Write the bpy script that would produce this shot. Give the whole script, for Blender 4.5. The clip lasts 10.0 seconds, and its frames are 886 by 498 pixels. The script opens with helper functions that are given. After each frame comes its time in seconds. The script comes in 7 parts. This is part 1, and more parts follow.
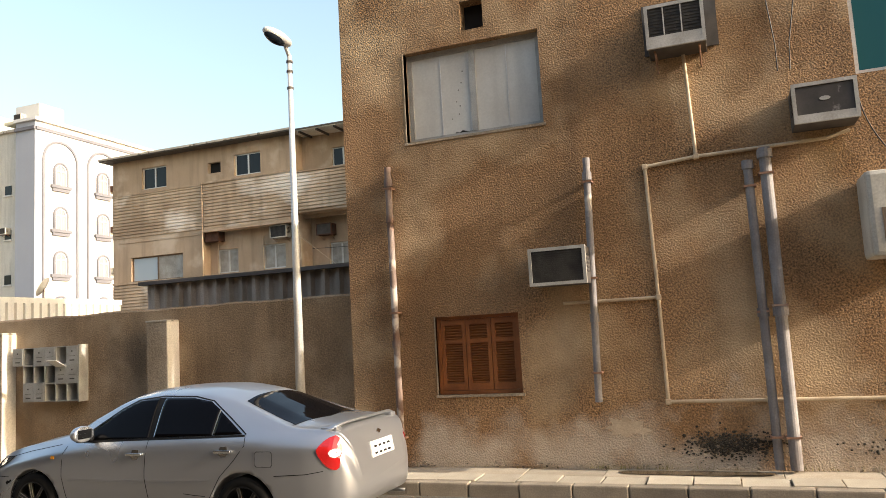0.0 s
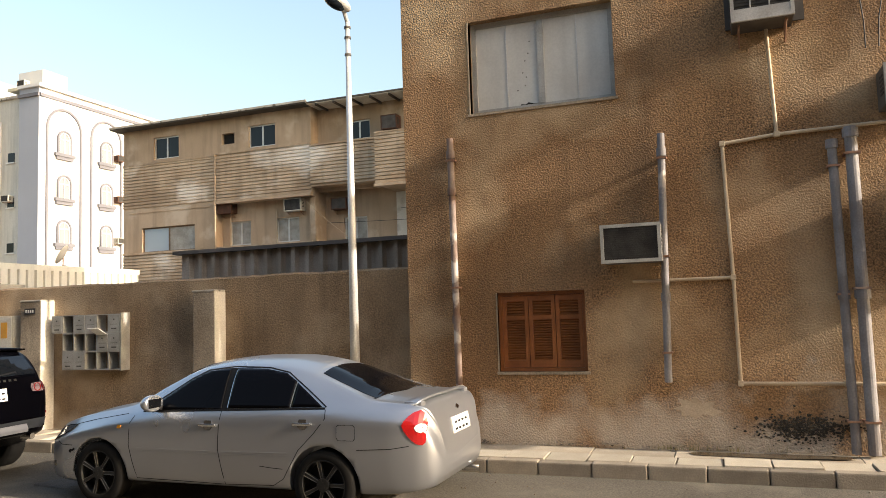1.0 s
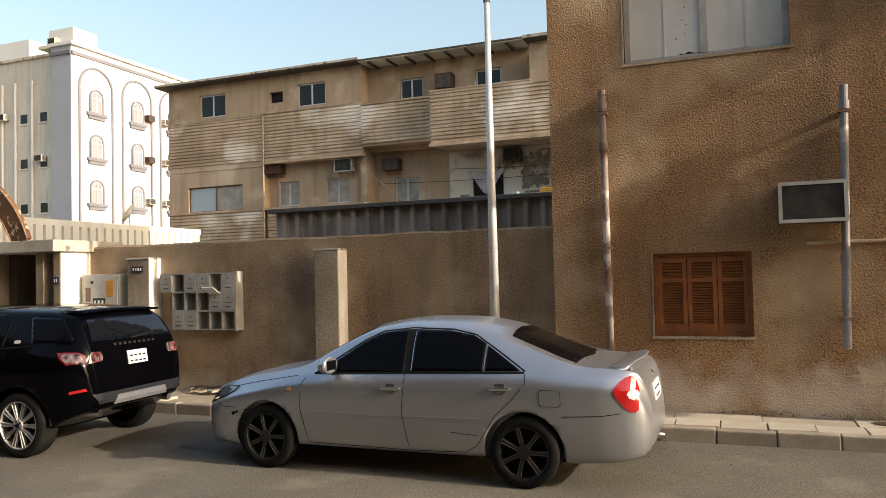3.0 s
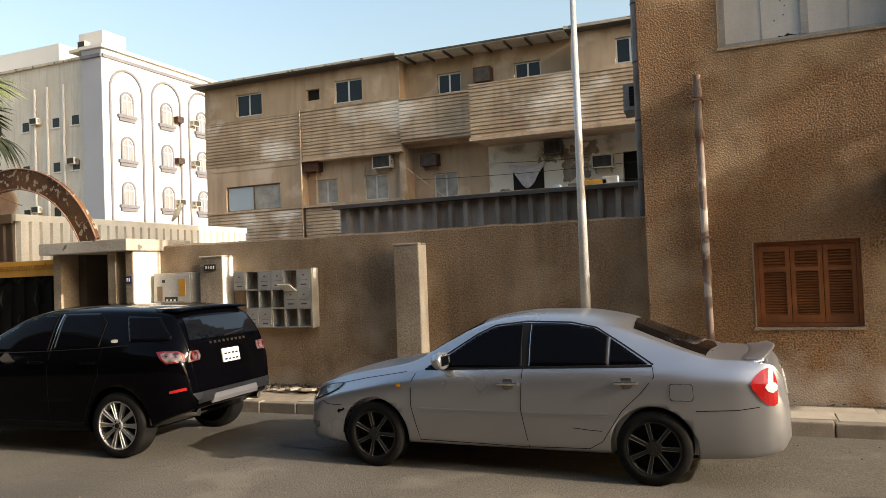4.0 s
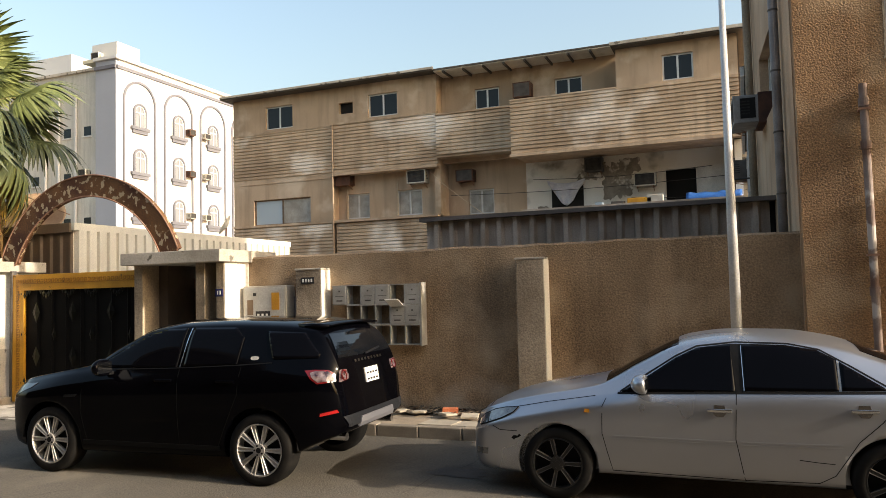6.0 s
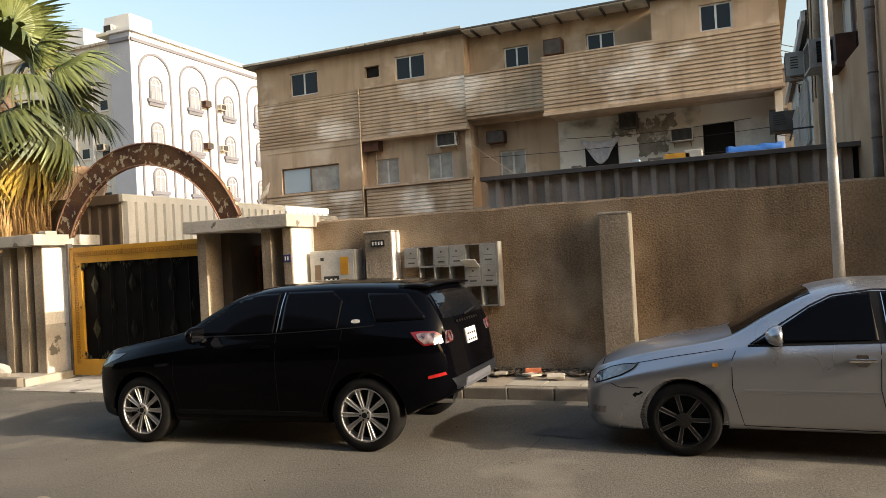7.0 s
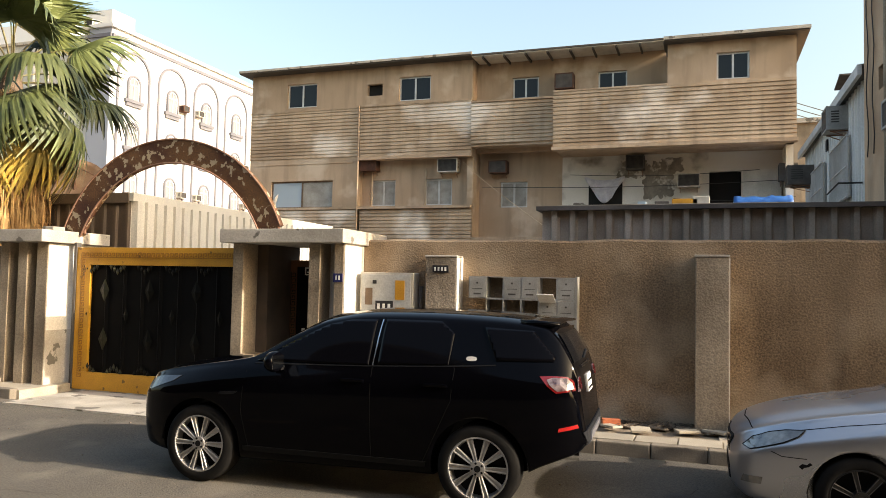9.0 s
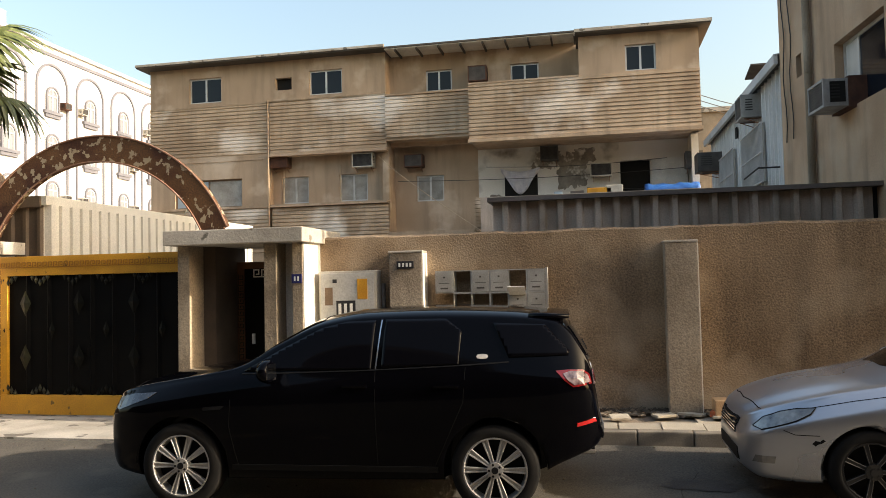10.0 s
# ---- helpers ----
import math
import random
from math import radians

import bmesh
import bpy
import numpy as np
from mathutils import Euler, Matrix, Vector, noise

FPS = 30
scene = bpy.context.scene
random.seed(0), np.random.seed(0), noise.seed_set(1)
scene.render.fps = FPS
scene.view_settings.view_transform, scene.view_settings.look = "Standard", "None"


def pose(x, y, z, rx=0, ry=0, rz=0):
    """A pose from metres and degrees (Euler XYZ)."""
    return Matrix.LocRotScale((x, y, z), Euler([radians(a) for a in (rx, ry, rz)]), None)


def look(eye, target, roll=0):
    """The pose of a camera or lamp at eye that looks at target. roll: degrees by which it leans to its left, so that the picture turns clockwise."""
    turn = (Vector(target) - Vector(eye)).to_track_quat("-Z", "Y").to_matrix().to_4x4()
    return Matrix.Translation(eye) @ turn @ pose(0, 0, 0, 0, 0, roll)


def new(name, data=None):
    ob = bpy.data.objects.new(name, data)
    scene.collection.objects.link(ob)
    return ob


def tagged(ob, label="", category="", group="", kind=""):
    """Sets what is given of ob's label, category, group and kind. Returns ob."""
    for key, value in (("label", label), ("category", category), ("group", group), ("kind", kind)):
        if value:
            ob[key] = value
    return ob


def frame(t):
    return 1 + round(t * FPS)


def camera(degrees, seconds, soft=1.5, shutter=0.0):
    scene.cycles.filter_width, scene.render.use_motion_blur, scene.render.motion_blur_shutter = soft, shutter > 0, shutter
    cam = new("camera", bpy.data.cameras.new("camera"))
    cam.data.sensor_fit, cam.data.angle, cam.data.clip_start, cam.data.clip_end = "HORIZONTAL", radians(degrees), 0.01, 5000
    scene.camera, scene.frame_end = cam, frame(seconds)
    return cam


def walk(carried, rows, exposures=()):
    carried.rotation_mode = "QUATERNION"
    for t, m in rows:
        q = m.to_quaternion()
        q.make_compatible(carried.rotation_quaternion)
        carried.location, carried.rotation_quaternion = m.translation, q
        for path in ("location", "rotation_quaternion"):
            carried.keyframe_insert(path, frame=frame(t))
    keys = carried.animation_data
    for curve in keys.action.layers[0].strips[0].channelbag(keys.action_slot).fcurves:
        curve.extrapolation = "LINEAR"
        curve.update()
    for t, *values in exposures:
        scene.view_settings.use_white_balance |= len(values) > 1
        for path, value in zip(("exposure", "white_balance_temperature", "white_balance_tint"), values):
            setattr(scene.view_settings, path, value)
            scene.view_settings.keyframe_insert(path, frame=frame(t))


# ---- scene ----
cam = camera(61.1, 10.0, soft=0.6)
PATH = [
    (0, (0.579, 0.315, 1.924), (-0.121, 2.176, 2.145), -3.2),
    (0.5, (0.137, 0.314, 1.912), (-0.566, 2.176, 2.109), -0.3),
    (1, (-0.342, 0.193, 1.922), (-1.032, 2.063, 2.086), -1.9),
    (1.5, (-0.828, 0.124, 1.902), (-1.539, 1.985, 2.077), -3.4),
    (2, (-1.242, 0.185, 1.934), (-1.954, 2.036, 2.199), 1.3),
    (2.5, (-1.704, 0.032, 1.948), (-2.441, 1.885, 2.097), 0.1),
    (2.7, (-1.866, 0.041, 1.926), (-2.608, 1.896, 2.011), -0.8),
    (3.8, (-2.922, -0.19, 1.94), (-3.61, 1.687, 1.999), -2.2),
    (4, (-3.067, -0.157, 1.917), (-3.837, 1.688, 1.979), -2.2),
    (4.5, (-3.592, -0.157, 1.9), (-4.33, 1.701, 1.973), -3.9),
    (5, (-4.046, -0.252, 1.842), (-4.766, 1.61, 1.963), -1.0),
    (5.2, (-4.272, -0.275, 1.902), (-5.004, 1.584, 1.997), -2.6),
    (6.3, (-5.296, -0.345, 1.935), (-6.032, 1.511, 2.046), -0.8),
    (6.5, (-5.519, -0.401, 1.923), (-6.215, 1.472, 2.008), -0.9),
    (7, (-5.987, -0.383, 1.879), (-6.763, 1.46, 1.901), -3.1),
    (7.5, (-6.425, -0.281, 1.939), (-7.154, 1.581, 1.948), -3.6),
    (8, (-7.019, -0.335, 1.921), (-7.661, 1.556, 2.025), 0.0),
    (8.5, (-7.473, -0.232, 1.892), (-8.213, 1.623, 1.986), -2.7),
    (9, (-7.83, -0.09, 1.924), (-8.491, 1.795, 2.019), 1.2),
    (9.5, (-8.292, -0.134, 1.938), (-8.786, 1.801, 2.035), 0.2),
    (10, (-8.81, -0.032, 1.931), (-9.204, 1.927, 2.013), -1.3),
]
walk(cam, [(t, look(eye, target, roll)) for t, eye, target, roll in PATH], exposures=[(0.0, 1.45, 6680, 11), (1.0, 1.38, 6680, 11), (2.5, 1.15, 6680, 11), (5.0, 1.12, 6680, 11), (7.0, 1.16, 6680, 11), (9.0, 1.40, 6680, 11), (10.0, 1.28, 6680, 11)])

# ---- light ----
SUN_EL, SUN_AZ = 22.0, -2.5          # height; turn from +x (minus: towards the street)
world = bpy.data.worlds.new("world")
scene.world = world
world.use_nodes = True
wn = world.node_tree.nodes
sky = wn.new("ShaderNodeTexSky")
sky.sky_type, sky.sun_disc = "NISHITA", False
sky.sun_elevation, sky.sun_rotation = radians(SUN_EL), radians(90 - SUN_AZ)
sky.air_density, sky.dust_density, sky.ozone_density = 1.5, 5.0, 1.5
wn["Background"].inputs["Strength"].default_value = 0.15
world.node_tree.links.new(sky.outputs[0], wn["Background"].inputs["Color"])
sun = new("sun", bpy.data.lights.new("sun", "SUN"))
sun.data.energy, sun.data.angle, sun.data.color = 3.2, radians(0.6), (1.0, 0.91, 0.78)
sun_from = Vector((math.cos(radians(SUN_EL)) * math.cos(radians(SUN_AZ)), math.cos(radians(SUN_EL)) * math.sin(radians(SUN_AZ)), math.sin(radians(SUN_EL))))
sun.matrix_world = look(sun_from * 60, (0, 0, 0))

# ---- materials ----


def mat(name, c1, c2=None, scale=1.5, rough=0.85, bump=0.3, grain=60.0, depth=0.01, metal=0.0, streak=0.0, fleck=0.25, coat=0.0, c3=None, patch=2.0, edge=0.55, vary=0.0, spec=0.5, soft=0.03, coarse=0.8, ratio=3.7, crisp=0.5, patchy=0.0):
    """Painted or mineral surface: two colours in large clouds, fine grain, vertical streaks, flaking patches of c3, fine relief."""
    m = bpy.data.materials.new(name)
    m.use_nodes = True
    n, l = m.node_tree.nodes, m.node_tree.links
    b = n["Principled BSDF"]
    b.inputs["Roughness"].default_value, b.inputs["Metallic"].default_value = rough, metal
    b.inputs["Coat Weight"].default_value = coat
    b.inputs["Specular IOR Level"].default_value = spec
    co = n.new("ShaderNodeTexCoord").outputs["Object"]
    c2 = c2 or tuple(0.7 * c for c in c1)

    def noise_at(sc, detail=5.0, squash=None):
        t = n.new("ShaderNodeTexNoise")
        t.inputs["Scale"].default_value, t.inputs["Detail"].default_value = sc, detail
        if squash:
            mp = n.new("ShaderNodeMapping")
            mp.inputs["Scale"].default_value = squash
            l.new(co, mp.inputs["Vector"])
            l.new(mp.outputs[0], t.inputs["Vector"])
        else:
            l.new(co, t.inputs["Vector"])
        return t.outputs["Fac"]

    def ramp(src, lo, hi):
        r = n.new("ShaderNodeMapRange")
        r.inputs["From Min"].default_value, r.inputs["From Max"].default_value = lo, hi
        l.new(src, r.inputs["Value"])
        return r.outputs[0]

    def mix(fac, a, bb, kind="MIX"):
        x = n.new("ShaderNodeMix")
        x.data_type, x.blend_type = "RGBA", kind
        if isinstance(fac, float):
            x.inputs[0].default_value = fac
        else:
            l.new(fac, x.inputs[0])
        for k, v in ((6, a), (7, bb)):
            if isinstance(v, tuple):
                x.inputs[k].default_value = (*v, 1)
            else:
                l.new(v, x.inputs[k])
        return x.outputs[2]

    col = mix(ramp(noise_at(scale), 0.35, 0.65), c1, c2)
    if streak:
        col = mix(ramp(noise_at(1.0, 4.0, (3.5, 3.5, 0.35)), 0.48, 0.72), col, tuple(0.35 * c for c in c1))
        col_mix = col.node
        f = n.new("ShaderNodeMath")
        f.operation = "MULTIPLY"
        f.inputs[1].default_value = streak
        l.new(col_mix.inputs[0].links[0].from_socket, f.inputs[0])
        l.new(f.outputs[0], col_mix.inputs[0])
    fine = noise_at(grain, 3.0 if crisp <= 0.5 else 6.0)
    fine.node.inputs["Roughness"].default_value = crisp
    if fleck:
        lo, hi = 1 - 0.55 * fleck, 1 + 0.35 * fleck
        share = 1.0
        if patchy:
            share = ramp(noise_at(patchy, 3.0), 0.38, 0.60)
            share.node.inputs["To Min"].default_value = 0.5
        col = mix(share, col, mix(ramp(fine, 0.32, 0.68), (lo, lo, lo), (hi, hi, hi)), "MULTIPLY")
    if c3:
        col = mix(ramp(noise_at(patch, 8.0), edge, edge + soft), col, c3)
    if vary:
        oi = n.new("ShaderNodeObjectInfo")
        v = n.new("ShaderNodeMapRange")
        v.inputs["To Min"].default_value, v.inputs["To Max"].default_value = 1 - vary, 1 + vary
        l.new(oi.outputs["Random"], v.inputs["Value"])
        h = n.new("ShaderNodeHueSaturation")
        l.new(v.outputs[0], h.inputs["Value"])
        l.new(col, h.inputs["Color"])
        col = h.outputs[0]
    l.new(col, b.inputs["Base Color"])
    rr = ramp(fine, 0.2, 0.8)
    rm = rr.node
    rm.inputs["To Min"].default_value, rm.inputs["To Max"].default_value = max(0.0, rough - 0.08), min(1.0, rough + 0.08)
    l.new(rr, b.inputs["Roughness"])
    if bump:
        bp = n.new("ShaderNodeBump")
        bp.inputs["Strength"].default_value, bp.inputs["Distance"].default_value = bump, depth
        hs = n.new("ShaderNodeMath")
        hs.operation = "MULTIPLY_ADD"
        hs.inputs[1].default_value = coarse
        l.new(noise_at(grain / ratio, 2.0), hs.inputs[0])
        l.new(fine, hs.inputs[2])
        l.new(hs.outputs[0], bp.inputs["Height"])
        l.new(bp.outputs[0], b.inputs["Normal"])
    return m


def plain(name, c, rough=0.4, metal=0.0, coat=0.0, glow=0.0):
    m = bpy.data.materials.new(name)
    m.use_nodes = True
    b = m.node_tree.nodes["Principled BSDF"]
    b.inputs["Base Color"].default_value = (*c, 1)
    b.inputs["Roughness"].default_value, b.inputs["Metallic"].default_value = rough, metal
    b.inputs["Coat Weight"].default_value = coat
    b.inputs["Coat Roughness"].default_value = 0.03
    return m


STUCCO = mat("brown_roughcast", (0.375, 0.217, 0.104), (0.238, 0.130, 0.056), 0.55, 0.92, 1.0, 46, 0.020, streak=0.4, fleck=1.3, c3=(0.54, 0.385, 0.225), patch=0.9, edge=0.48, soft=0.28, coarse=0.22, ratio=2.0, patchy=0.7)
WALLRENDER = mat("brown_render", (0.335, 0.23, 0.136), (0.215, 0.140, 0.077), 0.8, 0.92, 0.9, 42, 0.014, streak=0.55, fleck=0.95, c3=(0.43, 0.325, 0.213), patch=1.1, edge=0.48, soft=0.28, coarse=0.25, ratio=2.2, patchy=0.6)


def rising_damp(m, height, pale):
    """Pale salt bloom with a ragged upper edge along the foot of a wall."""
    n, l = m.node_tree.nodes, m.node_tree.links
    b = n["Principled BSDF"]
    old = b.inputs["Base Color"].links[0].from_socket
    co = n.new("ShaderNodeTexCoord").outputs["Object"]
    sep = n.new("ShaderNodeSeparateXYZ")
    l.new(co, sep.inputs[0])
    t = n.new("ShaderNodeTexNoise")
    t.inputs["Scale"].default_value, t.inputs["Detail"].default_value = 1.3, 7.0
    l.new(co, t.inputs["Vector"])
    up = n.new("ShaderNodeMapRange")
    up.inputs["From Min"].default_value, up.inputs["From Max"].default_value = 0.1, height
    up.inputs["To Min"].default_value, up.inputs["To Max"].default_value = 0.12, -0.28
    up.clamp = False
    l.new(sep.outputs["Z"], up.inputs["Value"])
    add = n.new("ShaderNodeMath")
    add.operation = "ADD"
    l.new(t.outputs["Fac"], add.inputs[0])
    l.new(up.outputs[0], add.inputs[1])
    r = n.new("ShaderNodeMapRange")
    r.inputs["From Min"].default_value, r.inputs["From Max"].default_value, r.inputs["To Max"].default_value = 0.42, 0.62, 0.72
    l.new(add.outputs[0], r.inputs["Value"])
    x = n.new("ShaderNodeMix")
    x.data_type = "RGBA"
    l.new(r.outputs[0], x.inputs[0])
    l.new(old, x.inputs[6])
    x.inputs[7].default_value = (*pale, 1)
    l.new(x.outputs[2], b.inputs["Base Color"])


rising_damp(STUCCO, 1.35, (0.56, 0.49, 0.40))
rising_damp(WALLRENDER, 0.9, (0.40, 0.33, 0.25))
PATCHPLASTER = mat("bare_mortar_patch", (0.56, 0.46, 0.34), (0.42, 0.32, 0.22), 3.0, 0.95, 0.3, 60, 0.01)
MOULD = mat("black_mould", (0.02, 0.018, 0.014), (0.06, 0.045, 0.03), 14.0, 0.95, 0.9, 30, 0.02)
PILLAR = mat("sandy_render", (0.40, 0.32, 0.225), (0.25, 0.19, 0.125), 1.2, 0.9, 0.6, 45, 0.010, streak=0.5, fleck=0.45)
CONCRETE = mat("weathered_concrete", (0.55, 0.50, 0.42), (0.36, 0.32, 0.26), 1.6, 0.9, 0.5, 45, 0.01, c3=(0.16, 0.14, 0.11), patch=3.0, edge=0.6)
WHITEPAINT = mat("weathered_white_paint", (0.80, 0.76, 0.68), (0.66, 0.61, 0.52), 1.5, 0.8, 0.4, 40, 0.008, streak=0.25)
ASPHALT = mat("dusty_asphalt", (0.130, 0.112, 0.086), (0.080, 0.069, 0.054), 0.45, 0.9, 1.0, 45, 0.012, fleck=1.0, c3=(0.175, 0.150, 0.115), patch=1.1, edge=0.56, soft=0.2, coarse=0.2, crisp=0.7)
SAND = mat("dusty_ground", (0.32, 0.26, 0.19), (0.24, 0.19, 0.14), 0.6, 0.95, 0.6, 40, 0.02)
KERB = mat("kerb_concrete", (0.25, 0.21, 0.16), (0.13, 0.105, 0.08), 2.0, 0.9, 0.5, 60, 0.01, vary=0.18, c3=(0.09, 0.07, 0.055), patch=2.5, edge=0.52, soft=0.15)
PAVER = mat("pale_pavers", (0.42, 0.37, 0.29), (0.31, 0.265, 0.20), 2.0, 0.9, 0.4, 70, 0.008, vary=0.15, c3=(0.15, 0.115, 0.075), patch=1.6, edge=0.60, soft=0.08)
BEIGE = mat("beige_facade_render", (0.54, 0.40, 0.275), (0.39, 0.28, 0.18), 0.35, 0.9, 0.3, 40, 0.01, streak=0.4, c3=(0.62, 0.50, 0.375), patch=0.8, edge=0.54, soft=0.16)
CLADDING = mat("ribbed_cladding", (0.60, 0.46, 0.315), (0.36, 0.255, 0.16), 0.6, 0.8, 0.2, 60, 0.005, streak=0.45, c3=(0.78, 0.69, 0.58), patch=0.5, edge=0.55, soft=0.14)
STAINWHITE = mat("stained_white_plaster", (0.80, 0.77, 0.71), (0.66, 0.60, 0.50), 0.4, 0.9, 0.3, 40, 0.01, c3=(0.24, 0.20, 0.15), patch=0.7, edge=0.56, soft=0.12)
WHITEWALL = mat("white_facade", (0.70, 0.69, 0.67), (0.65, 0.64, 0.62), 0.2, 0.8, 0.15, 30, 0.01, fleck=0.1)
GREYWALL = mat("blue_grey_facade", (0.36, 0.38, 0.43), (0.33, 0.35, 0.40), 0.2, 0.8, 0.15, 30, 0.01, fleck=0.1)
GREYTRIM = mat("grey_moulding", (0.16, 0.16, 0.18), (0.13, 0.13, 0.15), 0.5, 0.8, 0.1, 30)
ZINC = mat("dull_zinc_sheet", (0.52, 0.43, 0.35), (0.29, 0.225, 0.17), 0.8, 0.65, 0.2, 40, 0.004, streak=0.7)
ROOFEDGE = mat("dark_roof_edge", (0.09, 0.075, 0.06), (0.06, 0.05, 0.04), 1.0, 0.75)
CREAMSHEET = mat("cream_sheet", (0.84, 0.79, 0.68), (0.76, 0.70, 0.58), 0.6, 0.6, 0.2, 40, 0.004, streak=0.2)
BROWNSHEET = mat("brown_sheet", (0.20, 0.145, 0.095), (0.15, 0.105, 0.07), 0.8, 0.65, 0.2, 40, 0.004, streak=0.35)
WHITESHEET = mat("grey_white_sheet", (0.64, 0.64, 0.62), (0.54, 0.54, 0.52), 0.8, 0.6, 0.2, 40, 0.004, streak=0.35)
PIPEFLAKE = mat("flaking_painted_pipe", (0.27, 0.215, 0.185), (0.13, 0.07, 0.045), 2.5, 0.75, 0.3, 60, 0.003, c3=(0.46, 0.40, 0.35), patch=3.0, edge=0.55, soft=0.06)
RUST = mat("flaking_rusty_paint", (0.075, 0.026, 0.010), (0.16, 0.075, 0.025), 2.5, 0.8, 0.6, 40, 0.006, c3=(0.42, 0.33, 0.21), patch=9.0, edge=0.57, soft=0.02, fleck=0.6)
YELLOW = mat("ochre_gate_paint", (0.60, 0.30, 0.02), (0.46, 0.22, 0.015), 2.0, 0.5, 0.2, 50, 0.003, c3=(0.16, 0.09, 0.02), patch=6.0, edge=0.66)
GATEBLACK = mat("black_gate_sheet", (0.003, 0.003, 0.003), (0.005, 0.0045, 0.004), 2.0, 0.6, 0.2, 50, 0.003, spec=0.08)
# near-black copy of the ornament gold, for all but the gate's left side
GATEDIM = mat("dimmed_ornament", (0.0055, 0.0055, 0.003), (0.003, 0.003, 0.002), 9.0, 0.6, 0.3, 60, 0.004, spec=0.12)
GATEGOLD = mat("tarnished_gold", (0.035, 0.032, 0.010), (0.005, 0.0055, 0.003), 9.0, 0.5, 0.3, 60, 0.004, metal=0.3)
SHUTTER = mat("varnished_shutter_wood", (0.26, 0.085, 0.02), (0.19, 0.058, 0.013), 4.0, 0.5, 0.2, 50, 0.003, streak=0.3)
PIPEGREY = mat("weathered_grey_pipe", (0.25, 0.235, 0.235), (0.15, 0.13, 0.125), 3.0, 0.6, 0.2, 50, 0.003, c3=(0.46, 0.40, 0.34), patch=2.2, edge=0.60, soft=0.06, streak=0.4)
PIPERUST = mat("rusty_iron_pipe", (0.30, 0.17, 0.11), (0.20, 0.10, 0.06), 5.0, 0.8, 0.4, 60, 0.004, c3=(0.44, 0.36, 0.30), patch=1.6, edge=0.58, soft=0.15)
PIPECREAM = mat("cream_conduit", (0.60, 0.48, 0.33), (0.46, 0.35, 0.23), 4.0, 0.6, 0.2, 60, 0.002)
POLE = mat("grey_pole_paint", (0.62, 0.61, 0.59), (0.50, 0.49, 0.47), 2.0, 0.5, 0.1, 50, 0.002, metal=0.2)
ACWHITE = mat("yellowed_ac_casing", (0.58, 0.55, 0.48), (0.46, 0.42, 0.35), 3.0, 0.6, 0.1, 50, 0.002, streak=0.4)
ACDARK = mat("dark_ac_casing", (0.10, 0.088, 0.075), (0.06, 0.05, 0.043), 4.0, 0.7, 0.1, 50, 0.002)
ACRUST = mat("rusted_ac_box", (0.13, 0.055, 0.03), (0.07, 0.03, 0.018), 5.0, 0.85, 0.3, 50, 0.004)
ACPALE = mat("grey_ac_frame", (0.46, 0.44, 0.41), (0.34, 0.32, 0.29), 4.0, 0.6, 0.1, 50, 0.002, streak=0.5)
ACFLAKE = mat("flaking_dark_front", (0.045, 0.04, 0.036), (0.07, 0.06, 0.055), 4.0, 0.7, 0.2, 50, 0.003, c3=(0.36, 0.33, 0.30), patch=6.0, edge=0.63, soft=0.1)
ACGRILLE = mat("dusty_grille", (0.022, 0.020, 0.018), (0.05, 0.045, 0.04), 6.0, 0.8, 0.8, 140, 0.004)
ALU = mat("aluminium_frame", (0.66, 0.65, 0.62), (0.55, 0.54, 0.51), 3.0, 0.45, 0.05, 60, metal=0.4)
WOODFRAME = mat("brown_frame", (0.20, 0.13, 0.08), (0.14, 0.09, 0.05), 3.0, 0.6)
PANELPALE = mat("painted_over_pane", (0.62, 0.60, 0.55), (0.52, 0.49, 0.44), 1.2, 0.35, 0.1, 40, 0.002, streak=0.25, fleck=0.1)
CURTAIN = mat("faded_curtain", (0.42, 0.40, 0.36), (0.30, 0.28, 0.24), 3.0, 0.85, 0.2, 30, 0.01)
GLASS = plain("dark_window_glass", (0.010, 0.014, 0.020), 0.05)
GLASS.node_tree.nodes["Principled BSDF"].inputs["Specular IOR Level"].default_value = 0.28
GLASSTEAL = plain("teal_tinted_glass", (0.03, 0.13, 0.15), 0.12)
GLASSBLUE = plain("blue_frosted_glass", (0.42, 0.50, 0.56), 0.25)
# near-black colour that stands in for the shade of rooms and holes
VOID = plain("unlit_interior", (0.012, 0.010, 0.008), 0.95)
MAILGREY = mat("grey_mailbox_sheet", (0.44, 0.425, 0.39), (0.33, 0.315, 0.28), 4.0, 0.55, 0.15, 60, 0.002, metal=0.2)
PAPER = mat("white_paper", (0.78, 0.77, 0.73), (0.68, 0.66, 0.61), 5.0, 0.7, 0.0)
NAVY = plain("navy_plate", (0.02, 0.022, 0.11), 0.45)
INK = plain("black_plate", (0.012, 0.012, 0.014), 0.5)
BRICKRED = mat("broken_red_brick", (0.50, 0.15, 0.06), (0.40, 0.11, 0.045), 9.0, 0.9, 0.5, 80)
RUBBLE = mat("rubble", (0.30, 0.24, 0.17), (0.16, 0.12, 0.085), 6.0, 0.95, 0.8, 60, 0.01, vary=0.4)
TARP = mat("blue_tarpaulin", (0.04, 0.16, 0.48), (0.03, 0.11, 0.36), 3.0, 0.45, 0.3, 20, 0.02)
CLOTH = mat("white_cloth", (0.66, 0.64, 0.66), (0.52, 0.50, 0.55), 6.0, 0.9, 0.2, 30, 0.01)
CABLE = plain("black_cable", (0.03, 0.026, 0.022), 0.6)


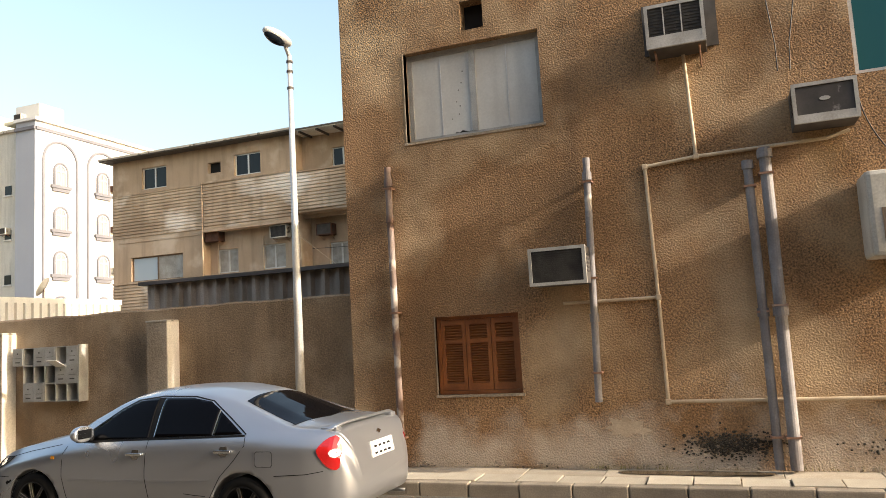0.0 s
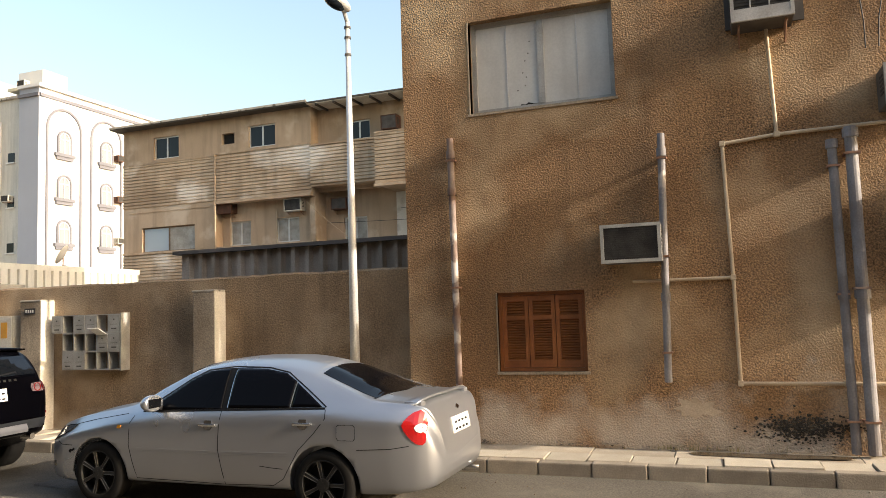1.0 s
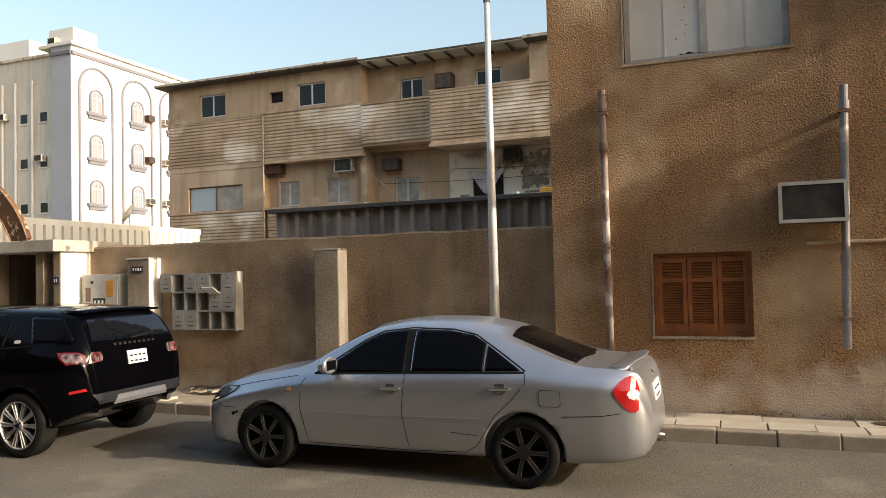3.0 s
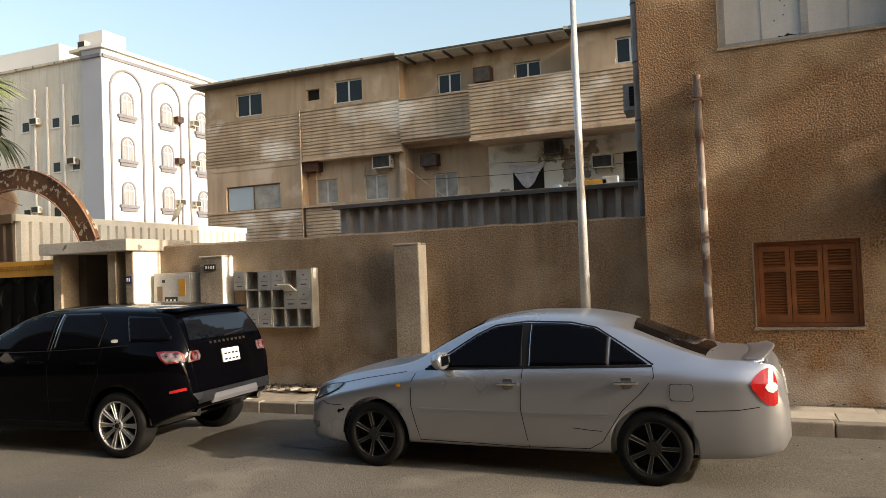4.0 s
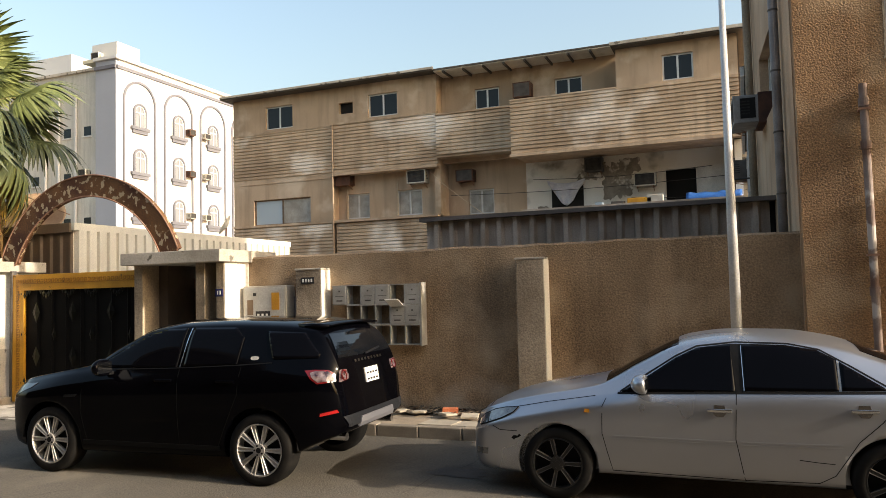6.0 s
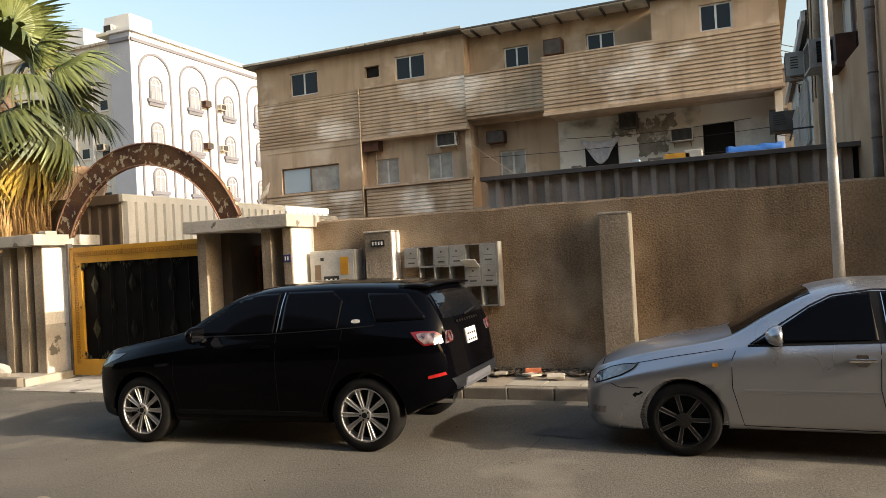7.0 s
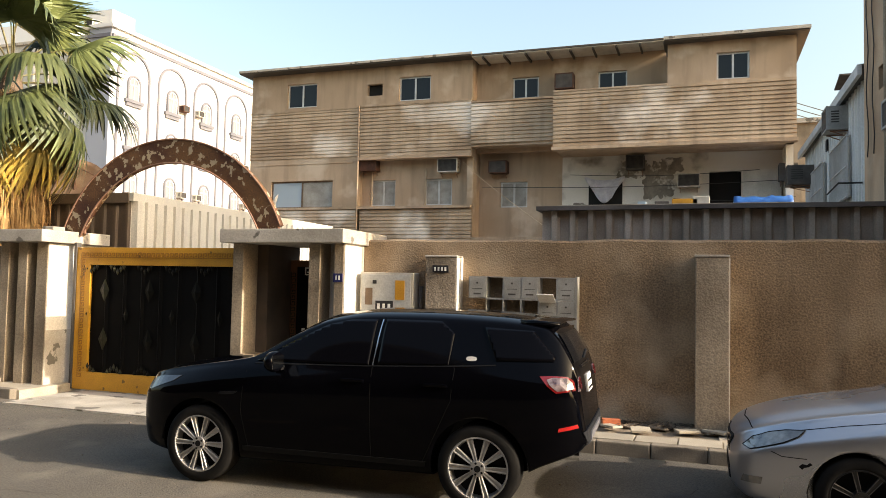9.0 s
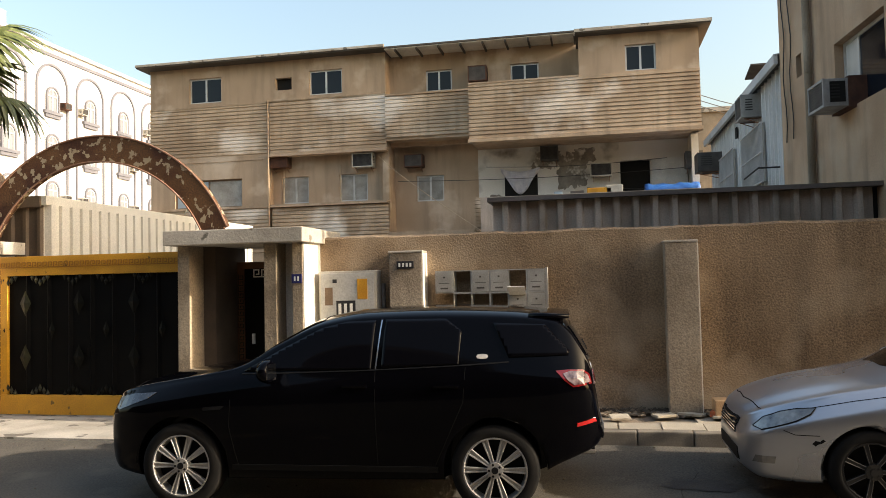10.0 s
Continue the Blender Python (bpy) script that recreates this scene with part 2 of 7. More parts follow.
# ---- building helpers ----
def box(bm, x0, x1, y0, y1, z0, z1, bevel=0.0):
    vs = bmesh.ops.create_cube(bm, size=1.0, matrix=Matrix.Translation(((x0 + x1) / 2, (y0 + y1) / 2, (z0 + z1) / 2)) @ Matrix.Diagonal((abs(x1 - x0), abs(y1 - y0), abs(z1 - z0), 1)))["verts"]
    if bevel:
        es = list({e for v in vs for e in v.link_edges})
        bmesh.ops.bevel(bm, geom=es, offset=bevel, segments=2, affect="EDGES", profile=0.6)
    return vs


def rod(bm, a, b, r, r2=None, n=12):
    a, b = Vector(a), Vector(b)
    d = b - a
    m = Matrix.Translation((a + b) / 2) @ d.to_track_quat("Z", "Y").to_matrix().to_4x4()
    return bmesh.ops.create_cone(bm, cap_ends=True, segments=n, radius1=r, radius2=r if r2 is None else r2, depth=d.length, matrix=m)["verts"]


def mesh_of(bm, name, material, smooth=False):
    bmesh.ops.recalc_face_normals(bm, faces=bm.faces[:])
    me = bpy.data.meshes.new(name)
    bm.to_mesh(me)
    bm.free()
    me.materials.append(material)
    if smooth:
        me.polygons.foreach_set("use_smooth", [True] * len(me.polygons))
    return me


def part(name, bm, material, parent, label="", smooth=False):
    """One mesh object under a thing or under a part."""
    ob = new(name, mesh_of(bm, name, material, smooth))
    ob.parent = parent
    return tagged(ob, label)


def solo(name, bm, material, label="", category="", group="", kind="", smooth=False):
    """A top-level thing or piece of the setting that is one mesh."""
    return tagged(new(name, mesh_of(bm, name, material, smooth)), label, category, group, kind)


def thing(name, label, category, m=None, group="", kind=""):
    ob = tagged(new(name), label, category, group, kind)
    if m is not None:
        ob.matrix_world = m
    return ob


def bx(*a, bevel=0.0):
    bm = bmesh.new()
    box(bm, *a, bevel=bevel)
    return bm


def pipe_path(bm, pts, r, n=10):
    for a, b in zip(pts, pts[1:]):
        rod(bm, a, b, r, n=n)
    for p in pts[1:-1]:
        bmesh.ops.create_icosphere(bm, subdivisions=1, radius=r * 1.15, matrix=Matrix.Translation(p))


def cable_path(bm, pts, r, n):
    """One unbroken round cable through pts."""
    pts = [Vector(p) for p in pts]
    prev = None
    for i, p in enumerate(pts):
        d = (pts[min(i + 1, len(pts) - 1)] - pts[max(i - 1, 0)]).normalized()
        u = d.cross(Vector((0, 1, 0)) if abs(d.y) < 0.8 else Vector((1, 0, 0))).normalized()
        v = d.cross(u)
        ring = [bm.verts.new(p + u * r * math.cos(2 * math.pi * k / n) + v * r * math.sin(2 * math.pi * k / n)) for k in range(n)]
        if prev:
            for k in range(n):
                bm.faces.new((prev[k], ring[k], ring[(k + 1) % n], prev[(k + 1) % n]))
        prev = ring


def pierced(bm, u0, u1, z0, z1, holes, put):
    """Wall slab as boxes around rectangular holes (u0, u1, z0, z1); put(bm, ua, ub, za, zb) adds one box."""
    us = sorted({u0, u1, *(h[0] for h in holes), *(h[1] for h in holes)})
    for ua, ub in zip(us, us[1:]):
        mid = (ua + ub) / 2
        z = z0
        for h in sorted((h for h in holes if h[0] < mid < h[1]), key=lambda h: h[2]):
            if h[2] > z:
                put(bm, ua, ub, z, h[2])
            z = h[3]
        if z < z1:
            put(bm, ua, ub, z, z1)


def wall_y(name, y, thick, x0, x1, z0, z1, holes, material, kind="structure", parent=None):
    """Wall that faces -y at the plane y, with openings through it."""
    bm = bmesh.new()
    pierced(bm, x0, x1, z0, z1, holes, lambda b, ua, ub, za, zb: box(b, ua, ub, y, y + thick, za, zb))
    bmesh.ops.remove_doubles(bm, verts=bm.verts[:], dist=0.0005)
    if parent:
        return part(name, bm, material, parent)
    return solo(name, bm, material, kind=kind)


def wall_x(name, x, thick, y0, y1, z0, z1, holes, material, kind="structure", parent=None):
    """Wall that faces -x at the plane x."""
    bm = bmesh.new()
    pierced(bm, y0, y1, z0, z1, holes, lambda b, ua, ub, za, zb: box(b, x, x + thick, ua, ub, za, zb))
    bmesh.ops.remove_doubles(bm, verts=bm.verts[:], dist=0.0005)
    if parent:
        return part(name, bm, material, parent)
    return solo(name, bm, material, kind=kind)


def ribbed(bm, a, b, z0, z1, pitch, depth, n, flat=0.5):
    """Sheet from a to b (plan points) with upright trapezoid ribs, raised along n."""
    a, b, n = Vector((*a, 0)), Vector((*b, 0)), Vector((*n, 0))
    length = (b - a).length
    d = (b - a) / length
    pts, s = [], 0.0
    while s < length:
        for f, h in ((0, 0), (flat, 0), (flat + 0.12, 1), (0.88, 1)):
            if s + f * pitch <= length:
                pts.append(a + d * (s + f * pitch) + n * depth * h)
        s += pitch
    pts.append(b)
    lo = [bm.verts.new((p.x, p.y, z0)) for p in pts]
    hi = [bm.verts.new((p.x, p.y, z1)) for p in pts]
    for i in range(len(pts) - 1):
        bm.faces.new((lo[i], lo[i + 1], hi[i + 1], hi[i]))


def lapped(bm, x0, x1, y, z0, z1, pitch=0.15, depth=0.04):
    """Horizontally ribbed cladding that faces -y."""
    z, rows = z0, []
    while z < z1 - 0.02:
        zt = min(z + pitch, z1)
        rows += [(y, z), (y - depth, z + 0.10 * pitch), (y - 0.75 * depth, z + 0.80 * pitch), (y, z + 0.84 * pitch), (y, zt)]
        z += pitch
    vs = [(bm.verts.new((x0, yy, zz)), bm.verts.new((x1, yy, zz))) for yy, zz in rows]
    for p, q in zip(vs, vs[1:]):
        if (p[0].co - q[0].co).length > 1e-4:
            bm.faces.new((p[0], p[1], q[1], q[0]))


def slide_window(x0, x1, z0, z1, y, name="window", frame_mat=None, panes=(None, None), parent=None, label="", fw=0.05):
    """Two-leaf sliding window in a wall that faces -y; y is the plane of its frame."""
    w = new(name)
    if parent:
        w.parent = parent
        tagged(w, label)
    else:
        tagged(w, label, "window", kind="structure")
    bm = bmesh.new()
    for a in ((x0, x1, z1 - fw, z1), (x0, x1, z0, z0 + fw), (x0, x0 + fw, z0 + fw, z1 - fw), (x1 - fw, x1, z0 + fw, z1 - fw)):
        box(bm, a[0], a[1], y, y + 0.06, a[2], a[3])
    xm = (x0 + x1) / 2
    box(bm, xm - fw * 0.6, xm + fw * 0.6, y - 0.008, y + 0.05, z0 + fw, z1 - fw)
    part("window_frame", bm, frame_mat or ALU, w)
    for (a, b), pm in zip(((x0 + fw, xm - fw * 0.6), (xm + fw * 0.6, x1 - fw)), panes):
        part("pane", bx(a, b, y + 0.02, y + 0.03, z0 + fw, z1 - fw), pm or GLASS, w)
    return w


def window_ac(name, w, h, d, casing, grille, label, m, slats=9, brackets=True, group="", rim=None):
    """Window air conditioner; local: front at -y, back on the wall at y=0, base at z=0, centred on x."""
    t = thing(name, label, "air conditioner", group=group)
    part("casing", bx(-w / 2, w / 2, -d, 0.05, 0, h, bevel=0.012), casing, t)
    bm = bmesh.new()
    for a in ((-w / 2 - 0.004, w / 2 + 0.004, h - 0.035, h + 0.004), (-w / 2 - 0.004, w / 2 + 0.004, -0.004, 0.035), (-w / 2 - 0.004, -w / 2 + 0.035, 0.035, h - 0.035), (w / 2 - 0.035, w / 2 + 0.004, 0.035, h - 0.035)):
        box(bm, a[0], a[1], -d - 0.025, -d + 0.01, a[2], a[3])
    part("front_frame", bm, rim or casing, t)
    part("grille", bx(-w / 2 + 0.035, w / 2 - 0.035, -d - 0.008, -d - 0.001, 0.035, h - 0.035), grille, t)
    bm = bmesh.new()
    for i in range(slats):
        z = 0.05 + (h - 0.1) * (i + 0.5) / slats
        box(bm, -w / 2 + 0.04, w / 2 - 0.04, -d - 0.016, -d - 0.008, z - 0.006, z + 0.006)
    if slats:
        part("grille_slats", bm, grille, t)
    else:
        bm.free()
    for s in (-1, 1):
        bm = bmesh.new()
        for i in range(5):
            x = s * (w / 2 + 0.002)
            box(bm, x - 0.004, x + 0.004, -d + 0.08, -d * 0.45, h * 0.3 + i * h * 0.11, h * 0.3 + i * h * 0.11 + h * 0.05)
        part("side_louvre", bm, ACGRILLE, t)
    if brackets:
        for s in (-1, 1):
            bm = bmesh.new()
            rod(bm, (s * w * 0.38, 0, -0.02), (s * w * 0.38, -d * 0.85, -0.02), 0.015, n=6)
            rod(bm, (s * w * 0.38, 0, -0.17), (s * w * 0.38, -d * 0.8, -0.02), 0.012, n=6)
            part("bracket", bm, PIPERUST, t)
    t.matrix_world = m
    return t


# ---- ground, road, pavement ----
def sheet(name, pts_y, x0, x1, nx, material, label, category):
    bm = bmesh.new()
    rows = [[bm.verts.new((x0 + (x1 - x0) * i / nx, y, z)) for i in range(nx + 1)] for y, z in pts_y]
    for p, q in zip(rows, rows[1:]):
        for i in range(nx):
            bm.faces.new((p[i], p[i + 1], q[i + 1], q[i]))
    return solo(name, bm, material, label, category, kind="structure", smooth=True)


KERB_Y, KERB_TOP, WALL_Y, BROWN_Y, BROWN_X = 8.60, 0.20, 9.93, 9.65, -4.35
sheet("ground", [(-400, -0.06), (900, -0.06)], -700, 500, 4, SAND, "dusty sand-coloured ground round the street", "ground")
road = sheet("road", [(-5.5, -0.03), (0, -0.02), (4, 0.0), (7.0, 0.0), (8.0, 0.025), (8.62, 0.05)], -90, 60, 60, ASPHALT, "dusty grey-brown asphalt street", "road")
bm = bmesh.new()
box(bm, -12.6, 14, KERB_Y + 0.12, 10.0, -0.05, 0.165)
pavement = solo("pavement", bm, mat("mortar_bed", (0.30, 0.24, 0.17), (0.22, 0.17, 0.12), 3.0, 0.95, 0.8, 50, 0.015), "pale concrete paving with dirt along the wall", "pavement", kind="structure")
bm = bmesh.new()
box(bm, -17.6, -12.6, KERB_Y - 0.3, 10.6, -0.05, 0.062)
solo("driveway", bm, CONCRETE, "worn pale concrete apron before the gate", "driveway", kind="structure")
bm = bmesh.new()
box(bm, -60, -17.75, KERB_Y + 0.12, 10.0, -0.05, 0.17)
pavement_far = solo("pavement", bm, PAVER, "pale dusty paving beside the gate pier", "pavement", kind="structure")

# ---- brown roughcast building ----
bb = thing("brown_building", "brown roughcast apartment building with stained walls", "building")
WU = (-3.37, -1.45, 4.54, 5.81)
WS = (-3.10, -1.96, 1.11, 2.13)
VENT = (-2.50, -2.18, 5.98, 6.39)
WT = (2.13, 3.6, 4.55, 5.75)
HB = 11.5
wall_y("wall", BROWN_Y, 0.25, BROWN_X, 12, 0.1, HB, [WU, WS, VENT, WT], STUCCO, parent=bb)
SIDE = Matrix.Translation((BROWN_X, BROWN_Y, 0)) @ Matrix.Rotation(radians(3.8), 4, "Z") @ Matrix.Translation((-BROWN_X, -BROWN_Y, 0))   # the side wall is not square to the street
SIDESTUCCO = mat("smooth_brown_render", (0.54, 0.375, 0.24), (0.40, 0.26, 0.155), 0.7, 0.9, 0.4, 40, 0.008, streak=0.5, fleck=0.3, c3=(0.50, 0.385, 0.27), patch=0.8, edge=0.54, soft=0.2)
SIDE_END = 16.85
wall_x("wall", BROWN_X, 0.25, BROWN_Y + 0.25, SIDE_END, 0.1, HB, [(12.0, 13.92, 4.62, 5.84), (15.55, 15.85, 5.76, 6.2)], SIDESTUCCO, parent=bb).matrix_basis = SIDE
part("roof", bx(BROWN_X - 0.05, 12, BROWN_Y - 0.05, SIDE_END, HB, HB + 0.2), CONCRETE, bb)
part("wall", bx(BROWN_X - 0.2, 12, SIDE_END - 0.2, SIDE_END, 0.1, HB), STUCCO, bb)
part("wall", bx(11.8, 12, BROWN_Y + 0.25, SIDE_END - 0.2, 0.1, HB), STUCCO, bb)
# added near-black sheets that paint the dark of the rooms behind the windows
part("dark_backing", bx(BROWN_X + 0.25, 11.8, BROWN_Y + 0.9, BROWN_Y + 1.0, 0.1, HB), VOID, bb)
part("dark_backing", bx(BROWN_X + 0.9, BROWN_X + 1.0, BROWN_Y + 1.0, SIDE_END - 0.2, 0.1, HB), VOID, bb)
slide_window(*WU, BROWN_Y + 0.12, panes=(PANELPALE, PANELPALE), parent=bb, frame_mat=MAILGREY, label="sliding window with painted-over panes", fw=0.07)
# seams, grime and a broken corner in the painted panes
for x, z0, z1 in ((-2.88, 4.6, 5.74), (-1.93, 4.6, 5.74)):
    part("pane_seam", bx(x - 0.006, x + 0.006, BROWN_Y + 0.132, BROWN_Y + 0.138, z0, z1), ALU, bb)
bm = bmesh.new()
vs = [bm.verts.new((x, BROWN_Y + 0.136, z)) for x, z in ((-2.72, 4.59), (-2.70, 4.63), (-2.64, 4.62), (-2.60, 4.645), (-2.52, 4.62), (-2.46, 4.62), (-2.44, 4.59))]
bm.faces.new(vs)
part("broken_pane", bm, VOID, bb)
rnd = random.Random(2)
for i in range(7):
    x, z = rnd.uniform(-2.75, -2.55), rnd.uniform(4.75, 5.5)
    part("pane_speck", bx(x - 0.008, x + 0.008, BROWN_Y + 0.134, BROWN_Y + 0.139, z, z + 0.014), ACDARK, bb)
w = slide_window(*WT, BROWN_Y + 0.06, panes=(GLASSTEAL, GLASSTEAL), parent=bb, label="teal glass window in white frame")
part("lining", bx(VENT[0], VENT[1], BROWN_Y + 0.2, BROWN_Y + 0.22, VENT[2], VENT[3]), VOID, bb)
# pale sills; the pale left jamb strips put the sunlit reveal into the colour
for o in (WU, WS):
    bm = bmesh.new()
    box(bm, o[0] - 0.03, o[1] + 0.03, BROWN_Y - 0.02, BROWN_Y + 0.1, o[2] - 0.035, o[2])
    box(bm, o[0] - 0.018, o[0], BROWN_Y - 0.008, BROWN_Y + 0.1, o[2], o[3])
    part("sill", bm, PILLAR, bb)


def shutter_window(x0, x1, z0, z1, y, parent):
    w = new("shutters")
    w.parent = parent
    tagged(w, "closed brown louvred wooden shutters in three leaves")
    fw = 0.045
    bm = bmesh.new()
    for a in ((x0, x1, z1 - fw, z1), (x0, x1, z0, z0 + fw), (x0, x0 + fw, z0 + fw, z1 - fw), (x1 - fw, x1, z0 + fw, z1 - fw)):
        box(bm, a[0], a[1], y, y + 0.07, a[2], a[3])
    part("frame", bm, SHUTTER, w)
    n = 3
    lw = (x1 - x0 - 2 * fw) / n
    for i in range(n):
        a = x0 + fw + i * lw + 0.004
        b = a + lw - 0.008
        zb, zt = z0 + fw + 0.004, z1 - fw - 0.004
        zm = zb + (zt - zb) * 0.66
        bm = bmesh.new()
        for q in ((a, a + 0.05, zb, zt), (b - 0.05, b, zb, zt), (a + 0.05, b - 0.05, zb, zb + 0.09), (a + 0.05, b - 0.05, zt - 0.07, zt), (a + 0.05, b - 0.05, zm, zm + 0.055)):
            box(bm, q[0], q[1], y + 0.015, y + 0.05, q[2], q[3])
        for lo, hi in ((zb + 0.09, zm), (zm + 0.055, zt - 0.07)):
            k = int((hi - lo) / 0.032)
            for j in range(k):
                z = lo + (hi - lo) * (j + 0.5) / k
                vs = box(bm, a + 0.05, b - 0.05, y + 0.02, y + 0.052, z - 0.004, z + 0.004)
                bmesh.ops.rotate(bm, verts=vs, cent=(0, y + 0.036, z), matrix=Matrix.Rotation(radians(38), 3, "X"))
        box(bm, a + 0.04, b - 0.04, y + 0.056, y + 0.06, zb, zt)
        part("shutter_leaf", bm, SHUTTER, w)


shutter_window(*WS, BROWN_Y + 0.05, bb)


# salt bloom, bare mortar and mould along the foot of the wall
def blotch(name, x0, x1, z0, z1, y, material, seed, parent, label="", rag=0.35, n=46):
    """Flat, ragged-edged crust on a wall that faces -y."""
    bm = bmesh.new()
    cx, cz = (x0 + x1) / 2, (z0 + z1) / 2
    ring = []
    for i in range(n):
        a = 2 * math.pi * i / n
        r = 1 - rag * (0.5 + 0.5 * noise.noise((2.3 * math.cos(a) + seed, 2.3 * math.sin(a), seed * 1.7))) - 0.25 * rag * noise.noise((9 * math.cos(a), 9 * math.sin(a) + seed, 3.1))
        c, s = math.cos(a), math.sin(a)
        k = 1 / max(abs(c), abs(s)) ** 0.55
        ring.append(bm.verts.new((cx + (x1 - x0) / 2 * c * r * k, y, cz + (z1 - z0) / 2 * s * r * k)))
    f = bm.faces.new(ring)
    ext = bmesh.ops.extrude_face_region(bm, geom=[f])["geom"]
    bmesh.ops.translate(bm, verts=[g for g in ext if isinstance(g, bmesh.types.BMVert)], vec=(0, -0.006, 0))
    return part(name, bm, material, parent, label)


# downpipes
def downpipe(x, y, z0, z1, r, material, collars, label, lean=0.0):
    t = thing("downpipe", label, "pipe", group="downpipes on the brown wall")
    bm = bmesh.new()
    rod(bm, (x, y, z0), (x + lean, y, z1), r, n=16)
    part("tube", bm, material, t, smooth=False)
    for z in collars:
        bm = bmesh.new()
        k = (z - z0) / (z1 - z0)
        rod(bm, (x + lean * k, y, z - 0.05), (x + lean * k, y, z + 0.05), r * 1.28, n=16)
        part("collar", bm, material, t)
    for z in (z0 + 0.35, z0 + (z1 - z0) * 0.5, z1 - 0.3):
        k = (z - z0) / (z1 - z0)
        part("clip", bx(x + lean * k - r - 0.015, x + lean * k + r + 0.015, y - r - 0.004, BROWN_Y, z - 0.012, z + 0.012), PIPERUST, t)
    return t


downpipe(-3.63, BROWN_Y - 0.09, 0.22, 4.22, 0.045, PIPEFLAKE, (1.80, 3.5, 4.0), "rusty flaking iron downpipe on brown wall", -0.02)
downpipe(-1.00, BROWN_Y - 0.10, 0.99, 3.98, 0.045, PIPEGREY, (2.0, 3.75), "grey cast-iron downpipe ending above the footing", 0.07)
downpipe(0.93, BROWN_Y - 0.10, 0.22, 3.70, 0.05, PIPEGREY, (1.95, 3.65), "slim grey downpipe with rust-stained collar", -0.02)
downpipe(1.10, BROWN_Y - 0.13, 0.22, 3.82, 0.065, PIPEGREY, (1.95, 3.75), "thick grey downpipe with white stained foot", 0.0)
t = thing("conduit", "thin cream drain pipe looping across the wall", "pipe")
bm = bmesh.new()
yc = BROWN_Y - 0.03
pipe_path(bm, [(2.0, yc, 3.92), (1.76, yc, 3.86), (0.36, yc, 3.84), (-0.24, yc, 3.79), (-0.21, yc, 2.2), (-0.20, yc, 0.97), (3.2, yc, 0.97)], 0.022)
part("main_run", bm, PIPECREAM, t)
bm = bmesh.new()
pipe_path(bm, [(0.36, yc, 3.84), (0.32, yc, 5.2)], 0.022)
part("riser", bm, PIPECREAM, t)
bm = bmesh.new()
pipe_path(bm, [(-0.21, yc, 2.2), (-1.36, yc, 2.2)], 0.02)
part("branch", bm, PIPECREAM, t)
for x, z in ((-0.24, 3.79), (-0.21, 2.2), (-0.2, 0.97), (0.36, 3.84), (0.9, 0.97), (2.2, 0.97)):
    part("fitting", bx(x - 0.032, x + 0.032, yc - 0.03, yc + 0.03, z - 0.032, z + 0.032, bevel=0.008), PIPECREAM, t)

window_ac("air_conditioner", 0.69, 0.45, 0.42, ACDARK, ACGRILLE, "window air conditioner with dusty mesh grille and pale frame", Matrix.Translation((-1.32, BROWN_Y, 2.42)), slats=14, brackets=False, rim=MAILGREY)
ac = window_ac("air_conditioner", 0.66, 0.52, 0.42, ACDARK, ACGRILLE, "pale grey window air conditioner on rusty brackets", Matrix.Translation((0.27, BROWN_Y, 5.10)), slats=11, rim=ACPALE)
part("control_strip", bx(-0.295, 0.295, -0.440, -0.422, 0.035, 0.14), ACPALE, ac)
for x in (-0.12, 0.08):
    part("grille_bar", bx(x - 0.007, x + 0.007, -0.444, -0.422, 0.14, 0.485), ACPALE, ac)
part("mounting_hole", bx(-0.12, 0.74, BROWN_Y - 0.03, BROWN_Y - 0.003, 5.16, 5.80), ACDARK, bb, "dark broken edge round the air conditioner")
ac = window_ac("air_conditioner", 0.64, 0.44, 0.42, ACDARK, ACFLAKE, "window air conditioner with dark flaking front", Matrix.Translation((1.74, BROWN_Y, 3.97)), slats=0, brackets=False, rim=ACPALE)
bm = bmesh.new()
bmesh.ops.create_cone(bm, cap_ends=True, segments=20, radius1=1, radius2=1, depth=1, matrix=Matrix.Translation((0.0, -0.432, 0.25)) @ Matrix.Diagonal((0.055, 0.008, 0.022, 1)) @ Matrix.Rotation(radians(90), 4, "X"))
part("badge", bm, ACPALE, ac)
part("lower_lip", bx(-0.285, 0.285, -0.440, -0.422, 0.035, 0.09), ACPALE, ac)
t = thing("air_cooler", "cream plastic air cooler box on the wall", "air cooler")
part("casing", bx(2.0, 2.95, BROWN_Y - 0.6, BROWN_Y, 2.45, 3.35, bevel=0.05), ACWHITE, t)
part("inlet", bx(2.12, 2.3, BROWN_Y - 0.608, BROWN_Y - 0.598, 2.6, 2.95), BROWNSHEET, t)

# ---- street lamp ----
t = thing("street_lamp", "slim tapering grey street lamp post with cobra head", "street lamp")
PX, PY = -5.14, 9.55
bm = bmesh.new()
rod(bm, (PX, PY, 0.15), (PX, PY, 6.1), 0.075, 0.032, n=16)
part("pole", bm, POLE, t, smooth=True)
bm = bmesh.new()
rod(bm, (PX, PY, 0.15), (PX, PY, 0.9), 0.095, 0.09, n=16)
part("base", bm, POLE, t)
for z in (5.6, 5.85, 6.0):
    bm = bmesh.new()
    rod(bm, (PX, PY, z - 0.015), (PX, PY, z + 0.015), 0.048, n=12)
    part("collar", bm, ACDARK, t)
bm = bmesh.new()
rod(bm, (PX, PY, 6.08), (PX, PY - 0.12, 6.24), 0.03, n=10)
part("arm", bm, POLE, t)
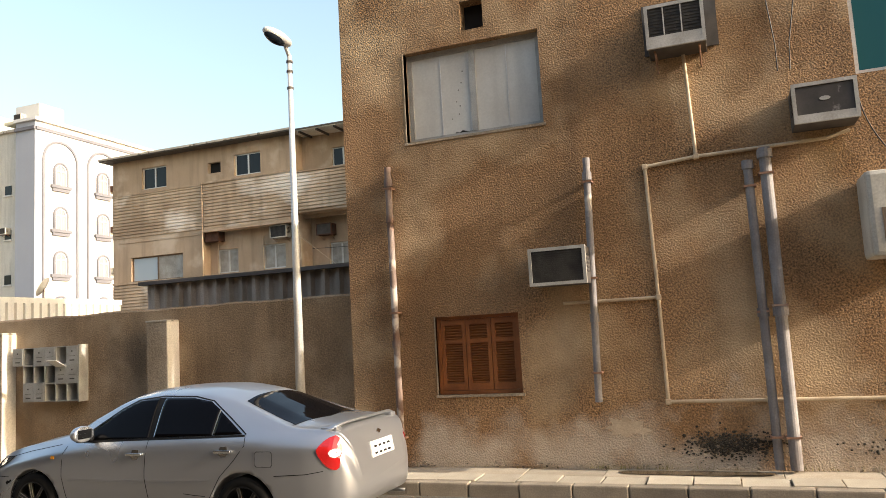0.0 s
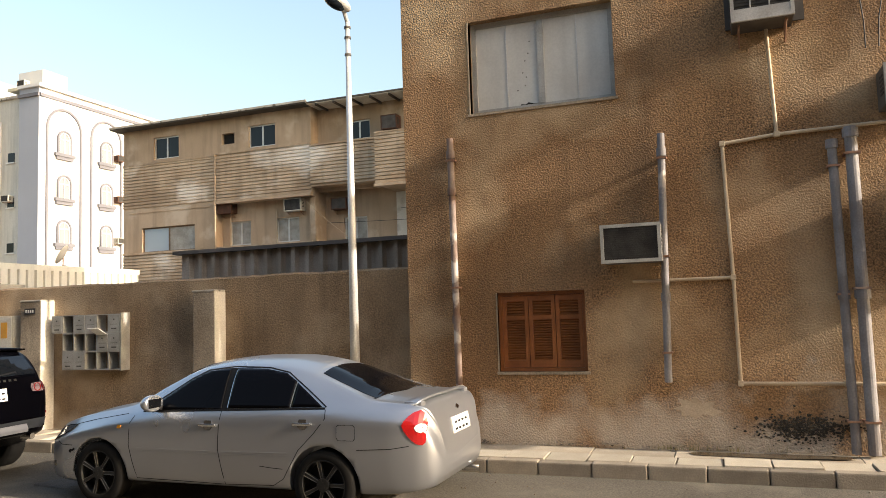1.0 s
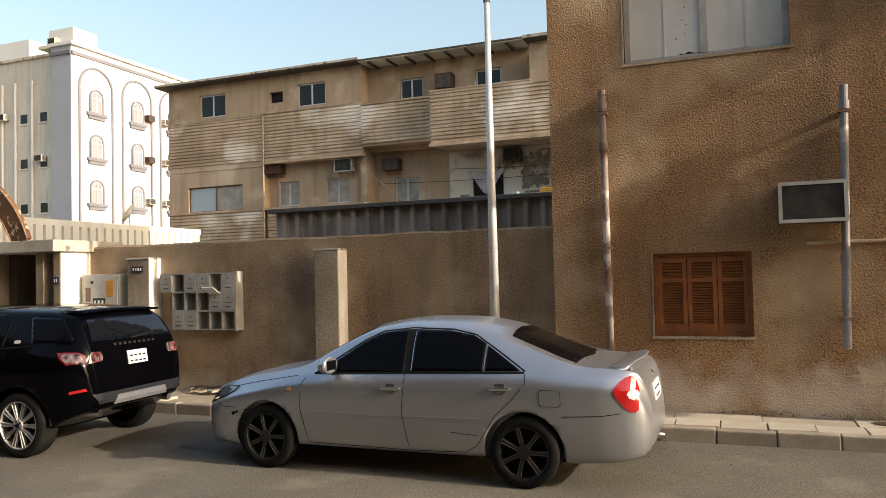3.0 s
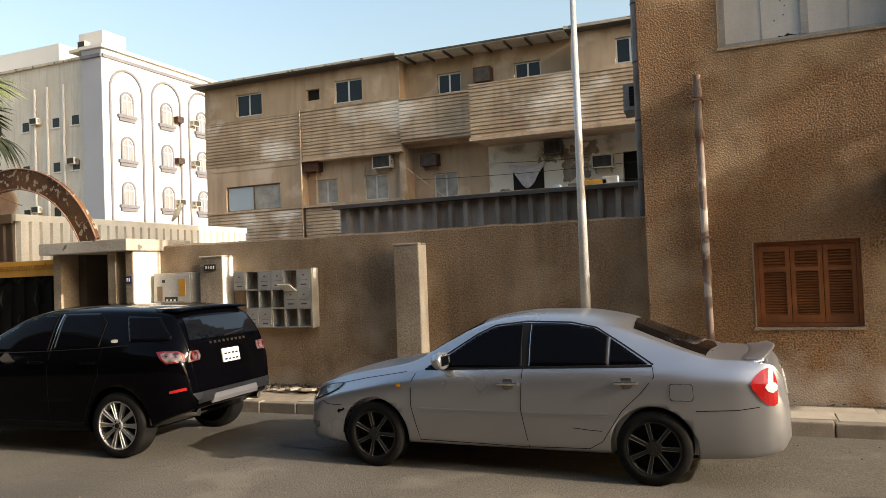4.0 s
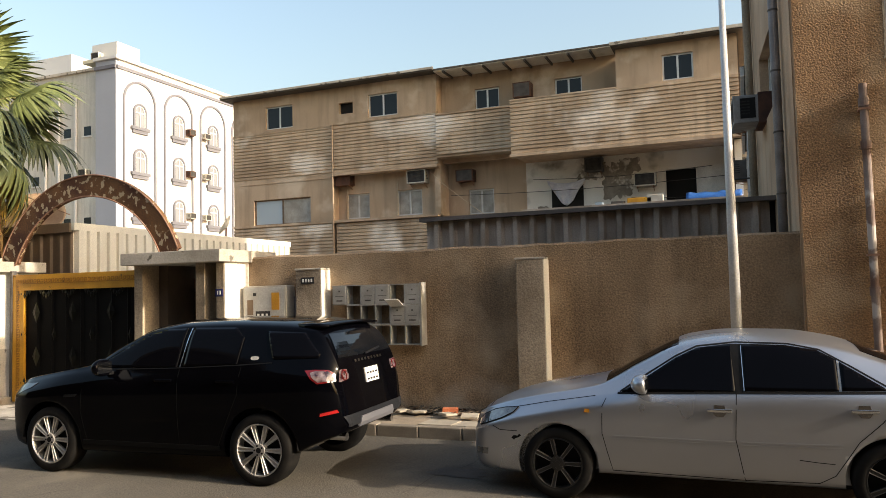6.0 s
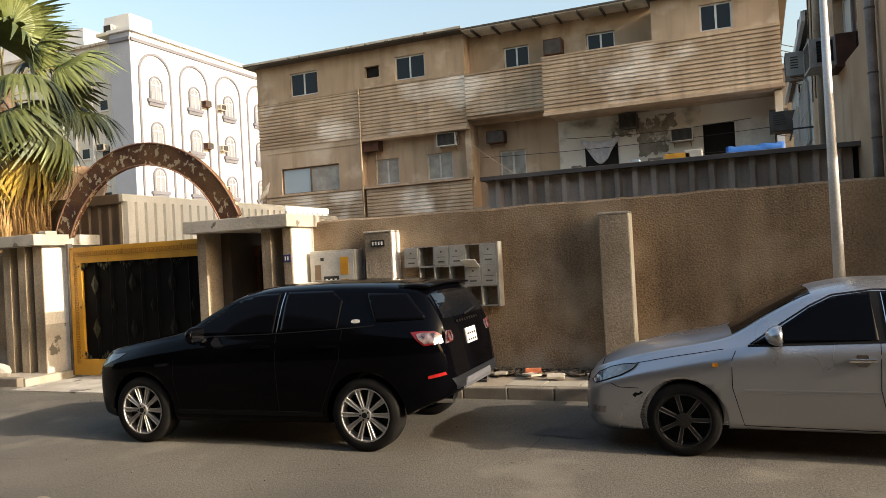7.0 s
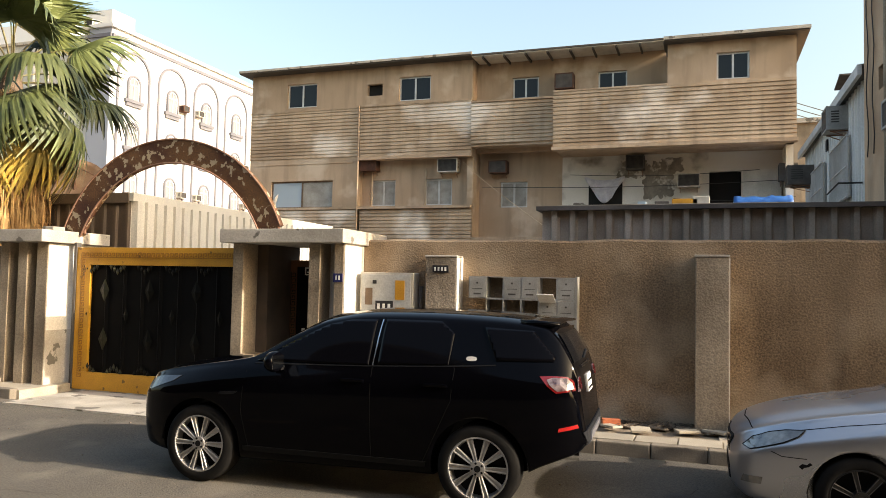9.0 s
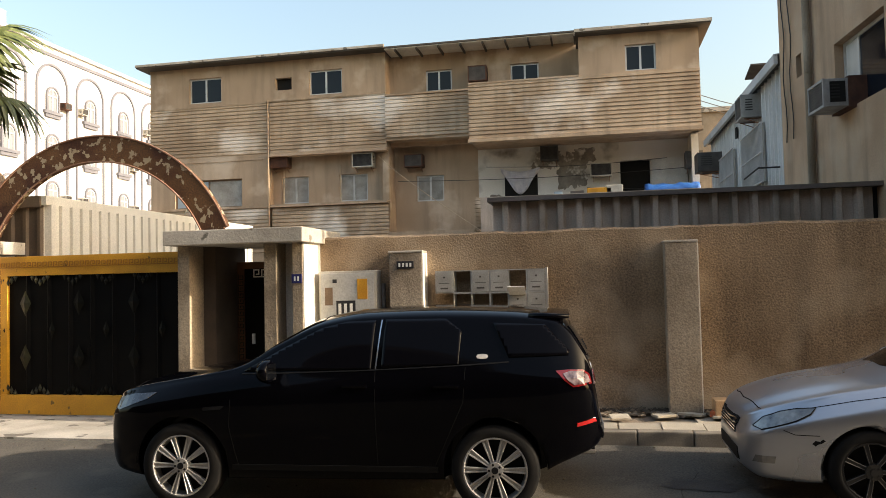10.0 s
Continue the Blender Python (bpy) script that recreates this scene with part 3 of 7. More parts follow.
HEAD = Matrix.Translation((PX - 0.02, PY - 0.27, 6.29)) @ Matrix.Rotation(radians(-22), 4, "Z") @ Matrix.Rotation(radians(-16), 4, "X")
bm = bmesh.new()
bmesh.ops.create_uvsphere(bm, u_segments=20, v_segments=12, radius=1.0, matrix=HEAD @ Matrix.Diagonal((0.12, 0.25, 0.085, 1)))
part("lamp_head", bm, POLE, t, smooth=True)
bm = bmesh.new()
bmesh.ops.create_uvsphere(bm, u_segments=20, v_segments=12, radius=1.0, matrix=HEAD @ Matrix.Translation((0, -0.03, -0.03)) @ Matrix.Diagonal((0.10, 0.19, 0.085, 1)))
part("lens", bm, GLASS, t, smooth=True)

# ---- compound wall ----
bm = bmesh.new()
top, n = [], 80
x0w, x1w = -12.62, BROWN_X
grid = []
for i in range(n + 1):
    x = x0w + (x1w - x0w) * i / n
    zt = 2.56 + 0.02 * noise.noise((x * 1.3, 0, 0)) + 0.012 * noise.noise((x * 5, 2, 0))
    grid.append([bm.verts.new((x, y, z)) for y, z in ((WALL_Y, 0.1), (WALL_Y, zt - 0.03), (WALL_Y + 0.03, zt), (WALL_Y + 0.19, zt), (WALL_Y + 0.22, zt - 0.03), (WALL_Y + 0.22, 0.1))])
for p, q in zip(grid, grid[1:]):
    for i in range(5):
        bm.faces.new((p[i], q[i], q[i + 1], p[i + 1]))
bm.faces.new(grid[0])
bm.faces.new(grid[-1])
wall_compound = solo("wall_compound", bm, WALLRENDER, "brown rendered compound wall with damp streaks", "wall", kind="structure")


def pier(x0, x1, z1, y0=WALL_Y - 0.27):
    t = thing("wall_pier", "sand-coloured rendered pier with crumbling top", "pillar", group="piers of the compound wall")
    part("shaft", bx(x0, x1, y0, WALL_Y, 0.14, z1, bevel=0.012), mat("pale_pier_render", (0.37, 0.30, 0.22), (0.25, 0.195, 0.135), 1.4, 0.92, 0.7, 45, 0.012, streak=0.5, fleck=0.5), t)
    part("cap", bx(x0 - 0.012, x1 + 0.012, y0 - 0.012, WALL_Y, z1, z1 + 0.03, bevel=0.012), CONCRETE, t)
    # white on the +x face: painted edge plus sunlit brightness put into the colour
    part("edge_strip", bx(x1, x1 + 0.012, y0 + 0.004, WALL_Y, 0.14, z1), WHITEPAINT, t)
    return t


pier(-11.50, -11.05, 2.30)
pier(-7.95, -7.56, 2.33)
t = thing("number_plate", "small black plate with pale marks on the pier", "plate")
py = WALL_Y - 0.27
part("plate", bx(-11.39, -11.16, py - 0.016, py - 0.002, 2.09, 2.19), INK, t)
for i in range(4):
    part("mark", bx(-11.365 + i * 0.05, -11.34 + i * 0.05, py - 0.02, py - 0.016, 2.115, 2.165), PAPER, t)

# mailboxes: 6 columns, 3 rows, the lower left column missing below the first row
t = thing("mailbox_bank", "grey metal mailbox bank, half the doors missing", "mailbox")
MX0, MX1, MZ0, MZ1, MY = -10.89, -9.435, 1.15, 2.05, 9.74
cw = (MX1 - MX0) / 6
rh = (MZ1 - MZ0) / 3
closed = {(0, 2), (2, 2), (3, 2), (5, 2), (5, 1), (1, 0), (4, 1), (2, 0)}
for c in range(6):
    for r in range(3):
        if c == 0 and r < 2:
            continue
        x, z = MX0 + c * cw, MZ0 + r * rh
        bm = bmesh.new()
        box(bm, x, x + cw, MY, WALL_Y, z, z + 0.012)
        box(bm, x, x + cw, MY, WALL_Y, z + rh - 0.012, z + rh)
        box(bm, x, x + 0.01, MY, WALL_Y, z + 0.012, z + rh - 0.012)
        box(bm, x + cw - 0.01, x + cw, MY, WALL_Y, z + 0.012, z + rh - 0.012)
        part("box", bm, MAILGREY, t)
for c, r in sorted(closed):
    x, z = MX0 + c * cw, MZ0 + r * rh
    d = part("door", bx(x + 0.012, x + cw - 0.012, MY - 0.006, MY + 0.006, z + 0.014, z + rh - 0.014, bevel=0.003), MAILGREY, t)
    part("letter_slot", bx(x + 0.07, x + cw - 0.07, MY - 0.009, MY - 0.006, z + 0.055, z + 0.075), ACDARK, d)
    part("lock", bx(x + cw / 2 - 0.012, x + cw / 2 + 0.012, MY - 0.012, MY - 0.006, z + 0.2, z + 0.222), ACDARK, d)
    part("name_strip", bx(x + 0.05, x + cw - 0.05, MY - 0.008, MY - 0.006, z + 0.13, z + 0.137), ACDARK, d)
d = bx(-0.11, 0.11, -0.004, 0.004, -0.12, 0.12, bevel=0.003)
bmesh.ops.transform(d, matrix=Matrix.Translation((MX0 + 4.5 * cw, MY - 0.10, MZ0 + 2 * rh + 0.02)) @ Matrix.Rotation(radians(62), 4, "X"), verts=d.verts[:])
part("open_door", d, PAPER, t, "pale door hanging open")
part("outer_frame", bx(MX1, MX1 + 0.025, MY - 0.004, WALL_Y, MZ0 - 0.01, MZ1 + 0.015), MAILGREY, t)

# electricity cabinet
t = thing("meter_cabinet", "pale grey electricity cabinet with torn stickers and open slots", "cabinet")
CX0, CX1, CZ0, CZ1, CY = -12.50, -11.69, 1.05, 2.08, 9.68
part("body", bx(CX0, CX1, CY, WALL_Y, CZ0, CZ1, bevel=0.012), ACWHITE, t)
part("door", bx(CX0 + 0.03, CX1 - 0.03, CY - 0.012, CY - 0.001, CZ0 + 0.03, CZ1 - 0.03, bevel=0.004), mat("scuffed_cabinet_paint", (0.50, 0.50, 0.48), (0.42, 0.41, 0.38), 3.0, 0.5, 0.1, 40, 0.002), t)
part("window_slot", bx(CX0 + 0.09, CX0 + 0.2, CY - 0.018, CY - 0.013, 1.62, 1.86), WOODFRAME, t)
part("meter_window", bx(CX1 - 0.26, CX1 - 0.12, CY - 0.02, CY - 0.013, 1.70, 1.97), YELLOW, t)
part("sticker", bx(CX0 + 0.25, CX0 + 0.52, CY - 0.017, CY - 0.013, 1.38, 1.68), INK, t, "torn dark sticker")
for i in range(3):
    part("sticker_strip", bx(CX0 + 0.28 + i * 0.08, CX0 + 0.32 + i * 0.08, CY - 0.02, CY - 0.017, 1.38, 1.64), PAPER, t)
part("label_plate", bx(CX0 + 0.2, CX0 + 0.26, CY - 0.017, CY - 0.013, 1.92, 1.97), INK, t)
part("conduit", bx(CX1 + 0.02, CX1 + 0.06, WALL_Y - 0.06, WALL_Y, 0.2, 1.9), PIPEGREY, t)

# ---- gateway ----
gw = thing("gateway", "concrete gateway porch with fluted piers and slab roof", "gateway")
GX0, GX1 = -14.49, -12.50
part("roof_slab", bx(GX0, GX1, 9.10, 10.6, 2.47, 2.665, bevel=0.012), CONCRETE, gw)
part("pier", bx(-14.39, -14.21, 9.30, 9.68, 0.06, 2.47, bevel=0.01), PILLAR, gw)
# inner side wall in a much darker brown than the pier before it
part("side_wall", bx(-14.39, -14.03, 9.68, 10.6, 0.06, 2.47), mat("dark_brown_porch_side", (0.10, 0.07, 0.045), (0.06, 0.042, 0.028), 2.0, 0.85), gw)
part("fin", bx(-13.13, -12.95, 9.30, 9.62, 0.06, 2.47, bevel=0.01), PILLAR, gw)
part("fin", bx(-12.73, -12.58, 9.30, 9.62, 0.06, 2.47, bevel=0.01), PILLAR, gw)
part("painted_side", bx(-12.58, -12.565, 9.31, 9.92, 0.06, 2.47), WHITEPAINT, gw)
part("back_wall", bx(-13.13, -12.59, 9.62, 10.6, 0.06, 2.47), WHITEPAINT, gw)
d = thing("door", "dark brown metal entrance door with gold meander trim", "door")
part("leaf", bx(-14.02, -13.17, 10.35, 10.40, 0.07, 2.26), GATEBLACK, d)
bm = bmesh.new()
box(bm, -14.02, -13.92, 10.32, 10.35, 0.07, 2.26)
box(bm, -13.92, -13.17, 10.32, 10.35, 2.16, 2.26)
part("frame", bm, mat("orange_brown_paint", (0.16, 0.065, 0.02), (0.10, 0.04, 0.014), 4.0, 0.6), d)


def meander(bm, x, z, s, y, up=False, k=1):
    """One Greek-key unit of size s in thin bars that face -y."""
    for i in range(k):
        for a in ((0, 0.15, 0, 1), (0.15, 0.8, 0.85, 1), (0.65, 0.8, 0.3, 0.85), (0.35, 0.65, 0.3, 0.45), (0.15, 1.0, 0, 0.13)):
            u0, u1, v0, v1 = (q * s for q in a)
            if up:
                box(bm, x + v0, x + v1, y - 0.006, y, z + i * s * 1.05 + u0, z + i * s * 1.05 + u1)
            else:
                box(bm, x + i * s * 1.05 + u0, x + i * s * 1.05 + u1, y - 0.006, y, z + v0, z + v1)


bm = bmesh.new()
meander(bm, -13.78, 2.03, 0.12, 10.348, k=4)
part("meander", bm, WHITEPAINT, d)
bm = bmesh.new()
meander(bm, -14.01, 0.3, 0.085, 10.318, up=True, k=20)
part("meander", bm, GATEGOLD, d)
part("lock", bx(-13.80, -13.76, 10.32, 10.35, 1.05, 1.2), PAPER, d)
t = thing("house_plate", "small navy blue plate with pale marks", "plate")
part("plate", bx(-12.73, -12.59, 9.284, 9.296, 1.93, 2.05), NAVY, t)
for i in range(2):
    part("mark", bx(-12.695 + i * 0.045, -12.675 + i * 0.045, 9.28, 9.284, 1.96, 2.02), PAPER, t)

lp = thing("gate_pier", "fluted concrete gate pier with slab cap and peeling white side", "pillar")
part("cap", bx(-19.5, -17.80, 9.05, 10.5, 2.48, 2.68, bevel=0.012), CONCRETE, lp)
for a, b in ((-18.16, -17.93), (-18.56, -18.36), (-18.95, -18.76)):
    part("fin", bx(a, b, 9.30, 9.60, 0.06, 2.48, bevel=0.01), PILLAR, lp)
part("core", bx(-19.0, -17.93, 9.60, 10.4, 0.06, 2.48), PILLAR, lp)
part("painted_side", bx(-17.93, -17.915, 9.31, 10.4, 1.05, 2.47), WHITEPAINT, lp)
part("bare_side", bx(-17.93, -17.92, 9.31, 10.4, 0.06, 1.05), CONCRETE, lp)
part("block", bx(-18.3, -18.05, 9.5, 9.75, 2.68, 2.76, bevel=0.02), CONCRETE, lp)
bm = bmesh.new()
box(bm, -60, -19.0, WALL_Y, WALL_Y + 0.22, 0.1, 2.45)
solo("wall_left", bm, WALLRENDER, kind="structure")

gate = thing("sliding_gate", "black sheet-metal gate in ochre yellow frame with faded ornaments, dimmer away from the left", "gate")
X0, X1, Z0, Z1, GY = -17.74, -14.40, 0.08, 2.42, 9.72
FW = 0.29
bm = bmesh.new()
for a in ((X0, X1, Z1 - FW, Z1), (X0, X1, Z0, Z0 + FW), (X0, X0 + FW, Z0 + FW, Z1 - FW)):
    box(bm, a[0], a[1], GY, GY + 0.06, a[2], a[3], bevel=0.006)
part("frame", bm, YELLOW, gate)
bm = bmesh.new()
meander(bm, X0 + 0.1, Z1 - 0.17, 0.085, GY - 0.001, k=36)
meander(bm, X0 + 0.1, Z0 + 0.2, 0.085, GY - 0.001, up=True, k=22)
part("meander", bm, mat("darker_ochre", (0.34, 0.15, 0.012), (0.27, 0.12, 0.01), 4.0, 0.5), gate)
bm = bmesh.new()
ribbed(bm, (X0 + FW, GY + 0.05), (X1, GY + 0.05), Z0 + FW, Z1 - FW, 0.36, 0.03, (0, -1), 0.78)
part("panel", bm, GATEBLACK, gate)


def diamond(bm, x, z, w, h, y):
    for k, d in ((1.0, 0.0), (0.55, 0.008)):
        vs = [bm.verts.new((x + dx * w * k / 2, y - d, z + dz * h * k / 2)) for dx, dz in ((0, 1), (1, 0), (0, -1), (-1, 0))]
        c = bm.verts.new((x, y - d - 0.018, z))
        for i in range(4):
            bm.faces.new((vs[i], vs[(i + 1) % 4], c))


# the left column keeps the gold; ornaments further right take the dimmed copy
for x in (-17.15, -16.25, -15.35):
    for z in (1.72, 0.92):
        bm = bmesh.new()
        diamond(bm, x, z, 0.19, 0.38, GY + 0.016)
        part("ornament", bm, GATEGOLD if x < -17 else GATEDIM, gate, "tarnished gold diamond, dimmed except in the left column")
for x in (-17.5, -16.7, -15.8, -14.9):
    bm = bmesh.new()
    diamond(bm, x, 1.32, 0.11, 0.26, GY + 0.016)
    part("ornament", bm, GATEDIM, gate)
for x in (-17.45, -16.9, -16.35, -15.8, -15.2):
    for z, s in ((Z1 - FW - 0.02, -1), (Z0 + FW + 0.02, 1)):
        bm = bmesh.new()
        for k in range(5):
            diamond(bm, x + (k - 2) * 0.065, z + s * 0.04 * (2 - abs(k - 2)), 0.075, 0.13, GY + 0.014)
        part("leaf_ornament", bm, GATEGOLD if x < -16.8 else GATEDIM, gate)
part("rail", bx(X0 - 0.05, X0, GY - 0.02, GY + 0.08, Z0, Z1 + 0.08), ACDARK, gate)

# rusty arch over the gate
AX, AZ, RO, RI, AY = -16.02, 1.91, 2.27, 1.885, 9.80
t = thing("gate_arch", "rusty sheet-metal arch with flaking paint over the gate", "arch")
a0 = math.acos(2.1 / RO)
NA = 48
segs = 6
for s in range(segs):
    bm = bmesh.new()
    prev = None
    for i in range(NA // segs + 1):
        a = a0 + (math.pi - 2 * a0) * (s * NA // segs + i) / NA
        g = 0.004 if i in (0, NA // segs) else 0.0
        ring = [bm.verts.new((AX + r * math.cos(a), y, AZ + r * math.sin(a))) for r, y in ((RO, AY), (RI, AY), (RI, AY + 0.10), (RO, AY + 0.10))]
        if prev:
            for k in range(4):
                bm.faces.new((prev[k], ring[k], ring[(k + 1) % 4], prev[(k + 1) % 4]))
        else:
            bm.faces.new(ring)
        prev = ring
    bm.faces.new(prev)
    part("sheet", bm, RUST, t)
for r in (RO, RI):
    bm = bmesh.new()
    pts = [(AX + r * math.cos(a0 * 0.97 + (math.pi - 1.94 * a0) * i / 40), AY - 0.005, AZ + r * math.sin(a0 * 0.97 + (math.pi - 1.94 * a0) * i / 40)) for i in range(41)]
    cable_path(bm, pts, 0.014, 6)
    part("edge_tube", bm, PIPERUST, t)
for s in (-1, 1):
    bm = bmesh.new()
    rod(bm, (AX + s * 2.06, AY + 0.05, 2.66), (AX + s * 1.95, AY + 0.05, 3.05), 0.02, n=8)
    rod(bm, (AX + s * 1.72, AY + 0.05, 2.66), (AX + s * 1.7, AY + 0.05, 2.9), 0.02, n=8)
    part("foot", bm, PIPERUST, t)

# ---- sheds behind the wall ----
t = thing("metal_shed", "dull grey ribbed sheet-metal shed behind the wall", "shed")
bm = bmesh.new()
ribbed(bm, (-10.45, 12.45), (-4.62, 12.45), 0, 3.2, 0.30, 0.10, (0, -1), 0.50)
part("front_sheet", bm, ZINC, t)
part("roof", bx(-10.52, -4.45, 12.26, 16.5, 3.2, 3.27), mat("grey_brown_roof_edge", (0.17, 0.14, 0.12), (0.10, 0.08, 0.065), 1.0, 0.75), t)
part("side_sheet", bx(-10.45, -10.42, 12.5, 16.5, 0, 3.2), ZINC, t)
# near-black strip in the gap between the shed end and the side wall
part("dark_end_strip", bx(-4.62, -4.40, 12.5, 12.6, 0, 3.2), VOID, t)
part("slot", bx(-8.3, -7.85, 12.35, 12.365, 2.6, 2.66), VOID, t)
t = thing("site_cabin", "cream ribbed metal cabin with white roof trim", "cabin")
bm = bmesh.new()
ribbed(bm, (-18.5, 11.76), (-18.5, 20), 0, 3.45, 0.28, 0.12, (1, 0), 0.06)
part("side_sheet", bm, CREAMSHEET, t)
bm = bmesh.new()
ribbed(bm, (-26, 11.76), (-18.5, 11.76), 0, 3.42, 0.30, 0.04, (0, -1), 0.55)
part("front_sheet", bm, BROWNSHEET, t)
part("roof", bx(-26, -18.42, 11.72, 20, 3.46, 3.52), ROOFEDGE, t)
part("side_trim", bx(-18.5, -18.4, 11.70, 20, 3.44, 3.60), CREAMSHEET, t)
part("front_trim", bx(-26, -18.5, 11.66, 11.74, 3.40, 3.60), BROWNSHEET, t)

# ---- beige apartment building behind ----
fb = thing("apartment_building", "beige three-storey apartment building with ribbed cladding bands", "building")
UY, CYY, LB, LC, RY = 28.4, 29.0, 28.95, 29.6, 27.55
XL, XB, XM, XR0, XR = -27.0, -16.7, -13.25, -9.15, -4.95
# left block, upper floor
wall_y("wall", UY, 0.25, XL, XB, 7.2, 11.0, [(-25.2, -23.75, 9.5, 10.55), (-21.35, -20.65, 9.8, 10.3), (-19.9, -18.5, 9.5, 10.5)], BEIGE, parent=fb)
wall_y("wall", UY, 0.25, XL, -21.75, 0, 7.2, [(-25.9, -22.87, 5.1, 6.28)], BEIGE, parent=fb)
wall_y("wall", LB, 0.25, -22.0, XB - 0.26, 0, 7.19, [(-21.35, -20.2, 5.2, 6.3), (-18.87, -17.68, 5.2, 6.3)], BEIGE, parent=fb)
part("wall", bx(XB - 0.25, XB, UY + 0.25, 31, 0, 11.0), BEIGE, fb)
part("wall", bx(-22.0, -21.75, UY + 0.25, LB, 0, 7.19), BEIGE, fb)
part("wall", bx(XL, XL + 0.25, UY + 0.25, 38, 0, 11.0), BEIGE, fb)
# middle, set back
wall_y("wall", CYY, 0.25, XB, XR0, 7.3, 10.95, [(-15.2, -14.14, 9.45, 10.3), (-11.8, -10.7, 9.45, 10.3)], BEIGE, parent=fb)
wall_y("wall", LC, 0.25, XB, XM, 0, 7.5, [(-15.8, -14.67, 5.13, 6.18)], BEIGE, parent=fb)
wall_y("wall", LC, 0.25, XM, XR, 0, 7.3, [(-7.72, -6.6, 3.9, 6.37)], STAINWHITE, parent=fb)
# right block
wall_y("wall", RY, 0.25, XR0, XR, 9.15, 10.68, [(-7.5, -6.43, 9.3, 10.25)], BEIGE, parent=fb)
part("wall", bx(XR - 0.25, XR, RY + 0.25, 38, 7.1, 10.68), BEIGE, fb)
part("wall", bx(XR - 0.25, XR, 29.6, 38, 0, 7.1), BEIGE, fb)
part("wall", bx(XR0, XR0 + 0.25, RY + 0.25, CYY, 9.15, 10.68), BEIGE, fb)
part("balcony_floor", bx(XM, XR, RY + 0.05, 29.6, 7.1, 7.25), BEIGE, fb)
part("wall", bx(XR - 0.25, XR - 0.004, 28.5, 29.6, 0, 7.1), STAINWHITE, fb)
part("balcony_floor", bx(XB, XM, 28.35, 29.6, 7.45, 7.6), BEIGE, fb)
# added near-black sheets in place of dark rooms
for x0, x1, y in ((XL + 0.2, XB - 0.2, UY + 0.9), (XB, XR0, CYY + 0.9), (XR0 + 0.2, XR - 0.3, RY + 0.9)):
    part("dark_backing", bx(x0, x1, y, y + 0.1, 7.4, 10.9), VOID, fb)
part("dark_backing", bx(XL + 0.2, XR - 0.3, 30.6, 30.7, 0, 7.2), VOID, fb)
# cladding bands
for x0, x1, y, z0, z1 in ((XL, -21.75, UY - 0.002, 7.25, 9.30), (-21.6, XB, UY - 0.03, 7.2, 9.34), (XB, XM, 28.3, 7.55, 9.2), (XM, XR0, RY, 7.15, 9.22), (XR0, XR, RY + 0.0, 7.15, 9.15),
                          (XL, -21.75, UY - 0.002, 3.2, 5.02), (-21.6, XB, UY + 0.1, 3.2, 5.02), (XM, XM + 1.5, 28.6, 3.0, 5.0)):
    bm = bmesh.new()
    lapped(bm, x0, x1, y, z0, z1)
    part("cladding", bm, CLADDING, fb)
for x0, x1, y0, y1, z0, z1 in ((-21.75, XB, UY - 0.12, UY + 0.3, 7.08, 7.2), (XM - 0.05, XR + 0.05, RY - 0.08, RY + 0.3, 7.03, 7.15), (XM, XR0, RY - 0.06, RY + 0.2, 9.22, 9.28), (XB, XM, 28.22, 28.5, 9.2, 9.27), (-21.75, XB, UY - 0.09, UY, 9.34, 9.42),
                               (XL, -21.75, UY - 0.06, UY, 9.30, 9.36), (XL, XB, UY - 0.08, LB, 5.02, 5.12), (XB, XM, 28.4, LC, 3.7, 3.85), (XL + 0.4, -21.9, UY - 0.03, UY, 7.0, 7.06)):
    part("ledge", bx(x0, x1, y0, y1, z0, z1), BEIGE, fb)
part("balcony_side", bx(XM - 0.0, XM + 0.06, RY, 28.35, 7.1, 9.22), BEIGE, fb)
# eaves
part("roof_edge", bx(XL - 0.3, XB + 0.1, UY - 0.58, 38, 11.0, 11.09), ROOFEDGE, fb)
part("roof_edge", bx(XL - 0.32, XB + 0.12, UY - 0.62, UY - 0.55, 11.05, 11.14), CONCRETE, fb)
part("roof_edge", bx(XR0 - 0.1, XR + 0.38, RY - 0.45, 38, 10.68, 10.76), ROOFEDGE, fb)
part("roof_edge", bx(XR0 - 0.12, XR + 0.40, RY - 0.50, RY - 0.43, 10.72, 10.83), CONCRETE, fb)
bm = bmesh.new()
box(bm, XB + 0.1, XR0 - 0.1, 27.85, 38, 10.99, 11.05)
part("roof_edge", bm, ROOFEDGE, fb)
bm = bmesh.new()
box(bm, XB + 0.1, XR0 - 0.1, 27.9, 29.0, 10.95, 10.99)
part("soffit", bm, WHITEPAINT, fb)
for i in range(9):
    x = XB + 0.5 + i * 0.86
    part("rafter", bx(x, x + 0.06, 27.9, 29.0, 10.86, 10.95), ROOFEDGE, fb)
for a in ((-25.2, -23.75, 9.5, 10.55, UY + 0.1), (-19.9, -18.5, 9.5, 10.5, UY + 0.1), (-15.2, -14.14, 9.45, 10.3, CYY + 0.1), (-11.8, -10.7, 9.45, 10.3, CYY + 0.1), (-7.5, -6.43, 9.3, 10.25, RY + 0.1)):
    slide_window(*a, parent=fb, panes=(GLASS, GLASS), fw=0.06)
slide_window(-25.9, -22.87, 5.1, 6.28, UY + 0.1, parent=fb, frame_mat=WOODFRAME, panes=(GLASSBLUE, CURTAIN), fw=0.06)
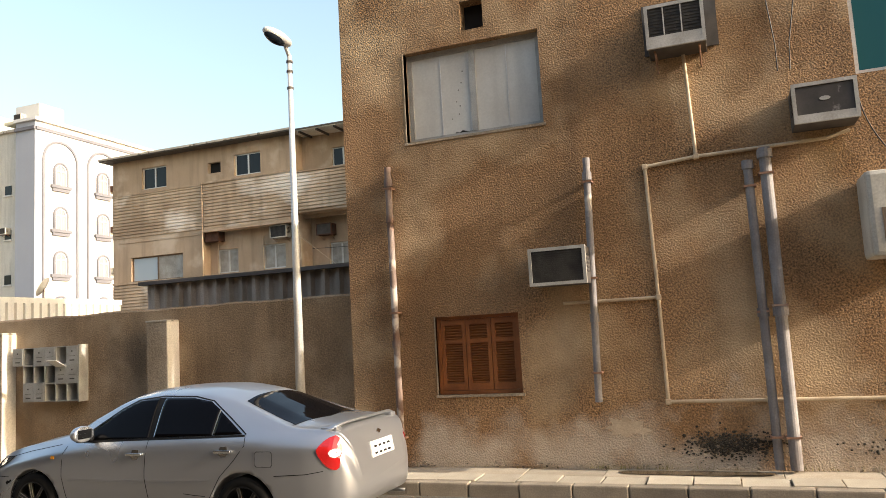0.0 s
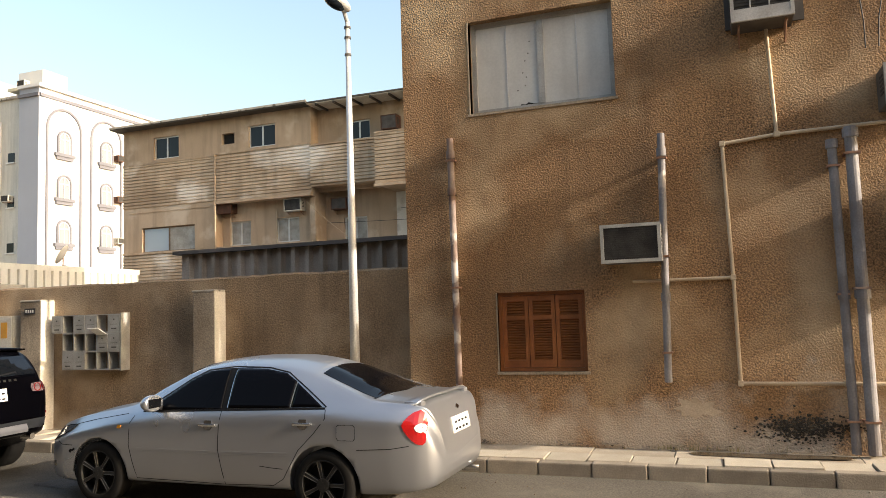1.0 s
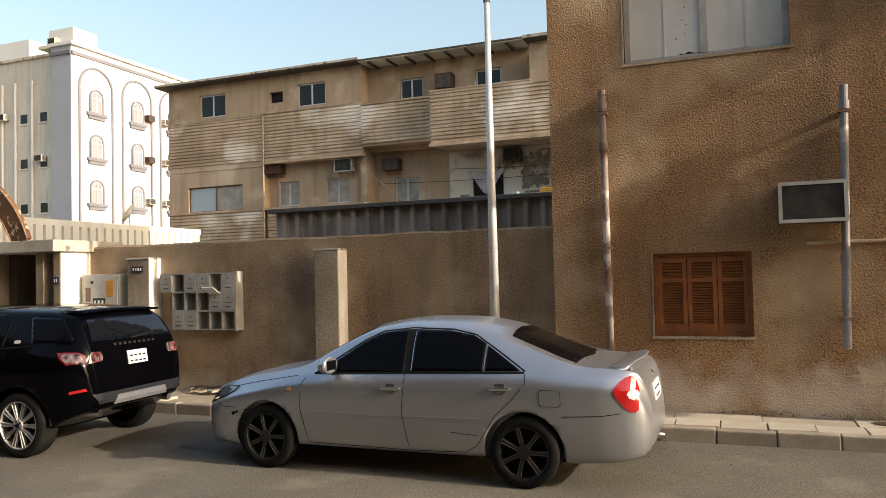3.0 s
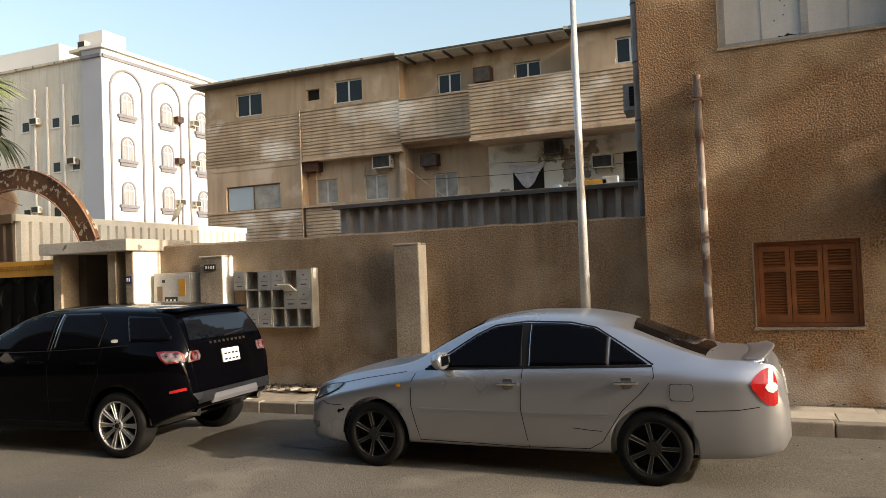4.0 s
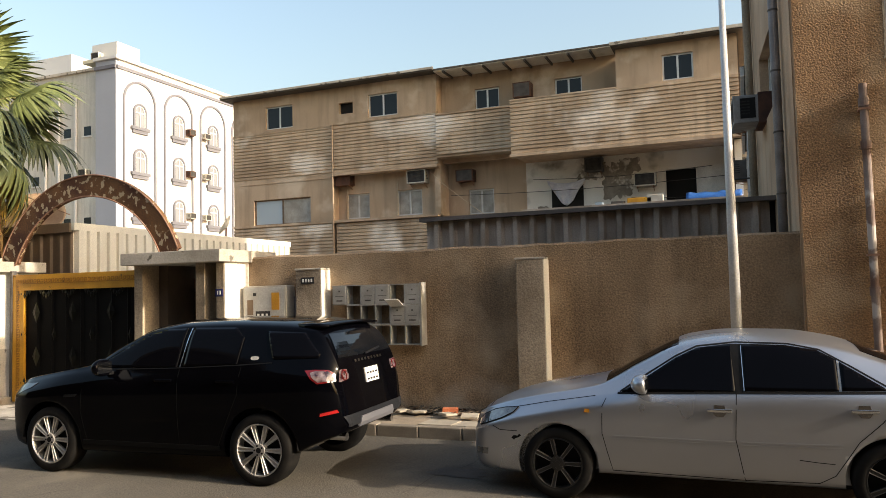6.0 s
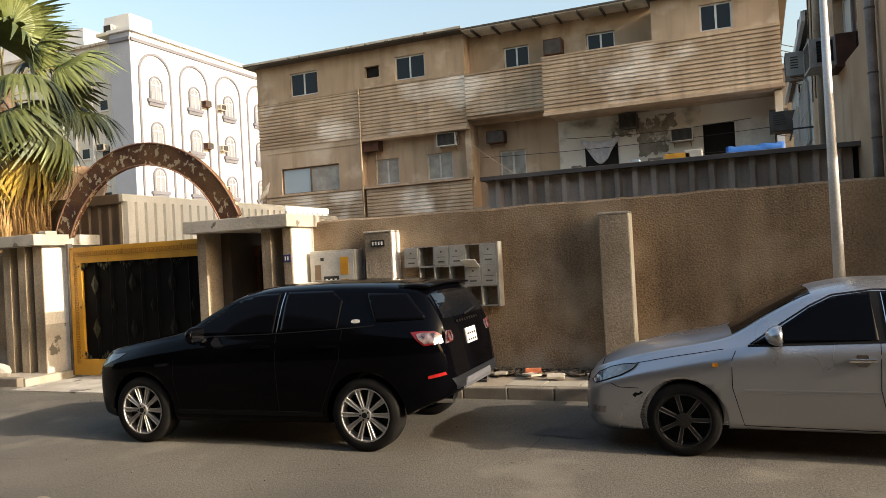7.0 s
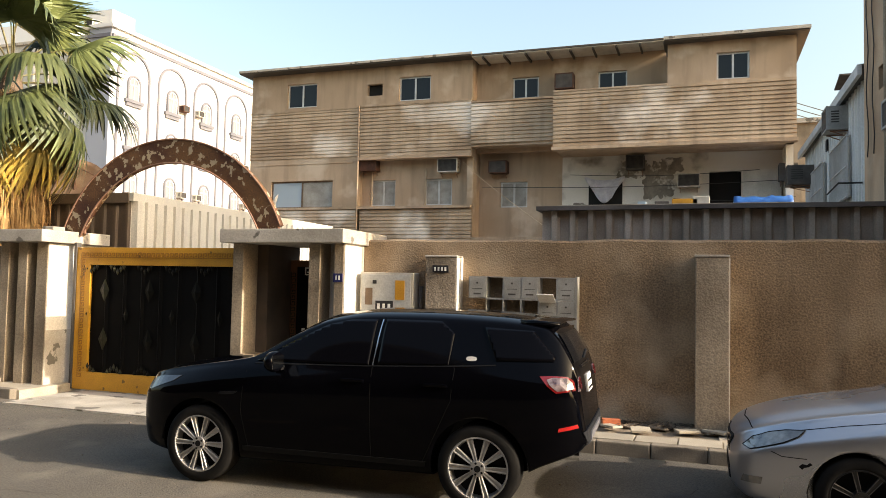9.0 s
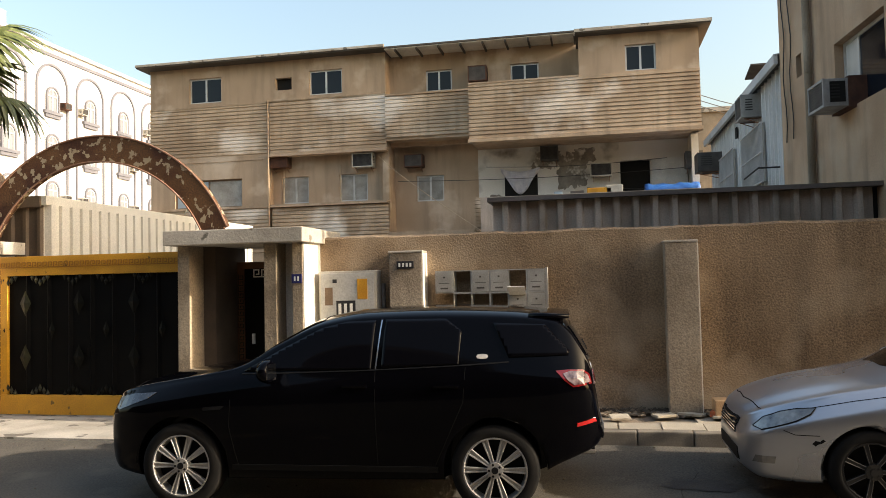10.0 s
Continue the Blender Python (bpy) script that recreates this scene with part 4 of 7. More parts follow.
for a in ((-21.35, -20.2, 5.2, 6.3, LB + 0.1), (-18.87, -17.68, 5.2, 6.3, LB + 0.1), (-15.8, -14.67, 5.13, 6.18, LC + 0.1)):
    slide_window(*a, parent=fb, frame_mat=ALU, panes=(CURTAIN, CURTAIN), fw=0.06)
part("vent_lining", bx(-21.35, -20.65, UY + 0.2, UY + 0.22, 9.8, 10.3), VOID, fb)
part("door_lining", bx(-7.72, -6.6, LC + 0.35, LC + 0.4, 3.9, 6.37), VOID, fb)
part("infill_panel", bx(-6.55, -5.25, LC - 0.06, LC - 0.004, 3.8, 6.4), WHITEPAINT, fb)
bm = bmesh.new()
pipe_path(bm, [(-21.66, UY - 0.1, 9.4), (-21.66, UY - 0.1, 3.2)], 0.035, 8)
part("drain_pipe", bm, BEIGE, fb)
for x in (-20.75, -18.3, -16.5):
    bm = bmesh.new()
    pipe_path(bm, [(x - 0.5, LB - 0.06 if x < -17 else LC - 0.06, 6.7), (x - 0.5, LB - 0.06 if x < -17 else LC - 0.06, 5.15)], 0.03, 6)
    part("drain_pipe", bm, PIPECREAM, fb)
for x, y, z, w, h, c, g, lab in ((-21.3, LB, 6.66, 0.75, 0.5, ACRUST, ACRUST, "rusty air conditioner box under the ledge"), (-17.75, LB, 6.5, 0.85, 0.55, ACWHITE, ACGRILLE, "white window air conditioner with dark grille"), (-15.82, LC, 6.5, 0.75, 0.5, ACRUST, ACDARK, "rusty air conditioner box on brown wall"),
                               (-10.4, LC, 6.48, 0.68, 0.55, ACDARK, ACGRILLE, "dark window air conditioner on stained wall"), (-8.45, LC, 5.76, 0.8, 0.5, ACWHITE, ACGRILLE, "white framed air conditioner beside the doorway"), (-13.05, CYY, 9.62, 0.72, 0.6, ACRUST, ACDARK, "rust-brown air conditioner on the top floor"),
                               (-5.1, LC - 0.5, 5.85, 0.6, 0.6, ACDARK, ACDARK, "black air conditioner box at the corner")):
    window_ac("air_conditioner", w, h, 0.45, c, g, lab, Matrix.Translation((x, y, z)), slats=6, group="air conditioners of the beige building")
# grey mould blooming round the air conditioner
GREYMOULD = mat("grey_mould", (0.33, 0.285, 0.23), (0.19, 0.16, 0.125), 2.5, 0.95, 0.3, 30, c3=(0.66, 0.61, 0.53), patch=3.5, edge=0.53, soft=0.10)
for k, (x0, x1, z0, z1) in enumerate(((-11.3, -9.6, 6.0, 7.09), (-10.4, -8.7, 5.0, 7.09), (-9.7, -8.4, 6.2, 7.09), (-11.6, -11.1, 5.1, 5.4), (-12.9, -12.2, 5.05, 5.3))):
    blotch("wall_mould", x0, x1, z0, z1, LC - 0.002 - 0.004 * k, GREYMOULD, 2.3 + 1.7 * k, fb, "grey mould and bare plaster", 0.6, 70)
# balcony clutter
t = thing("cloth", "white lace cloth hung over a small opening", "cloth")
bm = bmesh.new()
rows = []
for j in range(9):
    v = j / 8
    rows.append([bm.verts.new((-12.35 + 1.55 * (0.5 + (i / 12 - 0.5) * (1 - 0.30 * v * v)), LC - 0.12 - 0.05 * math.sin(i * 1.9), 6.28 - 0.15 * math.sin(math.pi * i / 12) * (1 - v) - 1.05 * v * (0.35 + 0.65 * math.sin(math.pi * i / 12)))) for i in range(13)])
for p, q in zip(rows, rows[1:]):
    for i in range(12):
        bm.faces.new((p[i], p[i + 1], q[i + 1], q[i]))
ext = bmesh.ops.extrude_face_region(bm, geom=bm.faces[:])["geom"]
bmesh.ops.translate(bm, verts=[g for g in ext if isinstance(g, bmesh.types.BMVert)], vec=(0, 0.01, 0))
part("fabric", bm, CLOTH, t, smooth=True)
# flat near-black sheet on the wall face; the opening's shade is its colour
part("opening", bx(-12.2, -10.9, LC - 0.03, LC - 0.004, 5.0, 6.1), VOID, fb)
t = thing("tarpaulin", "blue tarpaulin sheet over stored goods", "tarpaulin")
bm = bmesh.new()
rows = [[bm.verts.new((-6.9 + 1.9 * i / 14, LC - 1.6 + 0.9 * j / 6, 5.05 + 0.22 * math.sin(math.pi * j / 6) + 0.10 * noise.noise((i * 0.5, j * 0.6, 3)))) for i in range(15)] for j in range(7)]
for p, q in zip(rows, rows[1:]):
    for i in range(14):
        bm.faces.new((p[i], p[i + 1], q[i + 1], q[i]))
ext = bmesh.ops.extrude_face_region(bm, geom=bm.faces[:])["geom"]
bmesh.ops.translate(bm, verts=[g for g in ext if isinstance(g, bmesh.types.BMVert)], vec=(0, 0, -0.25))
part("sheet", bm, TARP, t, smooth=True)
t = thing("balcony_parapet", "low grey parapet behind the shed", "parapet")
part("wall", bx(XM + 0.3, XR, 27.9, 28.05, 0, 5.0), ZINC, t)
part("terrace", bx(XM + 0.3, XR, 28.05, 29.6, 3.75, 3.9), CONCRETE, t)
for k, (x, w, c, lab) in enumerate(((-9.6, 0.5, ACDARK, "dark bucket on the balcony"), (-9.0, 0.9, YELLOW, "yellow folded sheet on the balcony"), (-8.3, 0.6, ACWHITE, "pale box on the balcony"), (-10.2, 0.3, GLASSBLUE, "pale blue can on the balcony"))):
    t = thing("balcony_box", lab, "box")
    part("body", bx(x, x + w, 28.1, 28.4, 3.9, 5.12 + 0.08 * (k % 3), bevel=0.03), c, t)
t = thing("clothes_line", "thin sagging cables across the balcony wall", "cable")
for z, a, b in ((5.95, -16.5, -5.2), (6.35, -12.9, -6.0), (5.35, -9.0, -4.8)):
    bm = bmesh.new()
    cable_path(bm, [(a + (b - a) * i / 12, LC - 0.3, z - 0.12 * math.sin(math.pi * i / 12)) for i in range(13)], 0.012, 5)
    part("line", bm, CABLE, t)
bm = bmesh.new()
cable_path(bm, [(-17.1 + 4.2 * i / 8, LB - 0.4 - 0.05 * i, 6.9 - 3.2 * (i / 8) ** 0.9) for i in range(9)], 0.014, 5)
part("line", bm, PIPECREAM, t)

# ---- white building far behind ----
wb = thing("white_building", "tall white apartment block with arched grey-trimmed windows", "building")
WX, WY, WZ = -48.5, 42.7, 20.25
part("wall", bx(WX - 2.05, WX, WY + 0.05, 84, 0, WZ), WHITEWALL, wb)
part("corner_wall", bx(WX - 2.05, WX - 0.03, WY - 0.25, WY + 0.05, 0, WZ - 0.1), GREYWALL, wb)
part("cornice", bx(WX - 2.1, WX + 0.25, WY - 0.45, 84, WZ - 0.15, WZ + 0.1), WHITEWALL, wb)
part("cornice_band", bx(WX - 0.04, WX + 0.10, WY - 0.2, 84, WZ - 0.85, WZ - 0.6), GREYTRIM, wb)
part("cornice_band", bx(WX - 2.08, WX + 0.02, WY - 0.40, WY - 0.25, WZ - 0.85, WZ - 0.6), GREYTRIM, wb)
part("parapet", bx(WX - 4, WX - 0.6, WY + 0.3, 84, WZ + 0.1, WZ + 0.35), mat("cream_parapet", (0.62, 0.57, 0.42), (0.55, 0.5, 0.37), 0.5), wb)
part("roof_room", bx(-53.2, -50.6, 44.6, 47.0, WZ + 0.1, 22.4), WHITEWALL, wb)
part("roof_room", bx(-70, -56.6, 45.6, 54, WZ - 0.6, 22.5), WHITEWALL, wb)
part("side_wing", bx(-80, WX - 2.05, WY + 0.25, 64, 0, WZ - 0.55), mat("cream_white_render", (0.66, 0.63, 0.56), (0.58, 0.55, 0.48), 0.4, 0.85, 0.2, 30, streak=0.3), wb)
part("side_coping", bx(-80, WX - 2.0, WY + 0.05, WY + 0.5, WZ - 0.6, WZ - 0.4), CONCRETE, wb)


def arch_frame(bm, y0, y1, z0, zs, x, w, d):
    """Upright round-headed moulding on a wall that faces +x, springing at zs."""
    cy, r = (y0 + y1) / 2, (y1 - y0) / 2
    box(bm, x, x + d, y0, y0 + w, z0, zs)
    box(bm, x, x + d, y1 - w, y1, z0, zs)
    n, prev = 14, None
    for i in range(n + 1):
        a = math.pi * i / n
        ring = [bm.verts.new((xx, cy + rr * math.cos(a), zs + rr * math.sin(a))) for rr, xx in ((r, x), (r, x + d), (r - w, x + d), (r - w, x))]
        if prev:
            for k in range(4):
                bm.faces.new((prev[k], ring[k], ring[(k + 1) % 4], prev[(k + 1) % 4]))
        prev = ring


bm = bmesh.new()
arch_frame(bm, -0.62, 0.62, 0, 1.05, 0.0, 0.14, 0.14)
box(bm, 0, 0.2, -0.85, 0.85, -0.22, 0.0)
box(bm, 0, 0.14, -0.72, 0.72, -0.45, -0.22)
surround_mesh = mesh_of(bm, "surround", GREYTRIM)
bm = bmesh.new()
arch_frame(bm, -0.48, 0.48, 0.0, 1.05, 0.03, 0.07, 0.05)
box(bm, 0.03, 0.08, -0.03, 0.03, 0, 1.5)
box(bm, 0.03, 0.08, -0.45, 0.45, 0.98, 1.05)
frame_mesh = mesh_of(bm, "window_frame", WHITEWALL)
bm = bmesh.new()
vs = [bm.verts.new((0.02, 0.5 * math.cos(math.pi * i / 12), 1.05 + 0.5 * math.sin(math.pi * i / 12))) for i in range(13)] + [bm.verts.new((0.02, -0.5, 0)), bm.verts.new((0.02, 0.5, 0))]
bm.faces.new(vs)
pane_mesh = mesh_of(bm, "pane", plain("grey_glass", (0.22, 0.23, 0.25), 0.15))
bm = bmesh.new()
arch_frame(bm, -1.72, 1.72, 1.0, 17.15, 0.0, 0.18, 0.11)
panel_mesh = mesh_of(bm, "arch_panel", GREYTRIM)
for c in range(9):
    yc = WY + 2.1 + c * 4.34
    ob = new("arch_panel", panel_mesh)
    ob.parent, ob.location = wb, (WX, yc, 0)
    for r in range(5):
        w = new("window")
        w.scale = (1.12, 1.12, 1.12)
        w.parent, w.location = wb, (WX, yc, 15.25 - r * 3.55)
        for nm, me in (("surround", surround_mesh), ("window_frame", frame_mesh), ("pane", pane_mesh)):
            ob = new(nm, me)
            ob.parent = w
for c, r, lab in ((1, 0, 1), (1, 1, 1), (2, 0, 0), (2, 1, 0), (2, 2, 0), (1, 2, 0), (3, 1, 0), (3, 2, 0), (4, 0, 0), (5, 1, 0)):
    yc = WY + 2.1 + c * 4.34 + (1.2 if c % 2 else -1.2)
    window_ac("air_conditioner", 0.7, 0.5, 0.5, ACRUST if lab else ACWHITE, ACGRILLE, "window air conditioner on the white facade", Matrix.Translation((WX, yc, 15.6 - r * 3.55)) @ Matrix.Rotation(radians(90), 4, "Z"), slats=4, group="air conditioners of the white block")
for x, r in ((-51.9, 0), (-51.9, 1), (-51.9, 2), (-54.0, 0), (-54.0, 1), (-54.0, 2), (-57.4, 0), (-57.4, 1), (-57.4, 2), (-60.6, 0), (-60.6, 1), (-60.6, 2)):
    w = new("window")
    w.parent = wb
    w.location = (x, WY + 0.25, 14.6 - 3.55 * r)
    part("pane", bx(-0.35, 0.35, -0.03, 0.0, 0, 0.75), GLASS, w)
    part("sill", bx(-0.45, 0.45, -0.12, 0, -0.1, 0.0), WHITEWALL, w)
for x in (-53.0, -54.8, -56.2):
    bm = bmesh.new()
    rod(bm, (x, WY + 0.12, 0), (x, WY + 0.12, 17.9), 0.10, n=8)
    part("drain_pipe", bm, WHITEWALL, wb)
window_ac("air_conditioner", 0.8, 0.6, 0.5, ACWHITE, ACGRILLE, "white air conditioner on the roof room", Matrix.Translation((-52.4, 44.6, 21.0)), slats=4, group="air conditioners of the white block")
for r in range(4):
    window_ac("air_conditioner", 0.8, 0.5, 0.5, ACWHITE, ACGRILLE, "window air conditioner on the white side wing", Matrix.Translation((-56.0 + (r % 2) * 4.0, WY + 0.25, 15.0 - 3.55 * r)), slats=4, group="air conditioners of the white block")
# low far house between the blocks
t = thing("far_house", "pale grey house far behind", "house")
part("wall", bx(-44, -30, 70, 80, 0, 11.5), BEIGE, t)
part("roof", bx(-44.3, -29.7, 69.7, 80, 11.5, 11.8), CONCRETE, t)
part("balcony", bx(-43, -36, 69.0, 70, 6.5, 8.0), WHITEPAINT, t)

# ---- grey-white sheet building along the side ----
t = thing("sheet_metal_building", "grey-white ribbed metal building with sloping roof trim", "building")
MX, MY0, MY1, MZ = -4.68, SIDE_END + 0.02, 27.3, 6.42
bm = bmesh.new()
ribbed(bm, (MX, MY1), (MX, MY0), 0, MZ, 0.36, 0.06, (-1, 0), 0.55)
part("side_sheet", bm, WHITESHEET, t)
part("roof", bx(MX - 0.22, 6, MY0, MY1 + 0.05, MZ + 0.10, MZ + 0.16), ROOFEDGE, t)
part("eave_trim", bx(MX - 0.26, MX - 0.18, MY0, MY1 + 0.06, MZ - 0.06, MZ + 0.15), WHITESHEET, t)
part("soffit", bx(MX - 0.18, MX, MY0, MY1, MZ, MZ + 0.05), ROOFEDGE, t)
part("end_sheet", bx(MX, 6, MY1, MY1 + 0.05, 0, MZ), WHITESHEET, t)
for y0, y1, z0, z1 in ((18.8, 21.3, 4.1, 5.5), (22.6, 25.0, 4.1, 5.5)):
    part("window_pane", bx(MX - 0.10, MX - 0.07, y0, y1, z0, z1), CURTAIN, t)
    bm = bmesh.new()
    k = int((y1 - y0) / 0.13)
    for i in range(k + 1):
        y = y0 + (y1 - y0) * i / k
        box(bm, MX - 0.16, MX - 0.14, y - 0.012, y + 0.012, z0, z1)
    for z in (z0, (z0 + z1) / 2, z1):
        box(bm, MX - 0.17, MX - 0.13, y0, y1, z - 0.015, z + 0.015)
    part("window_grille", bm, POLE, t)
part("vent", bx(MX - 0.09, MX - 0.06, 22.2, 22.45, 5.75, 6.05), VOID, t)
for y0, z in ((17.6, 4.25), (20.3, 4.1)):
    bm = bmesh.new()
    pipe_path(bm, [(MX - 0.05, y0, z), (MX - 0.5, y0, z), (MX - 0.5, y0 + 1.6, z - 0.05)], 0.02, 6)
    part("rail", bm, CABLE, t)
RZ = Matrix.Rotation(radians(-90), 4, "Z")
window_ac("air_conditioner", 0.75, 0.56, 0.45, ACPALE, ACDARK, "grey air conditioner high on the metal building", Matrix.Translation((MX - 0.03, 19.65, 5.73)) @ RZ, slats=5)
window_ac("air_conditioner", 0.75, 0.60, 0.75, ACDARK, ACDARK, "black air conditioner on the metal building", Matrix.Translation((MX - 0.03, 25.3, 5.2)) @ RZ, slats=5)
# side wall of the brown building
w = new("window")
w.parent = bb
w.matrix_basis = SIDE
bm = bmesh.new()
for a in ((12.0, 13.92, 4.62, 4.68), (12.0, 13.92, 5.78, 5.84), (12.0, 12.06, 4.68, 5.78), (13.86, 13.92, 4.68, 5.78), (13.28, 13.34, 4.68, 5.78)):
    box(bm, BROWN_X + 0.15, BROWN_X + 0.21, *a)
part("window_frame", bm, ALU, w)
part("pane", bx(BROWN_X + 0.17, BROWN_X + 0.18, 12.06, 13.28, 4.68, 5.78), GLASS, w)
part("pane", bx(BROWN_X + 0.17, BROWN_X + 0.18, 13.34, 13.86, 4.68, 5.78), PANELPALE, w)
part("vent_lining", bx(BROWN_X + 0.2, BROWN_X + 0.22, 15.55, 15.85, 5.76, 6.2), VOID, bb).matrix_basis = SIDE
ac = window_ac("air_conditioner", 0.70, 0.46, 0.42, ACPALE, ACDARK, "grey air conditioner jutting from the side window", SIDE @ Matrix.Translation((BROWN_X - 0.06, 13.45, 4.60)) @ RZ, slats=7, brackets=False)
part("rusty_sleeve", bx(-0.37, 0.37, -0.06, 0.26, -0.03, 0.49, bevel=0.01), ACRUST, ac, "rust-brown sheet sleeve")
for s_ in (-1, 1):
    part("side_grille", bx(s_ * 0.352 - 0.004, s_ * 0.352 + 0.004, -0.34, -0.10, 0.07, 0.41), VOID, ac)
for y, r, label, m_ in ((14.95, 0.07, "beige downpipe on the side wall", PILLAR), (10.75, 0.06, "grey downpipe with dark collars on the side wall", PIPEGREY)):
    t = thing("downpipe", label, "pipe", SIDE)
    bm = bmesh.new()
    rod(bm, (BROWN_X - 0.09, y, 0.1), (BROWN_X - 0.09, y, 10), r, n=12)
    part("tube", bm, m_, t, smooth=True)
    for k in range(9):
        bm = bmesh.new()
        z = 0.6 + 0.84 * k
        rod(bm, (BROWN_X - 0.09, y, z - 0.012), (BROWN_X - 0.09, y, z + 0.012), r + 0.006, n=12)
        part("collar", bm, ACDARK if y < 12 else m_, t)
t = thing("wall_cable", "loose cable hanging down the side wall", "cable", SIDE)
for y0 in (16.1, 16.5):
    bm = bmesh.new()
    cable_path(bm, [(BROWN_X - 0.03, y0 - 0.07 * math.sin(i * 1.3 + y0), 9.5 - 0.35 * i) for i in range(15)], 0.012, 5)
    part("line", bm, CABLE, t)

# ---- unseen block across the street, behind the camera, added to cut sky fill ----
t = thing("sky_blocker", "unseen brown block added across the street to cut sky light and darken reflections", "house")
# height and dark colour chosen to dim the fill and the car reflections
part("wall", bx(-60, 40, -10.5, -7.5, -0.05, 13.0), mat("blocker_dark_brown", (0.10, 0.075, 0.05), (0.07, 0.05, 0.035), 0.8, 0.95, 0.6, 45, 0.012, streak=0.4), t)
part("roof", bx(-60, 40, -10.6, -7.4, 13.0, 13.3), CONCRETE, t)


# ---- cars ----
from mathutils.bvhtree import BVHTree


def spline(keys, xs):
    """Smooth (monotone cubic) values at xs through keys [(x, v), ...]."""
    kx, kv = np.array([k[0] for k in keys], float), np.array([k[1] for k in keys], float)
    d = np.diff(kv) / np.diff(kx)
    m = np.zeros(len(kx))
    m[0], m[-1] = d[0], d[-1]
    for i in range(1, len(kx) - 1):
        m[i] = 0 if d[i - 1] * d[i] <= 0 else 2 * d[i - 1] * d[i] / (d[i - 1] + d[i])
    out = []
    for x in xs:
        i = min(max(int(np.searchsorted(kx, x)) - 1, 0), len(kx) - 2)
        h = kx[i + 1] - kx[i]
        t = min(max((x - kx[i]) / h, 0), 1)
        out.append((2 * t**3 - 3 * t**2 + 1) * kv[i] + (t**3 - 2 * t**2 + t) * h * m[i] + (-2 * t**3 + 3 * t**2) * kv[i + 1] + (t**3 - t**2) * h * m[i + 1])
    return np.array(out)


class Shell:
    """Car body skin: stations along x (front at -x), half section mirrored in y."""

    def __init__(self, x0, x1, keys, ns=110):
        # x spacing finer at the ends
        u = np.linspace(0, 1, ns)
        xs = x0 + (x1 - x0) * (0.5 - 0.5 * np.cos(np.pi * u)) * 0.5 + (x1 - x0) * u * 0.5
        v = {k: spline(p, xs) for k, p in keys.items()}
        self.grid = []
        for i, x in enumerate(xs):
            w, wb, wr = v["w"][i], v["belt_w"][i], v["roof_w"][i]
            zb, zl, zt = v["bottom"][i], v["belt"][i], v["top"][i]
            zm = zb + (zl - zb) * 0.62
            ctrl = [(0, zb), (w * 0.80, zb), (w * 0.94, zb + 0.03), (w * 0.985, zb + (zl - zb) * 0.3), (w, zm), (w * 0.988, zb + (zl - zb) * 0.86), (wb, zl),
                    (wr + (wb - wr) * 0.45, zl + (zt - zl) * 0.60), (wr + 0.015, zl + (zt - zl) * 0.88), (wr - 0.10, zt - 0.012), (wr * 0.5, zt + v["crown"][i] * 0.75), (0, zt + v["crown"][i])]
            self.grid.append([(x, y, z) for y, z in self.smooth(ctrl)])
        bm = bmesh.new()
        rows = []
        for g in self.grid:
            near = [bm.verts.new((x, -y, z)) for x, y, z in g]
            far = [bm.verts.new((x, y, z)) for x, y, z in g[1:-1]]
            rows.append(near + far[::-1])
        n = len(rows[0])
        for p, q in zip(rows, rows[1:]):
            for i in range(n):
                bm.faces.new((p[i], q[i], q[(i + 1) % n], p[(i + 1) % n]))
        bm.faces.new(rows[0])
        bm.faces.new(rows[-1])
        bmesh.ops.recalc_face_normals(bm, faces=bm.faces[:])
        self.bm = bm
        self.tree = BVHTree.FromBMesh(bm)

    @staticmethod
    def smooth(c, k=4):
        out = []
        for i in range(len(c) - 1):
            p = [Vector(c[max(0, min(len(c) - 1, i + j))]) for j in (-1, 0, 1, 2)]
            for s in range(k):
                t = s / k
                a = p[1] + t * (p[2] - p[1])
                q = 0.5 * ((2 * p[1]) + (-p[0] + p[2]) * t + (2 * p[0] - 5 * p[1] + 4 * p[2] - p[3]) * t * t + (-p[0] + 3 * p[1] - 3 * p[2] + p[3]) * t**3)
                out.append(tuple(a * 0.4 + q * 0.6))
        out.append(c[-1])
        return out

    def hit(self, a, b, way):
        """The skin's point seen along an axis: side (x, z), far side, top (x, y), rear and front (y, z)."""
        o, d = {"near": ((a, -3, b), (0, 1, 0)), "far": ((a, 3, b), (0, -1, 0)), "top": ((a, b, 4), (0, 0, -1)), "rear": ((6, a, b), (-1, 0, 0)), "front": ((-6, a, b), (1, 0, 0))}[way]
        p, nrm, _, _ = self.tree.ray_cast(Vector(o), Vector(d))
        if p is None:
            p, nrm, _, _ = self.tree.find_nearest(Vector(o) + Vector(d) * 3)
        return p, nrm

    def patch(self, poly, way, lift=0.007, step=0.03, sink=0.014):
        """Panel on the skin with the outline poly, lifted off by lift."""
        bm = bmesh.new()
        f = bm.faces.new([bm.verts.new((a, b, 0)) for a, b in poly])
        for ax in (0, 1):
            lo, hi = min(p[ax] for p in poly), max(p[ax] for p in poly)
            k = max(1, int((hi - lo) / step))
            for i in range(1, k):
                c = [0, 0, 0]
                c[ax] = lo + (hi - lo) * i / k
                nn = [0, 0, 0]
                nn[ax] = 1
                bmesh.ops.bisect_plane(bm, geom=bm.verts[:] + bm.edges[:] + bm.faces[:], plane_co=c, plane_no=nn)
        bmesh.ops.triangulate(bm, faces=bm.faces[:])
        down = {}
        for vtx in bm.verts:
            p, nrm = self.hit(vtx.co.x, vtx.co.y, way)
